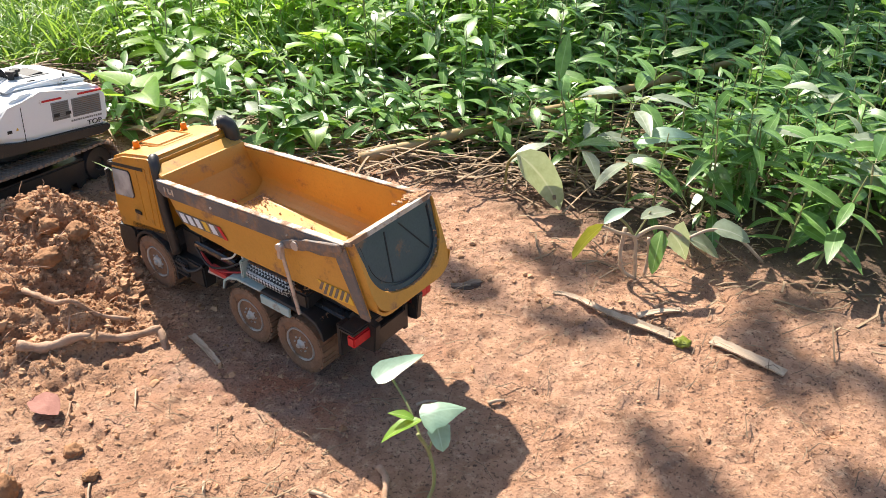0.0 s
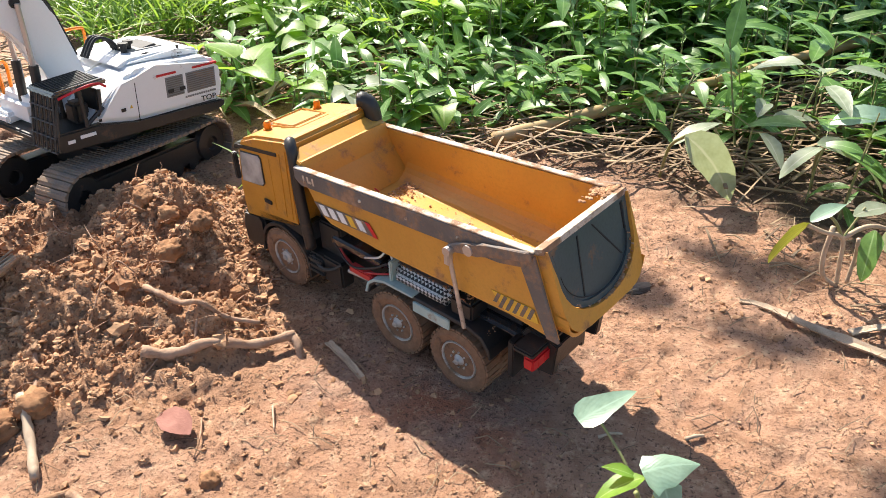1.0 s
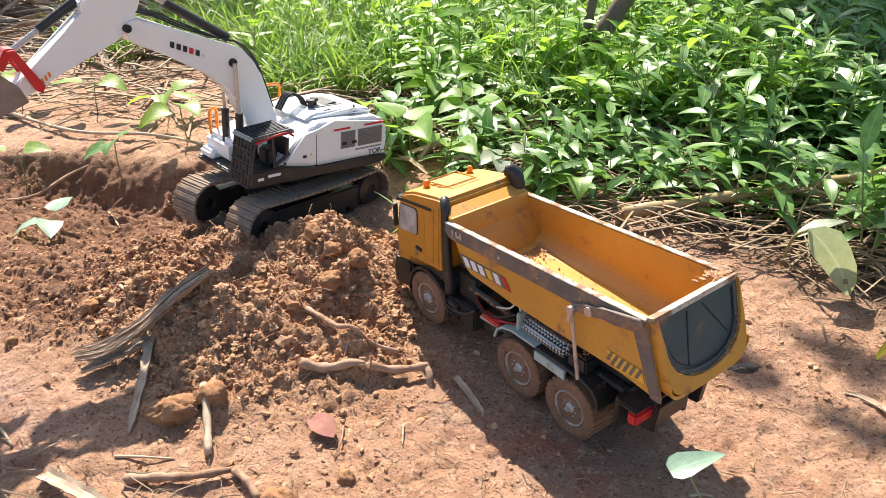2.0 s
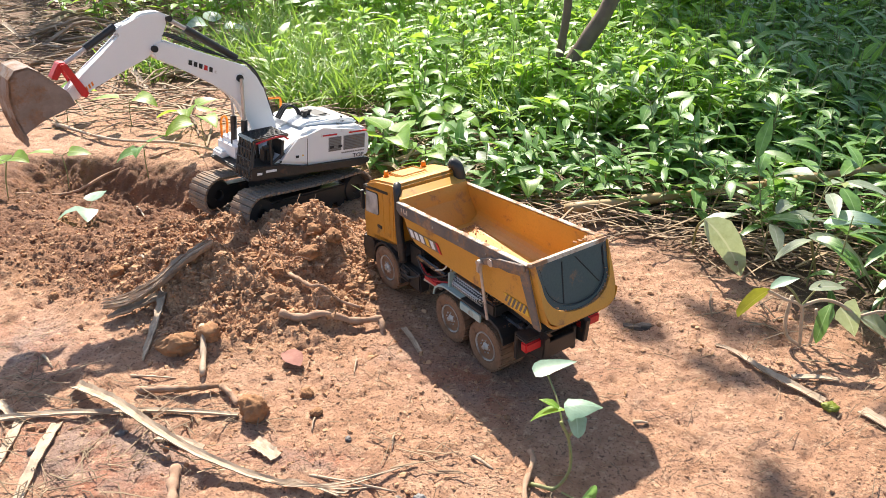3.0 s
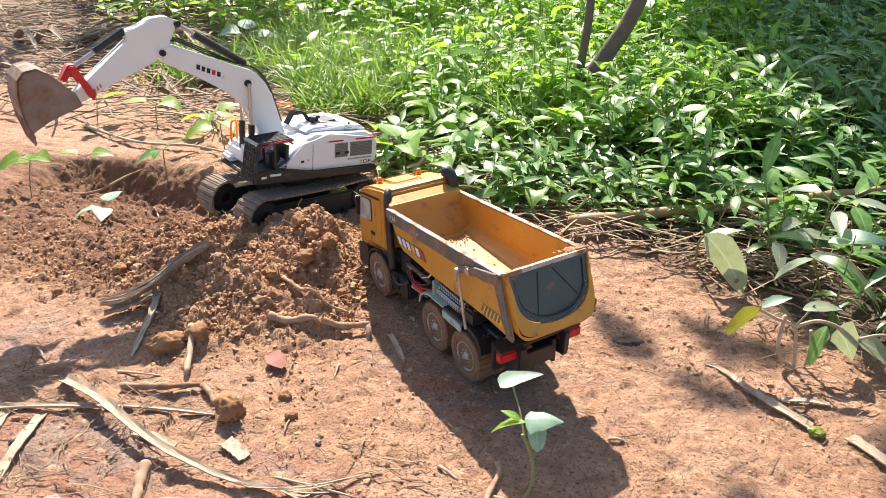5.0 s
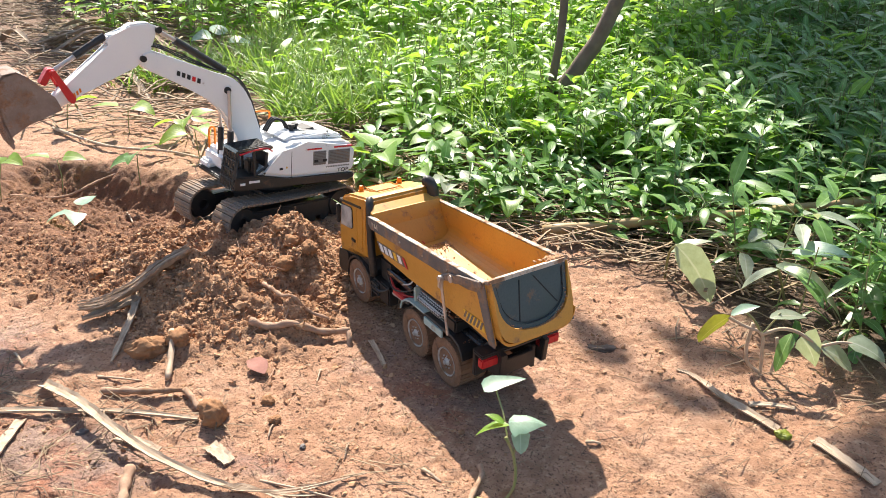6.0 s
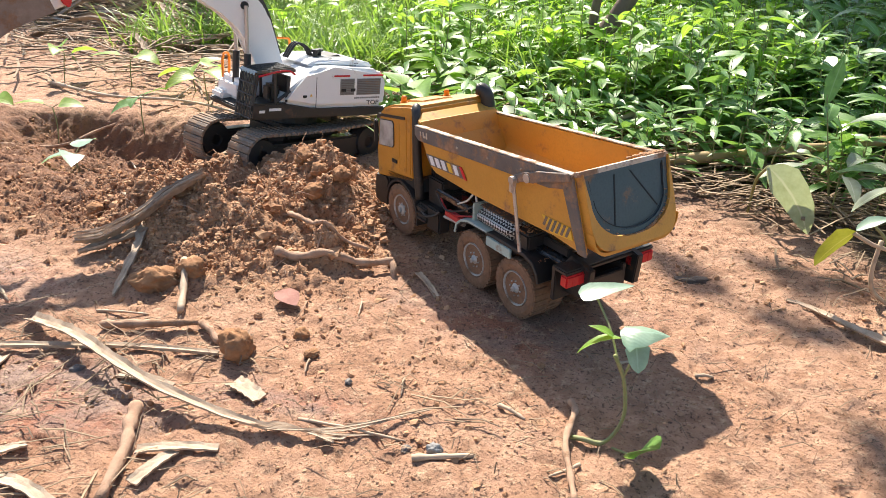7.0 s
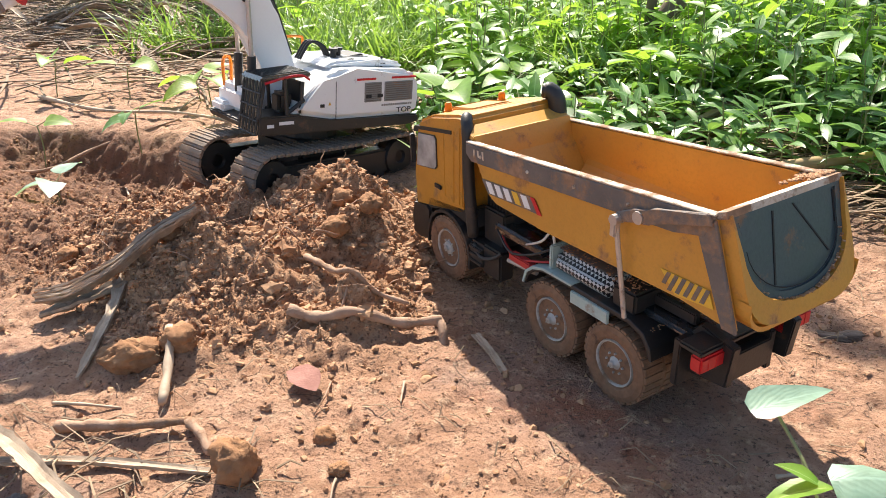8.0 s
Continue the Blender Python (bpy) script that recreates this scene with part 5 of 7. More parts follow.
def leaves(name, base, azimuth, pitch, length, width, droop, fold, shape, material, parent=None, twist=None):
    """Curved, folded leaves as one mesh: each has a midrib and two halves."""
    base = np.asarray(base, float).reshape(-1, 3)
    n = len(base)
    full = lambda v: np.broadcast_to(np.asarray(v, float), (n,))  # noqa: E731
    azimuth, pitch, length, width, droop, fold = map(full, (azimuth, pitch, length, width, droop, fold))
    twist = full(0.0 if twist is None else twist)
    k = len(STATIONS)
    ang = pitch[:, None] - droop[:, None] * STATIONS[None, :]
    ds = np.diff(STATIONS, prepend=0.0)
    run = np.cumsum(np.cos(ang) * ds, 1) * length[:, None]
    rise = np.cumsum(np.sin(ang) * ds, 1) * length[:, None]
    ca, sa = np.cos(azimuth)[:, None], np.sin(azimuth)[:, None]
    mid = np.stack([base[:, 0:1] + run * ca, base[:, 1:2] + run * sa, base[:, 2:3] + rise], -1)
    half = width[:, None] * 0.5 * SHAPES[shape][None, :]
    wave = 1 + 0.10 * np.sin(STATIONS * 19)[None, :] * np.sin(azimuth * 7)[:, None]
    verts = np.empty((n, k, 3, 3))
    verts[:, :, 1] = mid
    cz, sz = np.cos(twist)[:, None], np.sin(twist)[:, None]
    for side, col in ((-1, 0), (1, 2)):
        h = half * wave
        flat = h * cz * np.cos(fold)[:, None]
        up = h * np.sin(fold)[:, None] + side * h * sz
        verts[:, :, col, 0] = mid[..., 0] - side * sa * flat - np.sin(ang) * up * ca
        verts[:, :, col, 1] = mid[..., 1] + side * ca * flat - np.sin(ang) * up * sa
        verts[:, :, col, 2] = mid[..., 2] + np.cos(ang) * up
    idx = np.arange(n * k * 3).reshape(n, k, 3)
    faces = np.concatenate([np.stack([idx[:, :-1, c], idx[:, 1:, c], idx[:, 1:, c + 1], idx[:, :-1, c + 1]], -1).reshape(-1, 4) for c in (0, 1)])
    uv = np.empty((n, k, 3, 2))
    uv[..., 0] = STATIONS[None, :, None]
    uv[..., 1] = np.array([0.0, 0.5, 1.0])[None, None, :]
    return from_arrays(name, verts.reshape(-1, 3), faces, material, uv.reshape(-1, 2), True, parent)


def bars(name, a, b, r0, r1, material, sides=4, bow=None, parent=None, flat=1.0):
    """Many thin tapering stems from a to b as one mesh."""
    a, b = np.asarray(a, float).reshape(-1, 3), np.asarray(b, float).reshape(-1, 3)
    n = len(a)
    r0, r1 = np.broadcast_to(r0, (n,)), np.broadcast_to(r1, (n,))
    d = b - a
    d = d / np.maximum(np.linalg.norm(d, axis=1, keepdims=True), 1e-9)
    ref = np.where(np.abs(d[:, 2:3]) > 0.9, np.array([[1.0, 0, 0]]), np.array([[0, 0, 1.0]]))
    u = np.cross(d, ref)
    u /= np.linalg.norm(u, axis=1, keepdims=True)
    w = np.cross(d, u)
    steps = 3
    verts = np.empty((n, steps, sides, 3))
    for i in range(steps):
        t = i / (steps - 1)
        c = a * (1 - t) + b * t
        if bow is not None:
            c = c + np.asarray(bow) * (4 * t * (1 - t))
        r = (r0 * (1 - t) + r1 * t)[:, None]
        for k in range(sides):
            th = 2 * math.pi * (k + 0.5) / sides
            verts[:, i, k] = c + u * r * math.cos(th) + w * r * flat * math.sin(th)
    idx = np.arange(n * steps * sides).reshape(n, steps, sides)
    f = []
    for i in range(steps - 1):
        for k in range(sides):
            j = (k + 1) % sides
            f.append(np.stack([idx[:, i, k], idx[:, i, j], idx[:, i + 1, j], idx[:, i + 1, k]], -1))
    if sides == 4:
        f += [idx[:, 0, ::-1], idx[:, -1, :]]
    uv = np.zeros((n, steps, sides, 2))
    uv[..., 0] = np.linspace(0, 1, steps)[None, :, None] * 0.6 + rng.random((n, 1, 1)) * 5
    uv[..., 1] = np.arange(sides)[None, None, :] / sides + rng.random((n, 1, 1))
    return from_arrays(name, verts.reshape(-1, 3), np.concatenate(f), material, uv.reshape(-1, 2), False, parent)


def weed_field(name, xy, height, leaf, material, label, nodes=7, shape="lance", tilt=0.25, spread=0.7):
    """Upright weeds with opposite leaves: stems in one object, leaves in another."""
    n = len(xy)
    z = ground_z(xy[:, 0], xy[:, 1])
    hts = height * (0.6 + 0.7 * rng.random(n))
    lean_a, lean_r = rng.random(n) * 6.28, tilt * rng.random(n)
    top = np.stack([xy[:, 0] + hts * lean_r * np.cos(lean_a), xy[:, 1] + hts * lean_r * np.sin(lean_a), z + hts], -1)
    base = np.stack([xy[:, 0], xy[:, 1], z - 0.01], -1)
    tagged(bars(name + "_stem", base, top, 0.0022, 0.0008, "stem"), "thin green weed stems", "weeds", kind="stuff")
    b, az, pi, ln, wd = [], [], [], [], []
    for k in range(nodes):
        t = 0.18 + 0.82 * (k + rng.random(n) * 0.6) / nodes
        p = base * (1 - t[:, None]) + top * t[:, None]
        turn = rng.random(n) * 1.2 + k * 1.57
        for s in (0, math.pi):
            keep = rng.random(n) < 0.9
            size = leaf * (0.50 + spread * rng.random(n) + 0.75 * rng.random(n) ** 6) * (1.05 - 0.45 * np.abs(t - 0.55))
            b.append(p[keep])
            az.append((turn + s + rng.normal(0, 0.3, n))[keep])
            pi.append((0.10 + 0.50 * t + rng.normal(0, 0.25, n))[keep])
            ln.append(size[keep])
            wd.append((size * (0.20 + 0.14 * rng.random(n)))[keep])
    b, az, pi, ln, wd = map(np.concatenate, (b, az, pi, ln, wd))
    m = len(b)
    ob = leaves(name, b, az, pi, ln, wd, 0.3 + 0.8 * rng.random(m), 0.05 + 0.25 * rng.random(m), shape, material, twist=rng.normal(0, 0.25, m))
    tagged(ob, label, "weeds", kind="stuff")


def scatter(n, x0, x1, y0, y1, keep):
    p = np.stack([rng.uniform(x0, x1, n), rng.uniform(y0, y1, n)], -1)
    return p[keep(p[:, 0], p[:, 1])]


def build_weeds():
    wob = lambda x: 0.10 * np.sin(x * 13) + 0.05 * np.sin(x * 37)  # noqa: E731
    cane = lambda x, y: (x < 0.45) & (np.abs(y - 1.102 - (x + 0.127) * 0.525 + 0.045) < 0.055)  # noqa: E731
    p = scatter(3300, -0.15, 2.6, 0.5, 2.3, lambda x, y: (y > weed_edge(x) + 0.06 + wob(x) * 0.6) & ~cane(x, y) & (rng.random(len(x)) < np.clip((y - weed_edge(x)) / np.where(x < 0.35, 0.40, 0.2), 0.22, 1)))
    weed_field("weeds", p, 0.125, 0.058, "weed", "dense dark green weeds with lance-shaped leaves", 6, spread=0.45)
    # Sunlight painted into the leaf colour, thinning out towards the shaded right.
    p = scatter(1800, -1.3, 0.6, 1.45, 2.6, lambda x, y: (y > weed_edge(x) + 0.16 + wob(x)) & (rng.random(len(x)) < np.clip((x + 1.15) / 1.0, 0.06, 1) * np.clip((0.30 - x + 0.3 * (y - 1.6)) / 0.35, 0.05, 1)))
    weed_field("sunlit_tone_weeds", p, 0.15, 0.058, "bright", "weeds behind the clay, sunlight put into their bright green", 6, "oval")
    p = scatter(2300, -2.6, 3.2, 2.3, 4.6, lambda x, y: rng.random(len(x)) < np.clip((x + 3.0) / 1.6, 0.1, 1))
    # Split by leaf colour: sunlit green left, darker green as painted shade right.
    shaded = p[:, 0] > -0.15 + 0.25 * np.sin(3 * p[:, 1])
    weed_field("far_weeds", p[~shaded], 0.24, 0.080, "bright", "taller weeds further off, sunlight put into their green", 6, "oval")
    weed_field("shade_tone_weeds", p[shaded], 0.24, 0.085, "weed", "taller weeds under the tree, shade put into their dark green", 6, "lance")
    # More of the darker green, deepening the tree's shade by colour.
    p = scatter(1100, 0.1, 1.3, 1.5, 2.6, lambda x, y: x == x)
    weed_field("shade_tone_weeds", p, 0.15, 0.062, "weed", "weeds by the tree, shade put into their dark green", 6, "lance")
    p = scatter(2600, 2.3, 7.0, 0.0, 4.8, lambda x, y: (y > 0.5 + 1.6 * fbm(x, y, 0.9)) & (rng.random(len(x)) < np.clip((7.2 - x + 3 * fbm(x, y, 0.7)) / 2.5, 0, 1)))
    weed_field("side_weeds", p, 0.22, 0.095, "weed", "green weeds beyond the edge of the clay", 5, "oval")
    p = scatter(900, -6, 8, 4.6, 9.0, lambda x, y: x == x)
    weed_field("undergrowth", p, 0.8, 0.24, "weed", "dark undergrowth under the trees", 7, "oval")
    p = scatter(1500, -3.2, 2.4, 2.9, 5.2, lambda x, y: np.abs(y - 3.85 - 0.36 * (x + 2.05)) < 0.45 + 0.1 * np.sin(5 * x))
    weed_field("thicket", p, 0.55, 0.15, "weed", "dark tangled thicket behind the weeds", 6, "lance")
    p = scatter(240, -0.6, 0.25, 1.15, 1.6, lambda x, y: y > weed_edge(x) - 0.22)
    weed_field("straggling_weeds", p, 0.075, 0.055, "weed", "straggling low weeds among dry litter", 4)
    # long grass
    p = scatter(26000, -1.7, 0.2, 1.5, 3.6, lambda x, y: (fbm(x, y, 2.2) > -0.16) & (y > 1.62 - 0.25 * (x + 0.9) + 0.12 * np.sin(9 * x)) & (rng.random(len(x)) < np.clip((x + 1.75) / 0.6, 0, 1)))
    n = len(p)
    b = np.stack([p[:, 0], p[:, 1], ground_z(p[:, 0], p[:, 1]) - 0.004], -1)
    ob = leaves("grass", b, rng.random(n) * 6.28, 1.25 + 0.25 * rng.random(n), 0.09 + 0.12 * rng.random(n), 0.0055, 0.5 + 1.3 * rng.random(n), 0.4, "blade", "grass")
    tagged(ob, "long bright green grass blades", "grass", kind="stuff")


def build_litter():
    """Dry stalks, husks and straw under and before the weeds."""
    def strewn(name, n, x0, x1, y0, y1, keep, length, radius, label, lift=0.012, flat=0.4):
        p = scatter(n, x0, x1, y0, y1, keep)
        m = len(p)
        a = rng.normal(0.15, 0.75, m)
        ln = length * (0.35 + rng.random(m) * 1.1)
        z = ground_z(p[:, 0], p[:, 1]) + rng.random(m) * lift
        d = np.stack([np.cos(a), np.sin(a), rng.normal(0, 0.06, m)], -1) * ln[:, None] / 2
        c = np.stack([p[:, 0], p[:, 1], z + 0.002], -1)
        r = radius * (0.4 + rng.random(m))
        bow = np.stack([rng.normal(0, 0.07, m) * ln, rng.normal(0, 0.09, m) * ln, rng.random(m) * 0.008], -1)
        tagged(bars(name, c - d, c + d, r, r * 0.6, "litter", bow=bow, flat=flat), label, "plant litter", kind="stuff")
    strewn("dry_litter", 2400, -0.75, 0.45, 1.0, 1.75, lambda x, y: (y > weed_edge(x) - 0.26 + 0.1 * np.sin(11 * x)) & (y > 1.05 - 0.25 * np.clip(x, 0, 1)), 0.10, 0.0024, "dry brown stalks and husks under the weeds", 0.03)
    strewn("straw", 2400, -3.4, -0.75, 1.30, 3.6, lambda x, y: fbm(x, y, 1.6) > -0.16 - 0.14 * np.clip(y - 1.6, 0, 1), 0.17, 0.0045, "dry straw and palm litter", 0.05)
    strewn("fine_straw", 1500, -1.0, 0.4, 0.3, 1.1, lambda x, y: (loose_soil(x, y) < 0.6), 0.022, 0.0006, "scattered bits of straw on clay", 0.001)
    strewn("bed_of_straw", 420, -0.80, -0.10, 0.24, 0.50, lambda x, y: fbm(x, y, 5.0) > -0.05, 0.045, 0.0010, "thin dry fibres on damp clay", 0.004)
    strewn("edge_litter", 160, 0.12, 0.6, 0.62, 1.0, lambda x, y: y > weed_edge(x) - 0.16, 0.05, 0.0016, "dry stalks at the edge of the weeds", 0.004)


def build_rootlets():
    """Torn rootlets sticking out of the dug soil."""
    p = scatter(900, -0.80, -0.30, 0.56, 0.95, lambda x, y: (loose_soil(x, y) > 0.5) & (rng.random(len(x)) < 0.28))
    m = len(p)
    a, up = rng.random(m) * 6.28, rng.normal(0.25, 0.4, m)
    ln = 0.012 + 0.045 * rng.random(m) ** 2.5
    c = np.stack([p[:, 0], p[:, 1], ground_z(p[:, 0], p[:, 1]) + 0.001], -1)
    d = np.stack([np.cos(a) * np.cos(up), np.sin(a) * np.cos(up), np.sin(up)], -1) * ln[:, None]
    r = 0.0004 + 0.0006 * rng.random(m) ** 2
    bow = np.stack([rng.normal(0, 0.15, m) * ln, rng.normal(0, 0.15, m) * ln, 0.2 * ln], -1)
    tagged(bars("rootlets", c - d * 0.3, c + d * 0.7, r, r * 0.5, "root", bow=bow), "thin torn rootlets in the dug soil", "roots", kind="stuff")


def build_clods():
    """Loose clods on the heap and crumbs on the clay."""
    t = (1 + 5 ** 0.5) / 2
    ico_v = np.array([(-1, t, 0), (1, t, 0), (-1, -t, 0), (1, -t, 0), (0, -1, t), (0, 1, t), (0, -1, -t), (0, 1, -t), (t, 0, -1), (t, 0, 1), (-t, 0, -1), (-t, 0, 1)]) / math.hypot(1, t)
    ico_f = np.array([(0, 11, 5), (0, 5, 1), (0, 1, 7), (0, 7, 10), (0, 10, 11), (1, 5, 9), (5, 11, 4), (11, 10, 2), (10, 7, 6), (7, 1, 8), (3, 9, 4), (3, 4, 2), (3, 2, 6), (3, 6, 8), (3, 8, 9), (4, 9, 5), (2, 4, 11), (6, 2, 10), (8, 6, 7), (9, 8, 1)])
    edges = {}
    v, f = list(ico_v), []
    def midpoint(a, b):
        key = (min(a, b), max(a, b))
        if key not in edges:
            m = (v[a] + v[b])
            v.append(m / np.linalg.norm(m))
            edges[key] = len(v) - 1
        return edges[key]
    for a, b, c in ico_f:
        ab, bc, ca = midpoint(a, b), midpoint(b, c), midpoint(c, a)
        f += [(a, ab, ca), (b, bc, ab), (c, ca, bc), (ab, bc, ca)]
    v, f = np.array(v), np.array(f)

    def strewn(name, p, size, label, sink=0.3, material="clod", v=v, f=f):
        n = len(p)
        s = size * (0.30 + rng.random(n) ** 3.0 * 1.3 + rng.random(n) ** 14.0 * 0.9)
        sc = s[:, None] * (0.6 + 0.8 * rng.random((n, 3))) * np.array([[1, 1, 0.75]])
        jit = 1 + 0.95 * (rng.random((n, len(v), 1)) - 0.5)
        a = rng.random(n) * 6.28
        w = v[None] * jit * sc[:, None, :]
        x = w[..., 0] * np.cos(a)[:, None] - w[..., 1] * np.sin(a)[:, None]
        y = w[..., 0] * np.sin(a)[:, None] + w[..., 1] * np.cos(a)[:, None]
        z = w[..., 2] + (ground_z(p[:, 0], p[:, 1]) + sc[:, 2] * sink)[:, None]
        verts = np.stack([x + p[:, 0:1], y + p[:, 1:2], z], -1).reshape(-1, 3)
        faces = (f[None] + (np.arange(n) * len(v))[:, None, None]).reshape(-1, 3)
        tagged(from_arrays(name, verts, faces, material, None, False), label, "soil", kind="stuff")
    p = scatter(42000, -1.30, -0.28, 0.52, 1.10, lambda x, y: rng.random(len(x)) < np.clip(loose_soil(x, y), 0, 1) * (1 - 0.85 * np.clip(pit_mask(x, y) * 2, 0, 1)) * (0.10 + 0.12 * (x > -0.8) + np.clip(heap(x, y) / 0.04, 0, 0.78)) * np.clip(0.7 + 2.2 * fbm(x, y, 12.0), 0.1, 1))
    strewn("soil_clods", p, 0.0027, "loose orange-brown clods on the dug heap")
    p = scatter(90, -0.80, -0.36, 0.64, 0.95, lambda x, y: heap(x, y) > 0.018)
    strewn("large_soil_clods", p, 0.0066, "larger lumps of dug clay on the heap", 0.15)
    p = scatter(22000, -0.95, 0.50, 0.28, 1.15, lambda x, y: fbm(x, y, 9.0) > 0.25 * rng.random(len(x)) - 0.15)
    strewn("soil_crumbs", p, 0.0012, "small crumbs of clay on the packed ground", 0.2, "crumb", ico_v, ico_f)
    p = scatter(60000, -1.30, -0.26, 0.52, 1.12, lambda x, y: rng.random(len(x)) < np.clip(loose_soil(x, y), 0, 1) * (0.10 + np.clip(heap(x, y) / 0.04, 0, 0.6)) * np.clip(0.6 + 2.4 * fbm(x, y, 17.0), 0.05, 1))
    strewn("fine_soil_clods", p, 0.0021, "crumbly dug soil on the heap", 0.35, "clod", ico_v, ico_f)
    p = scatter(6000, -0.95, 0.35, 0.36, 0.90, lambda x, y: (fbm(x, y, 6.0) > 0.0) & (rng.random(len(x)) < 0.5))
    strewn("trodden_crumbs", p, 0.0024, "crumbs of trodden clay round the truck", 0.15, "clod", ico_v, ico_f)


build_weeds()
build_litter()
build_rootlets()
build_clods()

# ---- sticks, roots, husks and seedlings ----
def thing(name, bm, material, label, category, group="", smooth=True):
    return tagged(part(name, bm, material, None, "", smooth), label, category, group)


def on_ground(points, lift=0.0):
    """Points (x, y, height over the ground)."""
    return [(x, y, float(ground_z(x, y)) + h + lift) for x, y, h in points]


def twig(name, points, r0, r1, material, label, category="twig", group="", sides=9, wobble=0.22):
    path = smooth_path(points, 5)
    n = len(path)
    radii = [(r0 + (r1 - r0) * i / (n - 1)) * (1 + 0.16 * math.sin(i * 1.7)) for i in range(n)]
    return thing(name, tube(path, radii, sides, None, wobble), material, label, category, group)


def ribbon(name, points, w0, w1, material, label, category="dry strip", group="", thick=0.0016, curl=0.25, parent=None, steps=6, rag=0.0):
    """A flat, slightly curled strip with thickness."""
    path = smooth_path(points, steps)
    n = len(path)
    vs, uv = [], []
    for i, p in enumerate(path):
        d = (path[min(i + 1, n - 1)] - path[max(i - 1, 0)]).normalized()
        side = d.cross(Vector((0, 0, 1))).normalized()
        up = side.cross(d)
        w = (w0 + (w1 - w0) * i / (n - 1)) * (1 + 0.10 * math.sin(i * 2.3) + 0.05 * math.sin(i * 5.1))
        edge = [random.uniform(-rag, rag) for _ in range(5)]
        w *= min(1.0, 0.35 + i * 0.2, 0.35 + (n - 1 - i) * 0.2) if rag else 1.0
        for k in range(5):
            t = k / 4 - 0.5
            h = curl * w * (4 * t * t - 0.4) + (0.03 * math.sin(k * 9 + i) + 0.5 * edge[k]) * w
            vs.append(p + side * (t * w * (1 + edge[k])) + up * h)
            uv.append((i / n * 2, k / 4))
        for k in range(5):
            t = k / 4 - 0.5
            h = curl * w * (4 * t * t - 0.4) + (0.03 * math.sin(k * 9 + i) + 0.5 * edge[k]) * w
            vs.append(p + side * (t * w * 0.98 * (1 + edge[k])) + up * (h - thick))
            uv.append((i / n * 2, k / 4))
    faces = []
    for i in range(n - 1):
        a, b = i * 10, (i + 1) * 10
        for k in range(4):
            faces.append((a + k, a + k + 1, b + k + 1, b + k))
            faces.append((a + 5 + k, b + 5 + k, b + 6 + k, a + 6 + k))
        faces.append((a, b, b + 5, a + 5))
        faces.append((a + 4, a + 9, b + 9, b + 4))
    for a in (0, (n - 1) * 10):
        for k in range(4):
            faces.append((a + k, a + 5 + k, a + 6 + k, a + k + 1))
    ob = from_arrays(name, [tuple(v) for v in vs], faces, material, uv, False, parent)
    return tagged(ob, label, category, group) if parent is None else ob


def lump(name, x, y, size, label, category="clod", stretch=(1.2, 1.0, 0.85), turn=0.0, sink=0.25, material="root_clod", group="lumps of clay"):
    bm = bmesh.new()
    bmesh.ops.create_icosphere(bm, subdivisions=4, radius=1.0)
    off = Vector((x * 37, y * 53, size * 900))
    for v in bm.verts:
        p = v.co.copy()
        k = 1 + 0.40 * noise.noise(p * 1.3 + off) + 0.30 * abs(noise.noise(p * 2.9 + off)) + 0.20 * noise.noise(p * 6.0 + off) + 0.12 * noise.noise(p * 13.0 + off)
        v.co = Vector((p.x * stretch[0], p.y * stretch[1], p.z * stretch[2])) * k * size
    bmesh.ops.rotate(bm, verts=bm.verts, cent=(0, 0, 0), matrix=Matrix.Rotation(turn, 3, "Z"))
    bmesh.ops.translate(bm, verts=bm.verts, vec=(x, y, float(ground_z(x, y)) + size * stretch[2] * (1 - 2 * sink)))
    return thing(name, bm, material, label, category, group)


M["root_clod"] = surface("dry_clod", (0.40, 0.21, 0.10), (0.24, 0.115, 0.055), 90.0, 0.95, 0.0, 0.9, 0.0, fine=700.0)


def above(points):
    """Keeps a lying piece from sinking into the soil."""
    return [(x, y, max(z, float(ground_z(x, y)) + 0.0025)) for x, y, z in points]


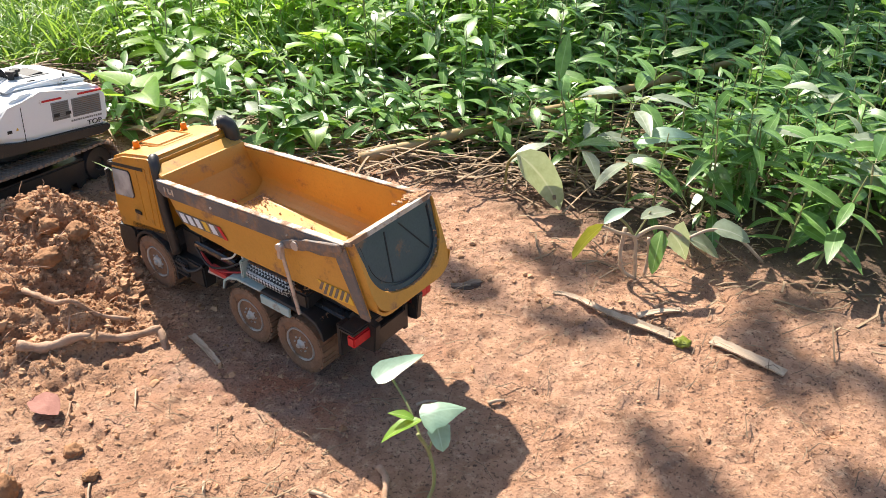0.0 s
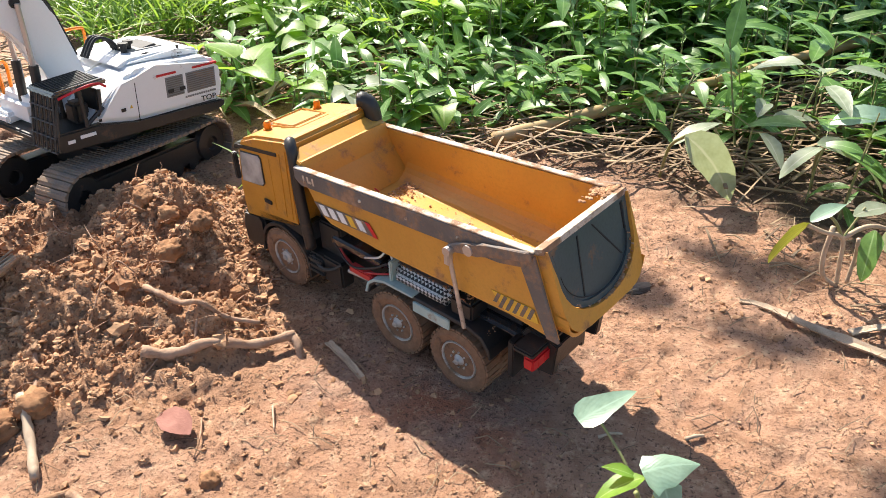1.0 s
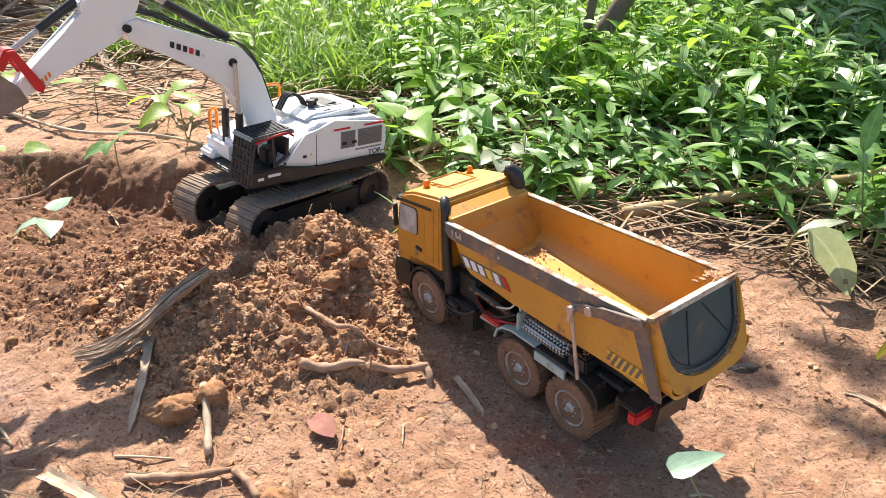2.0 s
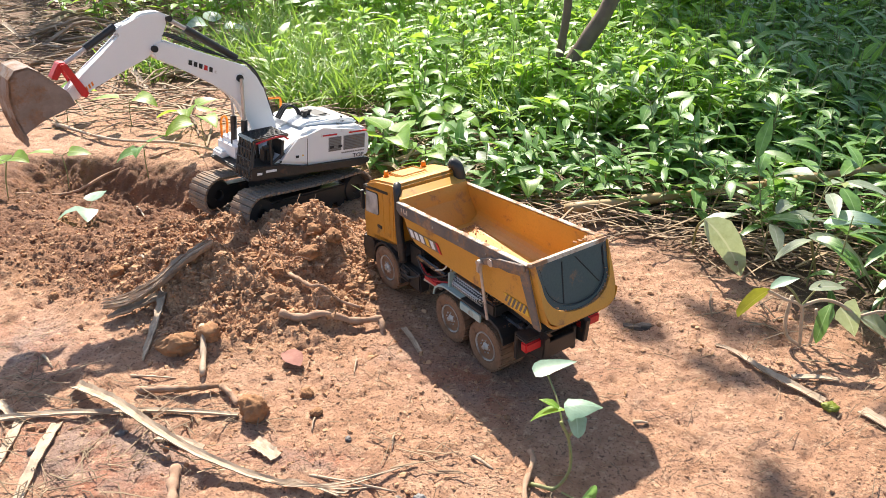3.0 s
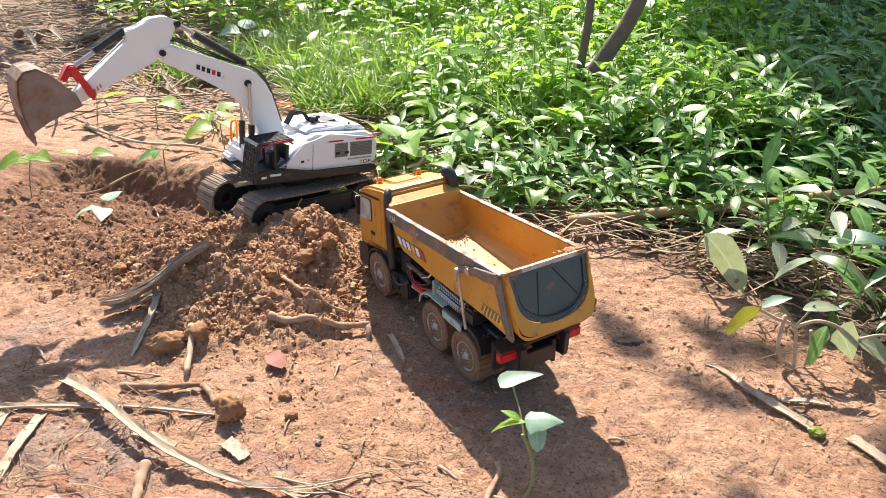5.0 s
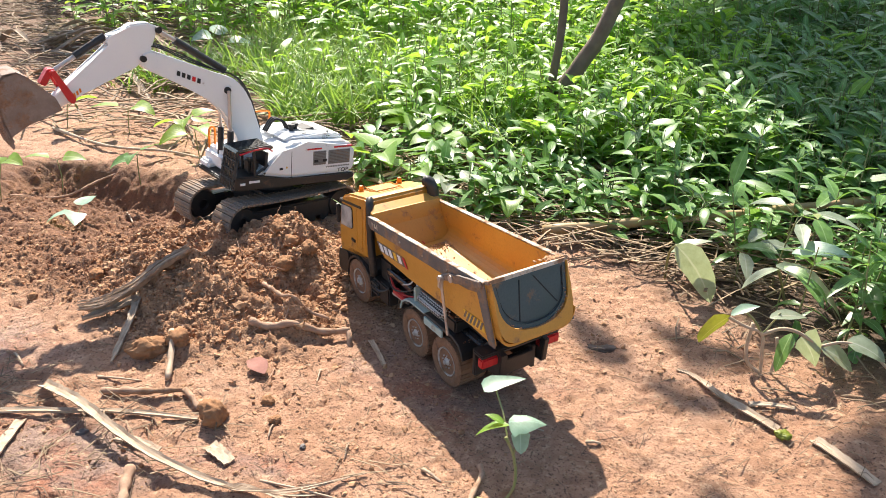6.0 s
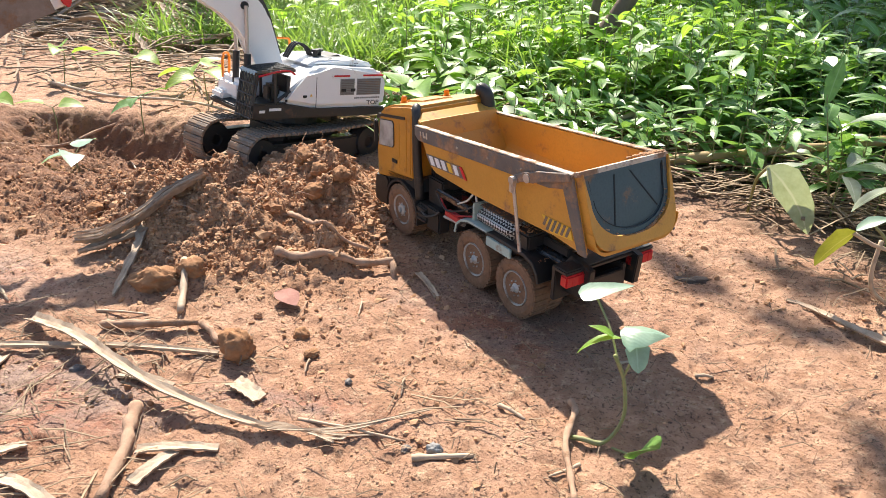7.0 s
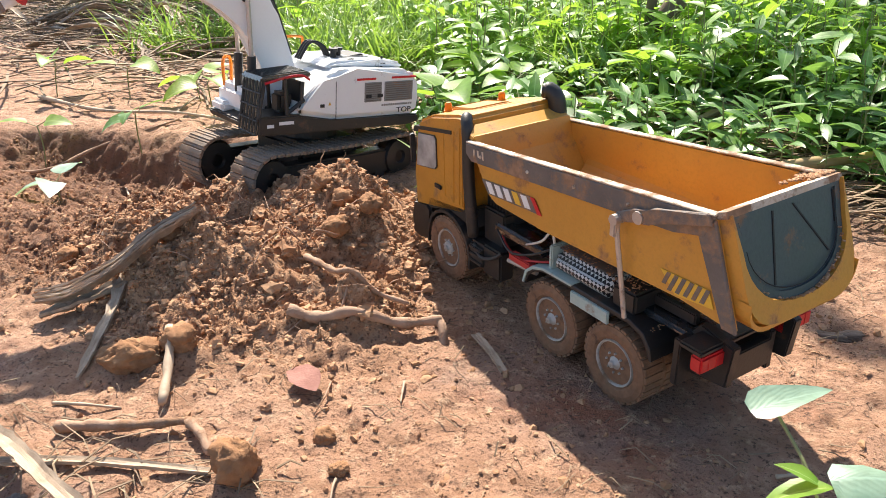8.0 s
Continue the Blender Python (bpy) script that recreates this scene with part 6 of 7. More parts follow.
def build_ground_things():
    g = on_ground
    root = twig("thick_root", above([(-0.432, 0.655, 0.016), (-0.405, 0.660, 0.017), (-0.372, 0.670, 0.014), (-0.335, 0.684, 0.013), (-0.300, 0.699, 0.014)]), 0.0056, 0.0042, "root", "thick reddish-brown root lying across loose soil", "root")
    part("root_hook", tube(smooth_path([(-0.303, 0.698, 0.013), (-0.297, 0.692, 0.011), (-0.293, 0.684, 0.004), (-0.291, 0.679, -0.006)]), [0.0042] * 19, 8, None, 0.3), "root", root, smooth=True)
    r2 = twig("forked_root", above([(-0.462, 0.738, 0.034), (-0.436, 0.720, 0.042), (-0.410, 0.706, 0.043), (-0.386, 0.698, 0.043), (-0.366, 0.702, 0.030), (-0.336, 0.707, 0.020)]), 0.0034, 0.0022, "root", "bent pale root on the heap", "root")
    part("side_root", tube(smooth_path([(-0.390, 0.699, 0.042), (-0.390, 0.688, 0.032), (-0.390, 0.678, 0.022), (-0.392, 0.668, 0.010)]), 0.0016, 6, None, 0.2), "root", r2, smooth=True)
    part("side_root", tube(smooth_path([(-0.462, 0.735, 0.034), (-0.480, 0.730, 0.040), (-0.494, 0.738, 0.044)]), 0.0016, 6, None, 0.2), "root", r2, smooth=True)
    twig("root_twig", [(-0.590, 0.686, 0.046), (-0.578, 0.704, 0.052), (-0.550, 0.716, 0.050), (-0.530, 0.712, 0.046)], 0.0022, 0.0012, "root", "thin root sticking out of the soil", "root", "thin roots")
    twig("root_twig", [(-0.580, 0.708, 0.052), (-0.555, 0.683, 0.036), (-0.522, 0.630, 0.022), (-0.508, 0.600, 0.020)], 0.0026, 0.0020, "root", "thin root sticking out of the soil", "root", "thin roots")
    for p in ([(-0.46, 0.745, 0.05), (-0.447, 0.740, 0.066), (-0.428, 0.748, 0.06)], [(-0.40, 0.655, 0.018), (-0.393, 0.640, 0.010), (-0.392, 0.622, 0.002)], [(-0.66, 0.80, 0.05), (-0.648, 0.775, 0.058), (-0.655, 0.755, 0.03)],
              [(-0.50, 0.80, 0.085), (-0.490, 0.795, 0.10), (-0.475, 0.80, 0.088)], [(-0.43, 0.86, 0.05), (-0.42, 0.85, 0.068), (-0.405, 0.853, 0.05)], [(-0.36, 0.60, 0.0), (-0.352, 0.578, 0.004), (-0.350, 0.555, 0.001)], [(-0.50, 0.755, 0.05), (-0.485, 0.745, 0.062), (-0.470, 0.742, 0.05)]):
        twig("root_fibre", p, 0.0010, 0.0006, "root", "fine root fibre in the heap", "root", "root fibres", 5)
    w = twig("broken_stalk", g([(-0.512, 0.592, 0.010), (-0.490, 0.558, 0.007), (-0.469, 0.524, 0.006)]), 0.0046, 0.0036, "pale_wood", "whitish broken stalk beside a clod", "stalk")
    bark_line = [(-0.684, 0.600, 0.020), (-0.655, 0.618, 0.024), (-0.625, 0.650, 0.040), (-0.600, 0.686, 0.064), (-0.574, 0.722, 0.080)]
    bark = ribbon("bark_strip", bark_line, 0.016, 0.022, "dark_bark", "long curved strip of dry bark leaning on the heap", "bark", thick=0.002, curl=0.45, rag=0.22, steps=7)
    for k in range(7):
        o = 0.0036 * (k - 3)
        pts = [(x + o * 0.75 + random.gauss(0, 0.0012), y - o * 0.65 + random.gauss(0, 0.0012), z + 0.004 + 0.10 * abs(o) + random.uniform(-0.001, 0.002)) for x, y, z in bark_line[k % 2:len(bark_line) - (k % 3 == 0)]]
        ribbon("fibre", pts, 0.0052, 0.0030, "pale_wood" if k in (1, 4) else "dark_bark", "", thick=0.0012, curl=0.3, parent=bark, rag=0.25)
    ribbon("bark_strip", [(-0.672, 0.592, 0.012), (-0.640, 0.624, 0.020), (-0.600, 0.668, 0.032)], 0.020, 0.011, "dark_bark", "dark bark strip under another one", "bark", thick=0.003, curl=0.3, rag=0.25)
    ribbon("bark_splinter", [(-0.628, 0.668, 0.036), (-0.604, 0.618, 0.020), (-0.580, 0.562, 0.008), (-0.567, 0.532, 0.003)], 0.012, 0.006, "pale_wood", "pale splinter of bark on the soil", "bark", thick=0.003, rag=0.2)
    lump("clay_lump", -0.533, 0.562, 0.0165, "long lump of clay on packed ground", stretch=(1.55, 0.95, 0.85), turn=0.45)
    lump("clay_lump", -0.500, 0.588, 0.0130, "round lump of clay beside a stalk")
    lump("clay_ball", -0.366, 0.480, 0.0150, "dark round ball of dried mud on damp clay", stretch=(1.0, 1.0, 0.95), sink=0.1)
    for x, y, s in ((-0.556, 0.802, 0.0088), (-0.745, 0.70, 0.0095), (-0.445, 0.775, 0.0109), (-0.805, 0.628, 0.0068), (-0.425, 0.815, 0.0116), (-0.505, 0.855, 0.0122), (-0.47, 0.835, 0.0109), (-0.33, 0.535, 0.0068), (-0.302, 0.508, 0.0054), (-0.62, 0.79, 0.0082),
                    (-0.60, 0.705, 0.0088), (-0.53, 0.75, 0.0082), (-0.66, 0.755, 0.0082), (-0.40, 0.735, 0.0075), (-0.375, 0.755, 0.0068), (-0.335, 0.70, 0.0054), (-0.69, 0.66, 0.0061)):
        lump("clay_lump", x, y, s, "crumbly lump of dug clay on the heap", turn=x * 40)
    # palm strip and slats on the near ground
    strip = ribbon("palm_strip", g([(-0.608, 0.459, 0.006), (-0.560, 0.446, 0.014), (-0.515, 0.432, 0.020), (-0.460, 0.413, 0.022), (-0.394, 0.396, 0.016), (-0.323, 0.388, 0.010), (-0.276, 0.390, 0.006)]), 0.0155, 0.007, "pale_wood", "long pale dry palm strip, split at its end", "palm strip", thick=0.002, curl=0.3)
    for k, (x, y) in enumerate(((-0.157, 0.459), (-0.175, 0.446), (-0.190, 0.420), (-0.21, 0.408), (-0.235, 0.396))):
        pts = g([(-0.300 + 0.004 * k, 0.388 + 0.001 * k, 0.006), (-0.265, 0.390 + 0.002 * k, 0.006), (-0.217, 0.412 - 0.005 * k, 0.005), (x, y, 0.003)])
        ribbon("fibre", pts, 0.004, 0.0016, "pale_wood", "", thick=0.0008, parent=strip)
    ribbon("stalk", g([(-0.660, 0.380, 0.004), (-0.600, 0.408, 0.006), (-0.542, 0.430, 0.006), (-0.473, 0.454, 0.006), (-0.385, 0.473, 0.004)]), 0.0090, 0.0055, "pale_wood", "pale dry stalk lying on the clay", "stalk", thick=0.003)
    for a, b, w0, label in (((-0.584, 0.402), (-0.525, 0.285), 0.013, "flat pale slat of dry palm"), ((-0.628, 0.392), (-0.585, 0.310), 0.012, "flat pale slat of dry palm"), ((-0.680, 0.408), (-0.640, 0.392), 0.010, "short pale slat of dry palm"),
                            ((0.293, 0.696), (0.352, 0.642), 0.015, "pale split slat near the weeds"), ((-0.27, 0.702), (-0.228, 0.655), 0.0075, "thin grey slat on the clay"), ((-0.457, 0.419), (-0.392, 0.413), 0.012, "torn pale husk on damp clay"),
                            ((-0.345, 0.440), (-0.306, 0.424), 0.018, "pale flat chip of bark"), ((0.222, 0.737), (0.275, 0.752), 0.008, "thin dry strip on the clay"),
                            ((-0.362, 0.332), (-0.302, 0.358), 0.010, "torn pale husk on damp clay"), ((-0.339, 0.300), (-0.332, 0.342), 0.012, "torn pale husk on damp clay"), ((-0.470, 0.280), (-0.455, 0.310), 0.010, "pale broken slat on the clay"), ((-0.445, 0.272), (-0.380, 0.264), 0.012, "pale broken slat on the clay")):
        m = ((a[0] + b[0]) / 2, (a[1] + b[1]) / 2)
        ribbon("slat", g([(*a, 0.004), (*m, 0.006), (*b, 0.003)]), w0, w0 * 0.8, "pale_wood", label, "slat", "dry slats", 0.0018, 0.12)
    ribbon("brown_strip", g([(0.133, 0.785, 0.003), (0.156, 0.779, 0.005), (0.193, 0.736, 0.006), (0.254, 0.698, 0.003)]), 0.005, 0.013, "pale_wood", "thin brown strip on the clay", "dry strip")
    twig("dark_stick", g([(-0.530, 0.476, 0.006), (-0.495, 0.484, 0.008), (-0.462, 0.492, 0.008), (-0.433, 0.514, 0.006)]), 0.0048, 0.0034, "root", "dark rotting stick on the clay", "stick", "sticks")
    twig("dark_stick", g([(-0.433, 0.512, 0.006), (-0.412, 0.500, 0.008), (-0.396, 0.488, 0.004)]), 0.0042, 0.0028, "root", "short knotted stick on the clay", "stick", "sticks")
    twig("dark_stick", g([(-0.398, 0.376, 0.008), (-0.385, 0.352, 0.010), (-0.369, 0.328, 0.008), (-0.348, 0.276, 0.006)]), 0.0060, 0.0045, "root", "knotted brown stick on the clay", "stick", "sticks")
    twig("pale_twig", g([(-0.049, 0.516, 0.004), (-0.042, 0.499, 0.006), (-0.041, 0.458, 0.006), (-0.030, 0.424, 0.006), (-0.020, 0.395, 0.005)]), 0.0032, 0.0024, "root", "pale crooked twig on the clay", "twig", "twigs")
    for a, b, r in (((-0.025, 0.440), (-0.045, 0.418), 0.0016), ((-0.150, 0.398), (-0.105, 0.422), 0.0030), ((-0.107, 0.490), (-0.080, 0.478), 0.0022), ((-0.26, 0.412), (-0.165, 0.420), 0.0016), ((-0.30, 0.50), (-0.292, 0.478), 0.0012),
                    ((0.05, 0.60), (0.066, 0.606), 0.0020), ((-0.02, 0.60), (0.0, 0.605), 0.0016), ((-0.70, 0.50), (-0.672, 0.486), 0.0022), ((-0.56, 0.50), (-0.50, 0.512), 0.0016), ((-0.30, 0.615), (-0.292, 0.590), 0.0012), ((-0.20, 0.50), (-0.192, 0.474), 0.0012), ((-0.73, 0.74), (-0.69, 0.71), 0.003), ((-1.02, 1.06), (-0.93, 0.98), 0.0022)):
        m = ((a[0] + b[0]) / 2, (a[1] + b[1]) / 2)
        twig("small_twig", g([(*a, 0.002), (*m, 0.004), (*b, 0.001)]), r, r * 0.6, "pale_wood", "small dry twig on the clay", "twig", "twigs", 6)
    ob = leaves("fallen_leaf", g([(-0.392, 0.598, 0.006)]), -0.6, 0.12, 0.040, 0.026, 0.25, 0.12, "oval", "red_leaf")
    tagged(ob, "curled dull red fallen leaf on the soil", "leaf")
    lump("snail_shell", -0.137, 0.415, 0.0055, "small grey snail shell on the clay", "shell", (1.1, 0.9, 0.8), 0.4, 0.1, "grey", "shells")
    for x, y, s in ((-0.50, 0.41, 0.0055), (-0.515, 0.335, 0.004), (-0.245, 0.475, 0.0035), (-0.16, 0.41, 0.004), (-0.575, 0.355, 0.005)):
        lump("pebble", x, y, s, "small grey pebble on the clay", "pebble", (1.2, 0.9, 0.6), x * 30, 0.2, "band", "pebbles")
    lump("moss_tuft", 0.26, 0.690, 0.007, "small yellow-green moss tuft on the clay", "moss", (1.1, 1.0, 0.6), 0.0, 0.2, "yellow_leaf")
    for x, y, a in ((0.022, 0.803, 0.1), (0.042, 0.811, 0.3)):
        lump("bark_bit", x, y, 0.009, "dark flake of bark in a hollow", "bark", (1.9, 0.7, 0.35), a, 0.2, "trunk", "bark flakes")
    # cane pole in the weeds
    cane = twig("cane_pole", [(-0.127, 1.102, 0.024), (0.039, 1.193, 0.030), (0.197, 1.270, 0.040), (0.378, 1.358, 0.055), (0.62, 1.47, 0.07)], 0.0088, 0.0075, "bamboo", "long yellow-brown cane lying in the weeds", "cane", "", 12, 0.04)
    for x, y, z in ((0.035, 1.191, 0.030), (0.20, 1.2715, 0.040), (0.38, 1.359, 0.055)):
        part("cane_node", tube([(x - 0.003, y - 0.0015, z), (x + 0.003, y + 0.0015, z)], 0.0096, 12), "bamboo", cane)
    twig("fallen_branch", g([(-0.80, 1.30, 0.01), (-0.62, 1.36, 0.02), (-0.45, 1.40, 0.025), (-0.28, 1.38, 0.02)]), 0.007, 0.004, "root", "dry branch among the litter", "branch", "fallen branches")
    twig("fallen_branch", g([(-1.45, 1.30, 0.006), (-1.20, 1.22, 0.012), (-1.02, 1.24, 0.012), (-0.80, 1.20, 0.006)]), 0.004, 0.002, "pale_wood", "long dry stalk across the clay", "branch", "fallen branches")
    twig("fallen_branch", g([(-1.25, 0.98, 0.006), (-1.16, 1.03, 0.012), (-1.13, 1.13, 0.012), (-1.02, 1.22, 0.008)]), 0.0035, 0.002, "root", "bent twig by the pit", "branch", "fallen branches")
    twig("fallen_branch", g([(-0.42, 0.98, 0.01), (-0.36, 0.97, 0.016), (-0.29, 0.965, 0.012), (-0.23, 0.985, 0.006)]), 0.008, 0.006, "root", "short thick stick behind the truck", "branch", "fallen branches")
    for k in range(70):
        x, y = random.uniform(-3.3, -1.0), random.uniform(1.7, 3.1)
        a = random.gauss(0.2, 0.5)
        l = random.uniform(0.15, 0.45)
        ribbon("palm_husk", g([(x, y, 0.01), (x + math.cos(a) * l / 2, y + math.sin(a) * l / 2, random.uniform(0.02, 0.07)), (x + math.cos(a) * l, y + math.sin(a) * l, 0.012)]), random.uniform(0.02, 0.055), 0.012, random.choice(["pale_wood", "dark_bark", "dark_bark"]), "dry palm husk among the litter", "palm husk", "palm husks", 0.002, 0.3, steps=4)
    for k in range(22):
        x, y = random.uniform(-0.55, 0.15), random.uniform(1.16, 1.55)
        a = random.gauss(0.2, 0.6)
        l = random.uniform(0.06, 0.2)
        ribbon("palm_husk", g([(x, y, 0.012), (x + math.cos(a) * l / 2, y + math.sin(a) * l / 2, random.uniform(0.02, 0.05)), (x + math.cos(a) * l, y + math.sin(a) * l, 0.012)]), random.uniform(0.008, 0.022), 0.006, "pale_wood", "dry palm husk under the weeds", "palm husk", "palm husks", 0.0015, 0.3, steps=4)


def one_leaf(parent, base, azimuth, pitch, length, width, droop, fold, shape, material, label="", twist=0.0):
    ob = leaves("leaf", [base], azimuth, pitch, length, width, droop, fold, shape, material, parent, twist)
    if label:
        ob["label"] = label


def toward(parent, base, tip, width, shape, material, droop=0.7, fold=0.3, twist=0.0):
    """A leaf from its base to its tip."""
    b, t = Vector(base), Vector(tip)
    d = t - b
    flat = math.hypot(d.x, d.y)
    one_leaf(parent, base, math.atan2(d.y, d.x), math.atan2(d.z, flat) + droop / 2, d.length * 1.04, width, droop, fold, shape, material, "", twist)


def seedling(x, y, height, size, count, material, shape, label, group, spread=1.0, angle=0.0):
    z = float(ground_z(x, y))
    e = group_at("seedling", Matrix.Translation((x, y, z)))
    tagged(e, label, "plant", group)
    top = Vector((random.uniform(-0.2, 0.2) * height, random.uniform(-0.2, 0.2) * height, height))
    part("stem", tube(smooth_path([(0, 0, -0.004), (top.x * 0.2, top.y * 0.6, height * 0.5), tuple(top)], 4), 0.0012, 6), "stem", e, smooth=True)
    for k in range(count):
        a = angle + k * 2.4 + random.uniform(-0.3, 0.3)
        h = top * (1 - 0.22 * (k // 2) / max(1, count // 2))
        p = Vector((math.cos(a), math.sin(a), 0.5)) * size * 0.35 * spread
        part("leaf_stalk", tube([tuple(h), tuple(h + p)], 0.0007, 5), "stem", e)
        one_leaf(e, tuple(h + p), a, random.uniform(0.0, 0.5), size * random.uniform(0.85, 1.15), size * (0.80 if shape == "heart" else 0.34), random.uniform(0.3, 1.0), random.uniform(0.1, 0.4), shape, material, "", random.uniform(-0.4, 0.4))


def build_seedlings():
    # young plant in front of the truck
    e = tagged(group_at("young_plant"), "young plant with pale mint leaves growing from bare clay", "plant")
    part("stem", tube(smooth_path([(-0.046, 0.474, 0.000), (-0.030, 0.466, 0.008), (-0.012, 0.468, 0.008), (0.0, 0.476, 0.030), (-0.003, 0.479, 0.062), (-0.012, 0.478, 0.085)]), [0.0022] * 10 + [0.0016] * 16, 8), "stem", e, smooth=True)
    part("leaf_stalk", tube(smooth_path([(-0.010, 0.478, 0.083), (-0.020, 0.495, 0.098), (-0.034, 0.515, 0.110)]), 0.0010, 6), "stem", e)
    part("leaf_stalk", tube(smooth_path([(-0.004, 0.479, 0.065), (0.001, 0.480, 0.086), (-0.004, 0.480, 0.104)]), 0.0010, 6), "stem", e)
    toward(e, (-0.047, 0.511, 0.111), (-0.010, 0.533, 0.119), 0.022, "heart", "mint_leaf", 0.3, 0.25, 0.15)
    toward(e, (-0.010, 0.478, 0.104), (0.025, 0.485, 0.108), 0.027, "heart", "mint_leaf", 0.7, -0.4, 0.25)
    toward(e, (0.002, 0.476, 0.101), (0.008, 0.462, 0.084), 0.018, "oval", "mint_leaf", 0.4, 0.3, 0.2)
    toward(e, (-0.008, 0.477, 0.101), (-0.040, 0.466, 0.090), 0.020, "lance", "bright", 0.8, 0.3, 0.3)
    toward(e, (-0.014, 0.478, 0.100), (-0.034, 0.480, 0.106), 0.010, "lance", "bright", 0.6, 0.3)
    toward(e, (0.014, 0.452, 0.012), (0.030, 0.430, 0.046), 0.030, "oval", "weed", 0.6, 0.3, 0.3)
    toward(e, (0.014, 0.452, 0.012), (0.028, 0.446, 0.030), 0.020, "oval", "weed", 0.5, 0.3, -0.3)
    part("leaf_stalk", tube(smooth_path([(-0.005, 0.466, 0.006), (0.008, 0.458, 0.010), (0.015, 0.452, 0.014)]), 0.0010, 6), "stem", e)
    # creeper at the edge of the weeds
    e = tagged(group_at("creeper"), "pale-stemmed creeper with yellowing leaves at the weeds' edge", "plant")
    for pts, r in (([(0.236, 0.818, -0.003), (0.232, 0.816, 0.03), (0.227, 0.815, 0.060), (0.205, 0.806, 0.072), (0.184, 0.798, 0.085)], 0.0022), ([(0.227, 0.815, 0.060), (0.215, 0.810, 0.080), (0.200, 0.803, 0.096)], 0.0016), ([(0.227, 0.815, 0.060), (0.250, 0.824, 0.068), (0.274, 0.833, 0.060), (0.305, 0.846, 0.035), (0.330, 0.856, 0.012)], 0.0024),
                    ([(0.236, 0.818, 0.000), (0.218, 0.811, 0.016), (0.212, 0.810, 0.040), (0.214, 0.812, 0.075)], 0.0024), ([(0.248, 0.823, 0.0), (0.250, 0.826, 0.03), (0.246, 0.822, 0.055)], 0.0020), ([(0.227, 0.815, 0.060), (0.236, 0.820, 0.075), (0.244, 0.824, 0.090)], 0.0012), ([(0.30, 0.846, 0.04), (0.33, 0.85, 0.05), (0.37, 0.86, 0.03), (0.40, 0.85, 0.004)], 0.0020)):
        part("stem", tube(smooth_path(pts), r, 7, None, 0.1), "pale_wood" if r > 0.0017 else "stem", e, smooth=True)
    toward(e, (0.186, 0.799, 0.086), (0.153, 0.790, 0.048), 0.031, "oval", "yellow_leaf", 0.5, 0.25, 1.1)
    toward(e, (0.186, 0.799, 0.088), (0.216, 0.806, 0.104), 0.016, "lance", "mint_leaf", 0.4, 0.3, 0.3)
    toward(e, (0.232, 0.817, 0.084), (0.275, 0.834, 0.086), 0.020, "lance", "grey_leaf", 0.6, 0.2, 0.2)
    toward(e, (0.262, 0.83, 0.06), (0.25, 0.80, 0.020), 0.022, "oval", "weed", 0.6, 0.2, 0.4)
    toward(e, (0.274, 0.833, 0.056), (0.300, 0.835, 0.018), 0.034, "heart", "grey_leaf", 0.5, 0.2, 1.1)
    toward(e, (0.300, 0.845, 0.040), (0.345, 0.850, 0.012), 0.034, "oval", "grey_leaf", 0.5, 0.2, 0.3)
    toward(e, (0.330, 0.853, 0.05), (0.375, 0.842, 0.040), 0.030, "oval", "grey_leaf", 0.7, 0.2, 0.3)
    # broad-leaved plants
    e = tagged(group_at("broadleaf_plant"), "plant with large grey-green drooping leaves beside the clay", "plant")
    part("stem", tube(smooth_path([(0.090, 1.045, 0.0), (0.092, 1.02, 0.055), (0.102, 0.986, 0.087)]), 0.002, 7), "stem", e, smooth=True)
    toward(e, (0.101, 0.985, 0.087), (0.166, 0.978, 0.010), 0.042, "oval", "grey_leaf", 0.6, 0.15, 1.15)
    toward(e, (0.094, 1.015, 0.060), (0.150, 1.030, 0.085), 0.026, "lance", "grey_leaf", 0.6, 0.2)
    e = tagged(group_at("broadleaf_plant"), "plant with long grey-green leaves at the weeds' edge", "plant")
    part("stem", tube(smooth_path([(0.27, 1.02, 0.0), (0.255, 0.99, 0.05), (0.244, 0.959, 0.085)]), 0.002, 7), "stem", e, smooth=True)
    toward(e, (0.240, 0.960, 0.090), (0.350, 0.995, 0.010), 0.046, "lance", "grey_leaf", 0.8, 0.2, 0.3)
    toward(e, (0.244, 0.962, 0.085), (0.20, 0.94, 0.06), 0.030, "oval", "grey_leaf", 0.7, 0.2, 0.3)
    toward(e, (0.26, 0.99, 0.10), (0.33, 0.97, 0.12), 0.034, "lance", "mint_leaf", 0.8, 0.2, 0.3)
    for k in range(26):
        x = random.uniform(-0.05, 0.75)
        y = float(weed_edge(np.array(x))) + random.uniform(-0.02, 0.3)
        seedling(x, y, random.uniform(0.05, 0.14), random.uniform(0.05, 0.085), 4, random.choice(["grey_leaf", "weed", "weed"]), "lance", "broad grey-green weed at the edge of the thicket", "edge weeds")
    # plant behind the cab
    e = tagged(group_at("narrow_leaf_plant"), "small plant with narrow pale leaves behind the heap", "plant")
    part("stem", tube(smooth_path([(-0.385, 0.936, -0.002), (-0.388, 0.935, 0.03), (-0.398, 0.933, 0.058)]), 0.0014, 6), "stem", e, smooth=True)
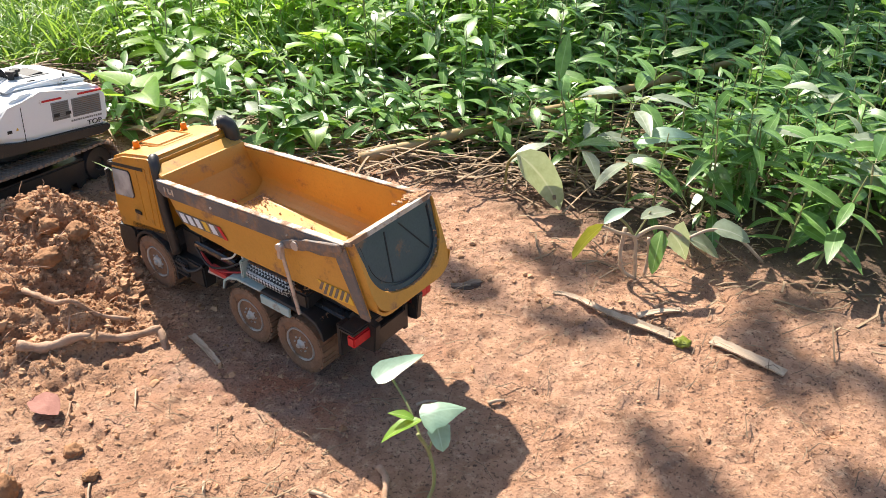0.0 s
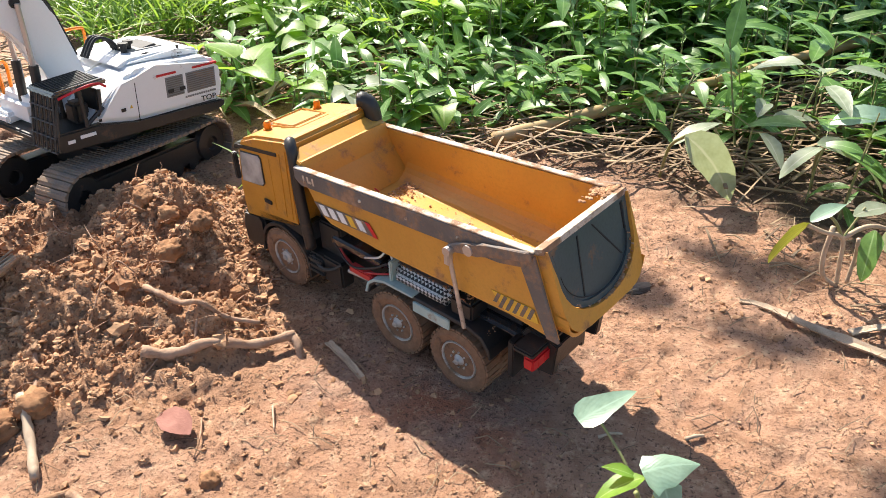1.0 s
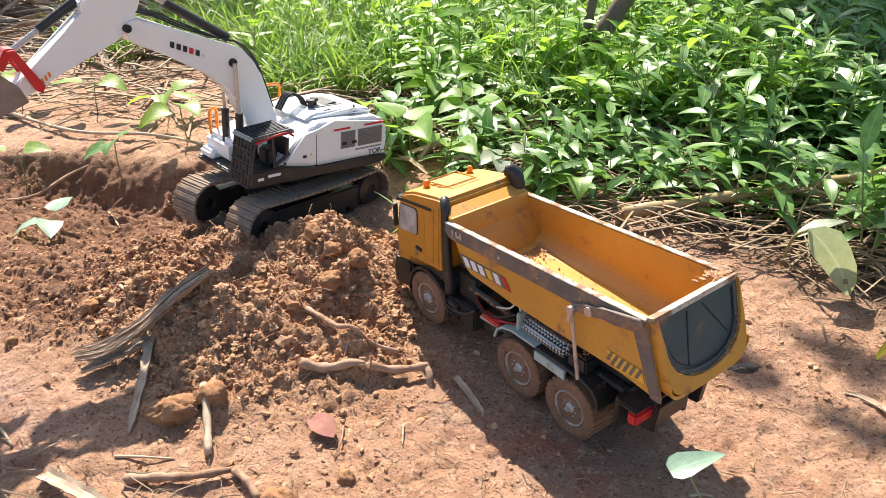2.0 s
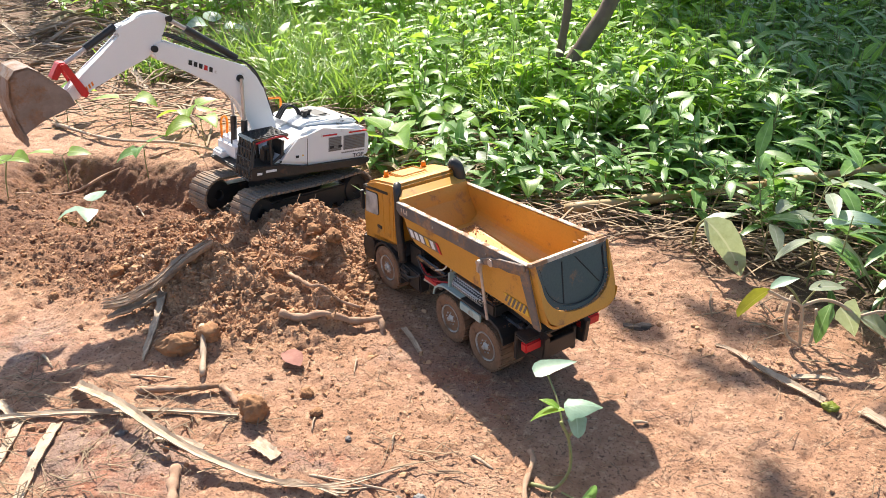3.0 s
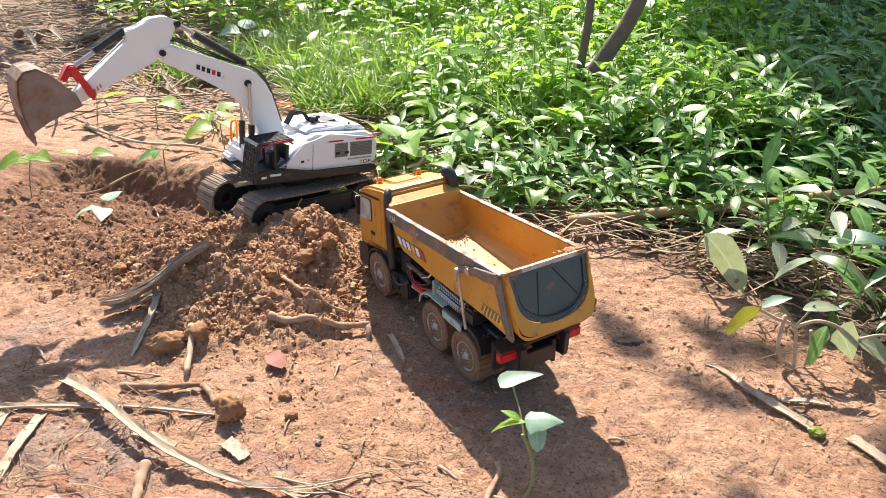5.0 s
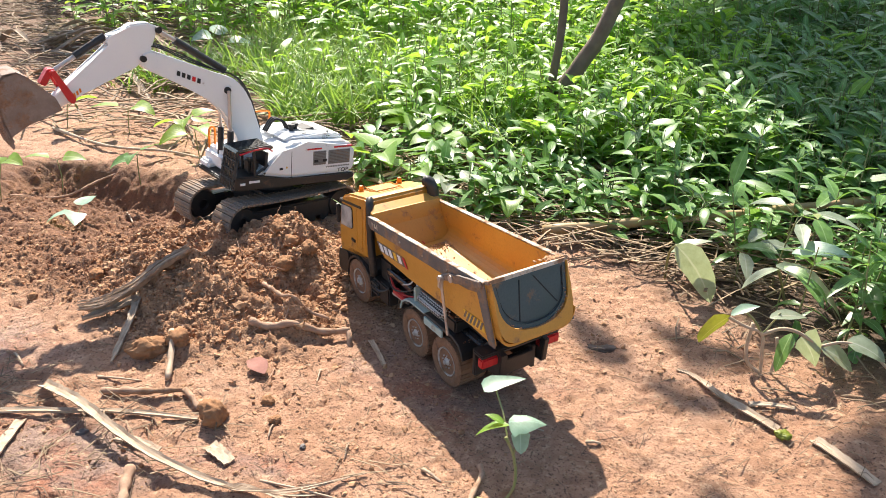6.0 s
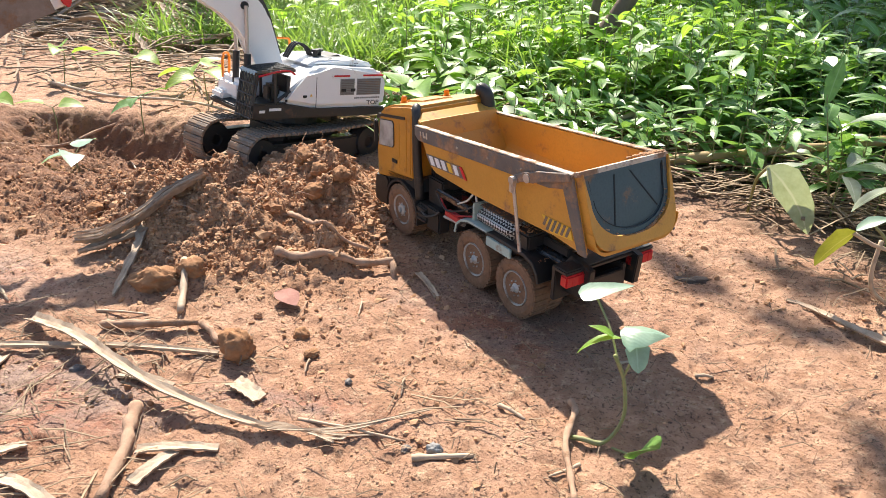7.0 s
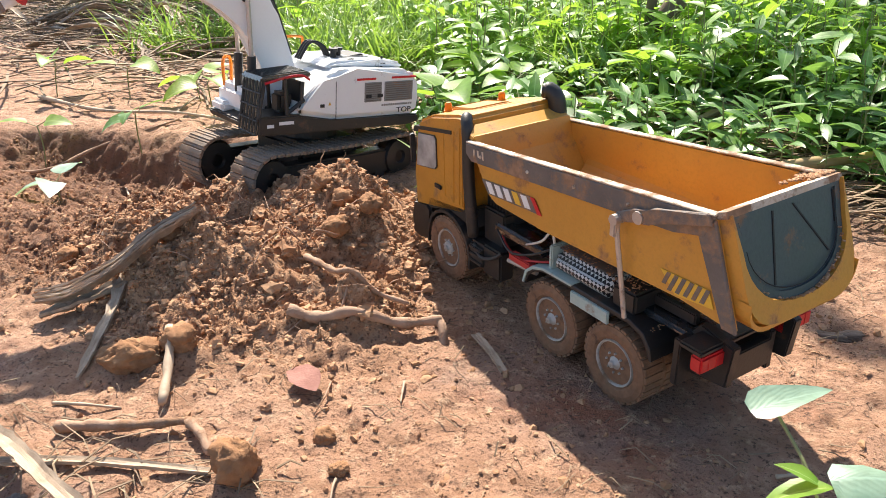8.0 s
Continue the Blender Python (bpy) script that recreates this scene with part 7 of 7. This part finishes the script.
    for tip, w, m in (((-0.443, 0.928, 0.104), 0.018, "mint_leaf"), ((-0.404, 0.940, 0.112), 0.022, "weed"), ((-0.374, 0.930, 0.012), 0.022, "mint_leaf"), ((-0.365, 0.94, 0.066), 0.016, "mint_leaf"), ((-0.42, 0.915, 0.05), 0.012, "bright")):
        toward(e, (-0.398, 0.933, 0.058), tip, w, "lance", m, 0.5, 0.3, 0.5)
    for x, y, h, s, c, m in ((-1.433, 1.329, 0.07, 0.055, 3, "bright"), (-1.249, 1.345, 0.06, 0.06, 2, "bright"), (-1.211, 1.077, 0.07, 0.045, 2, "bright"), (-1.032, 1.126, 0.07, 0.045, 3, "weed"), (-1.08, 1.357, 0.05, 0.06, 3, "bright"), (-0.97, 1.256, 0.07, 0.06, 3, "bright"),
                             (-0.985, 0.905, 0.03, 0.05, 3, "mint_leaf"), (-1.21, 0.925, 0.08, 0.05, 3, "bright"), (-0.505, 1.242, 0.07, 0.075, 4, "bright"), (-1.496, 2.104, 0.08, 0.08, 3, "mint_leaf"), (-0.43, 1.18, 0.07, 0.06, 3, "bright"), (-0.334, 1.168, 0.06, 0.045, 4, "grey_leaf"),
                             (-0.313, 1.424, 0.08, 0.050, 4, "bright"), (-0.533, 1.49, 0.07, 0.07, 4, "bright"), (-0.417, 1.31, 0.06, 0.055, 4, "weed"), (-0.20, 1.16, 0.05, 0.05, 3, "bright"), (-0.62, 1.33, 0.06, 0.06, 3, "bright"), (-0.70, 1.24, 0.05, 0.06, 3, "bright"), (-0.25, 1.28, 0.06, 0.045, 4, "bright"), (-0.45, 1.42, 0.07, 0.060, 4, "bright")):
        seedling(x, y, h, s, c, m, "heart", "seedling with bright heart-shaped leaves among dry litter", "seedlings", angle=x * 7)


def build_tree():
    e = tagged(group_at("tree"), "slender dark-barked tree leaning out of the weeds", "tree")
    trunk = smooth_path([(-0.262, 1.735, -0.02), (-0.248, 1.738, 0.10), (-0.209, 1.752, 0.173), (-0.141, 1.779, 0.317), (0.02, 1.90, 0.85), (0.05, 2.3, 1.5), (-0.1, 3.0, 2.1), (-0.2, 3.9, 2.5)])
    n = len(trunk)
    part("trunk", tube(trunk, [0.022 - 0.010 * i / n for i in range(n)], 12, None, 0.10), "trunk", e, smooth=True)
    second = smooth_path([(-0.275, 1.728, -0.02), (-0.268, 1.731, 0.14), (-0.254, 1.736, 0.34), (-0.30, 1.9, 0.95), (-0.6, 2.3, 1.7), (-1.0, 2.7, 2.3)])
    n = len(second)
    part("limb", tube(second, [0.011 - 0.004 * i / n for i in range(n)], 10, None, 0.10), "trunk", e, smooth=True)
    b, a = [], []
    clumps = []
    for k in range(215):
        x, y, z = rng.uniform(-1.02, 0.9), rng.uniform(3.5, 5.45), rng.uniform(2.2, 2.5)
        if x > -1.0 + 0.22 * math.sin(4 * y):
            clumps.append((x, y, z))
    for k in range(11):
        b.append(np.stack([rng.normal(-0.74 + 0.18 * math.sin(k * 2.4), 0.18, 3), rng.normal(2.50 + 0.2 * math.cos(k * 1.7), 0.20, 3), rng.normal(2.3, 0.1, 3)], -1))
    # Unseen clumps apart from the tree, added to shade the litter at back left.
    for k in range(12):
        clumps.append((rng.normal(-3.4, 0.5), rng.normal(3.8, 0.6), rng.normal(2.1, 0.2)))
    for x, y, z in clumps:
        m = 26
        b.append(np.stack([rng.normal(x, 0.11, m), rng.normal(y, 0.11, m), rng.normal(z, 0.07, m)], -1))
    for x, y, z in clumps[:24]:
        part("limb", tube(smooth_path([(-0.15, 3.6, 2.35), ((x - 0.15) / 2, (y + 3.6) / 2, 2.30), (x, y, z)], 3), [0.008, 0.007, 0.006, 0.005, 0.004, 0.003, 0.002], 6), "trunk", e)
    b = np.concatenate(b)
    m = len(b)
    leaves("crown", b, rng.random(m) * 6.28, rng.normal(0.1, 0.5, m), 0.10 + 0.06 * rng.random(m), 0.05 + 0.02 * rng.random(m), 0.6, 0.2, "oval", "weed", e)


build_ground_things()
build_seedlings()
build_tree()
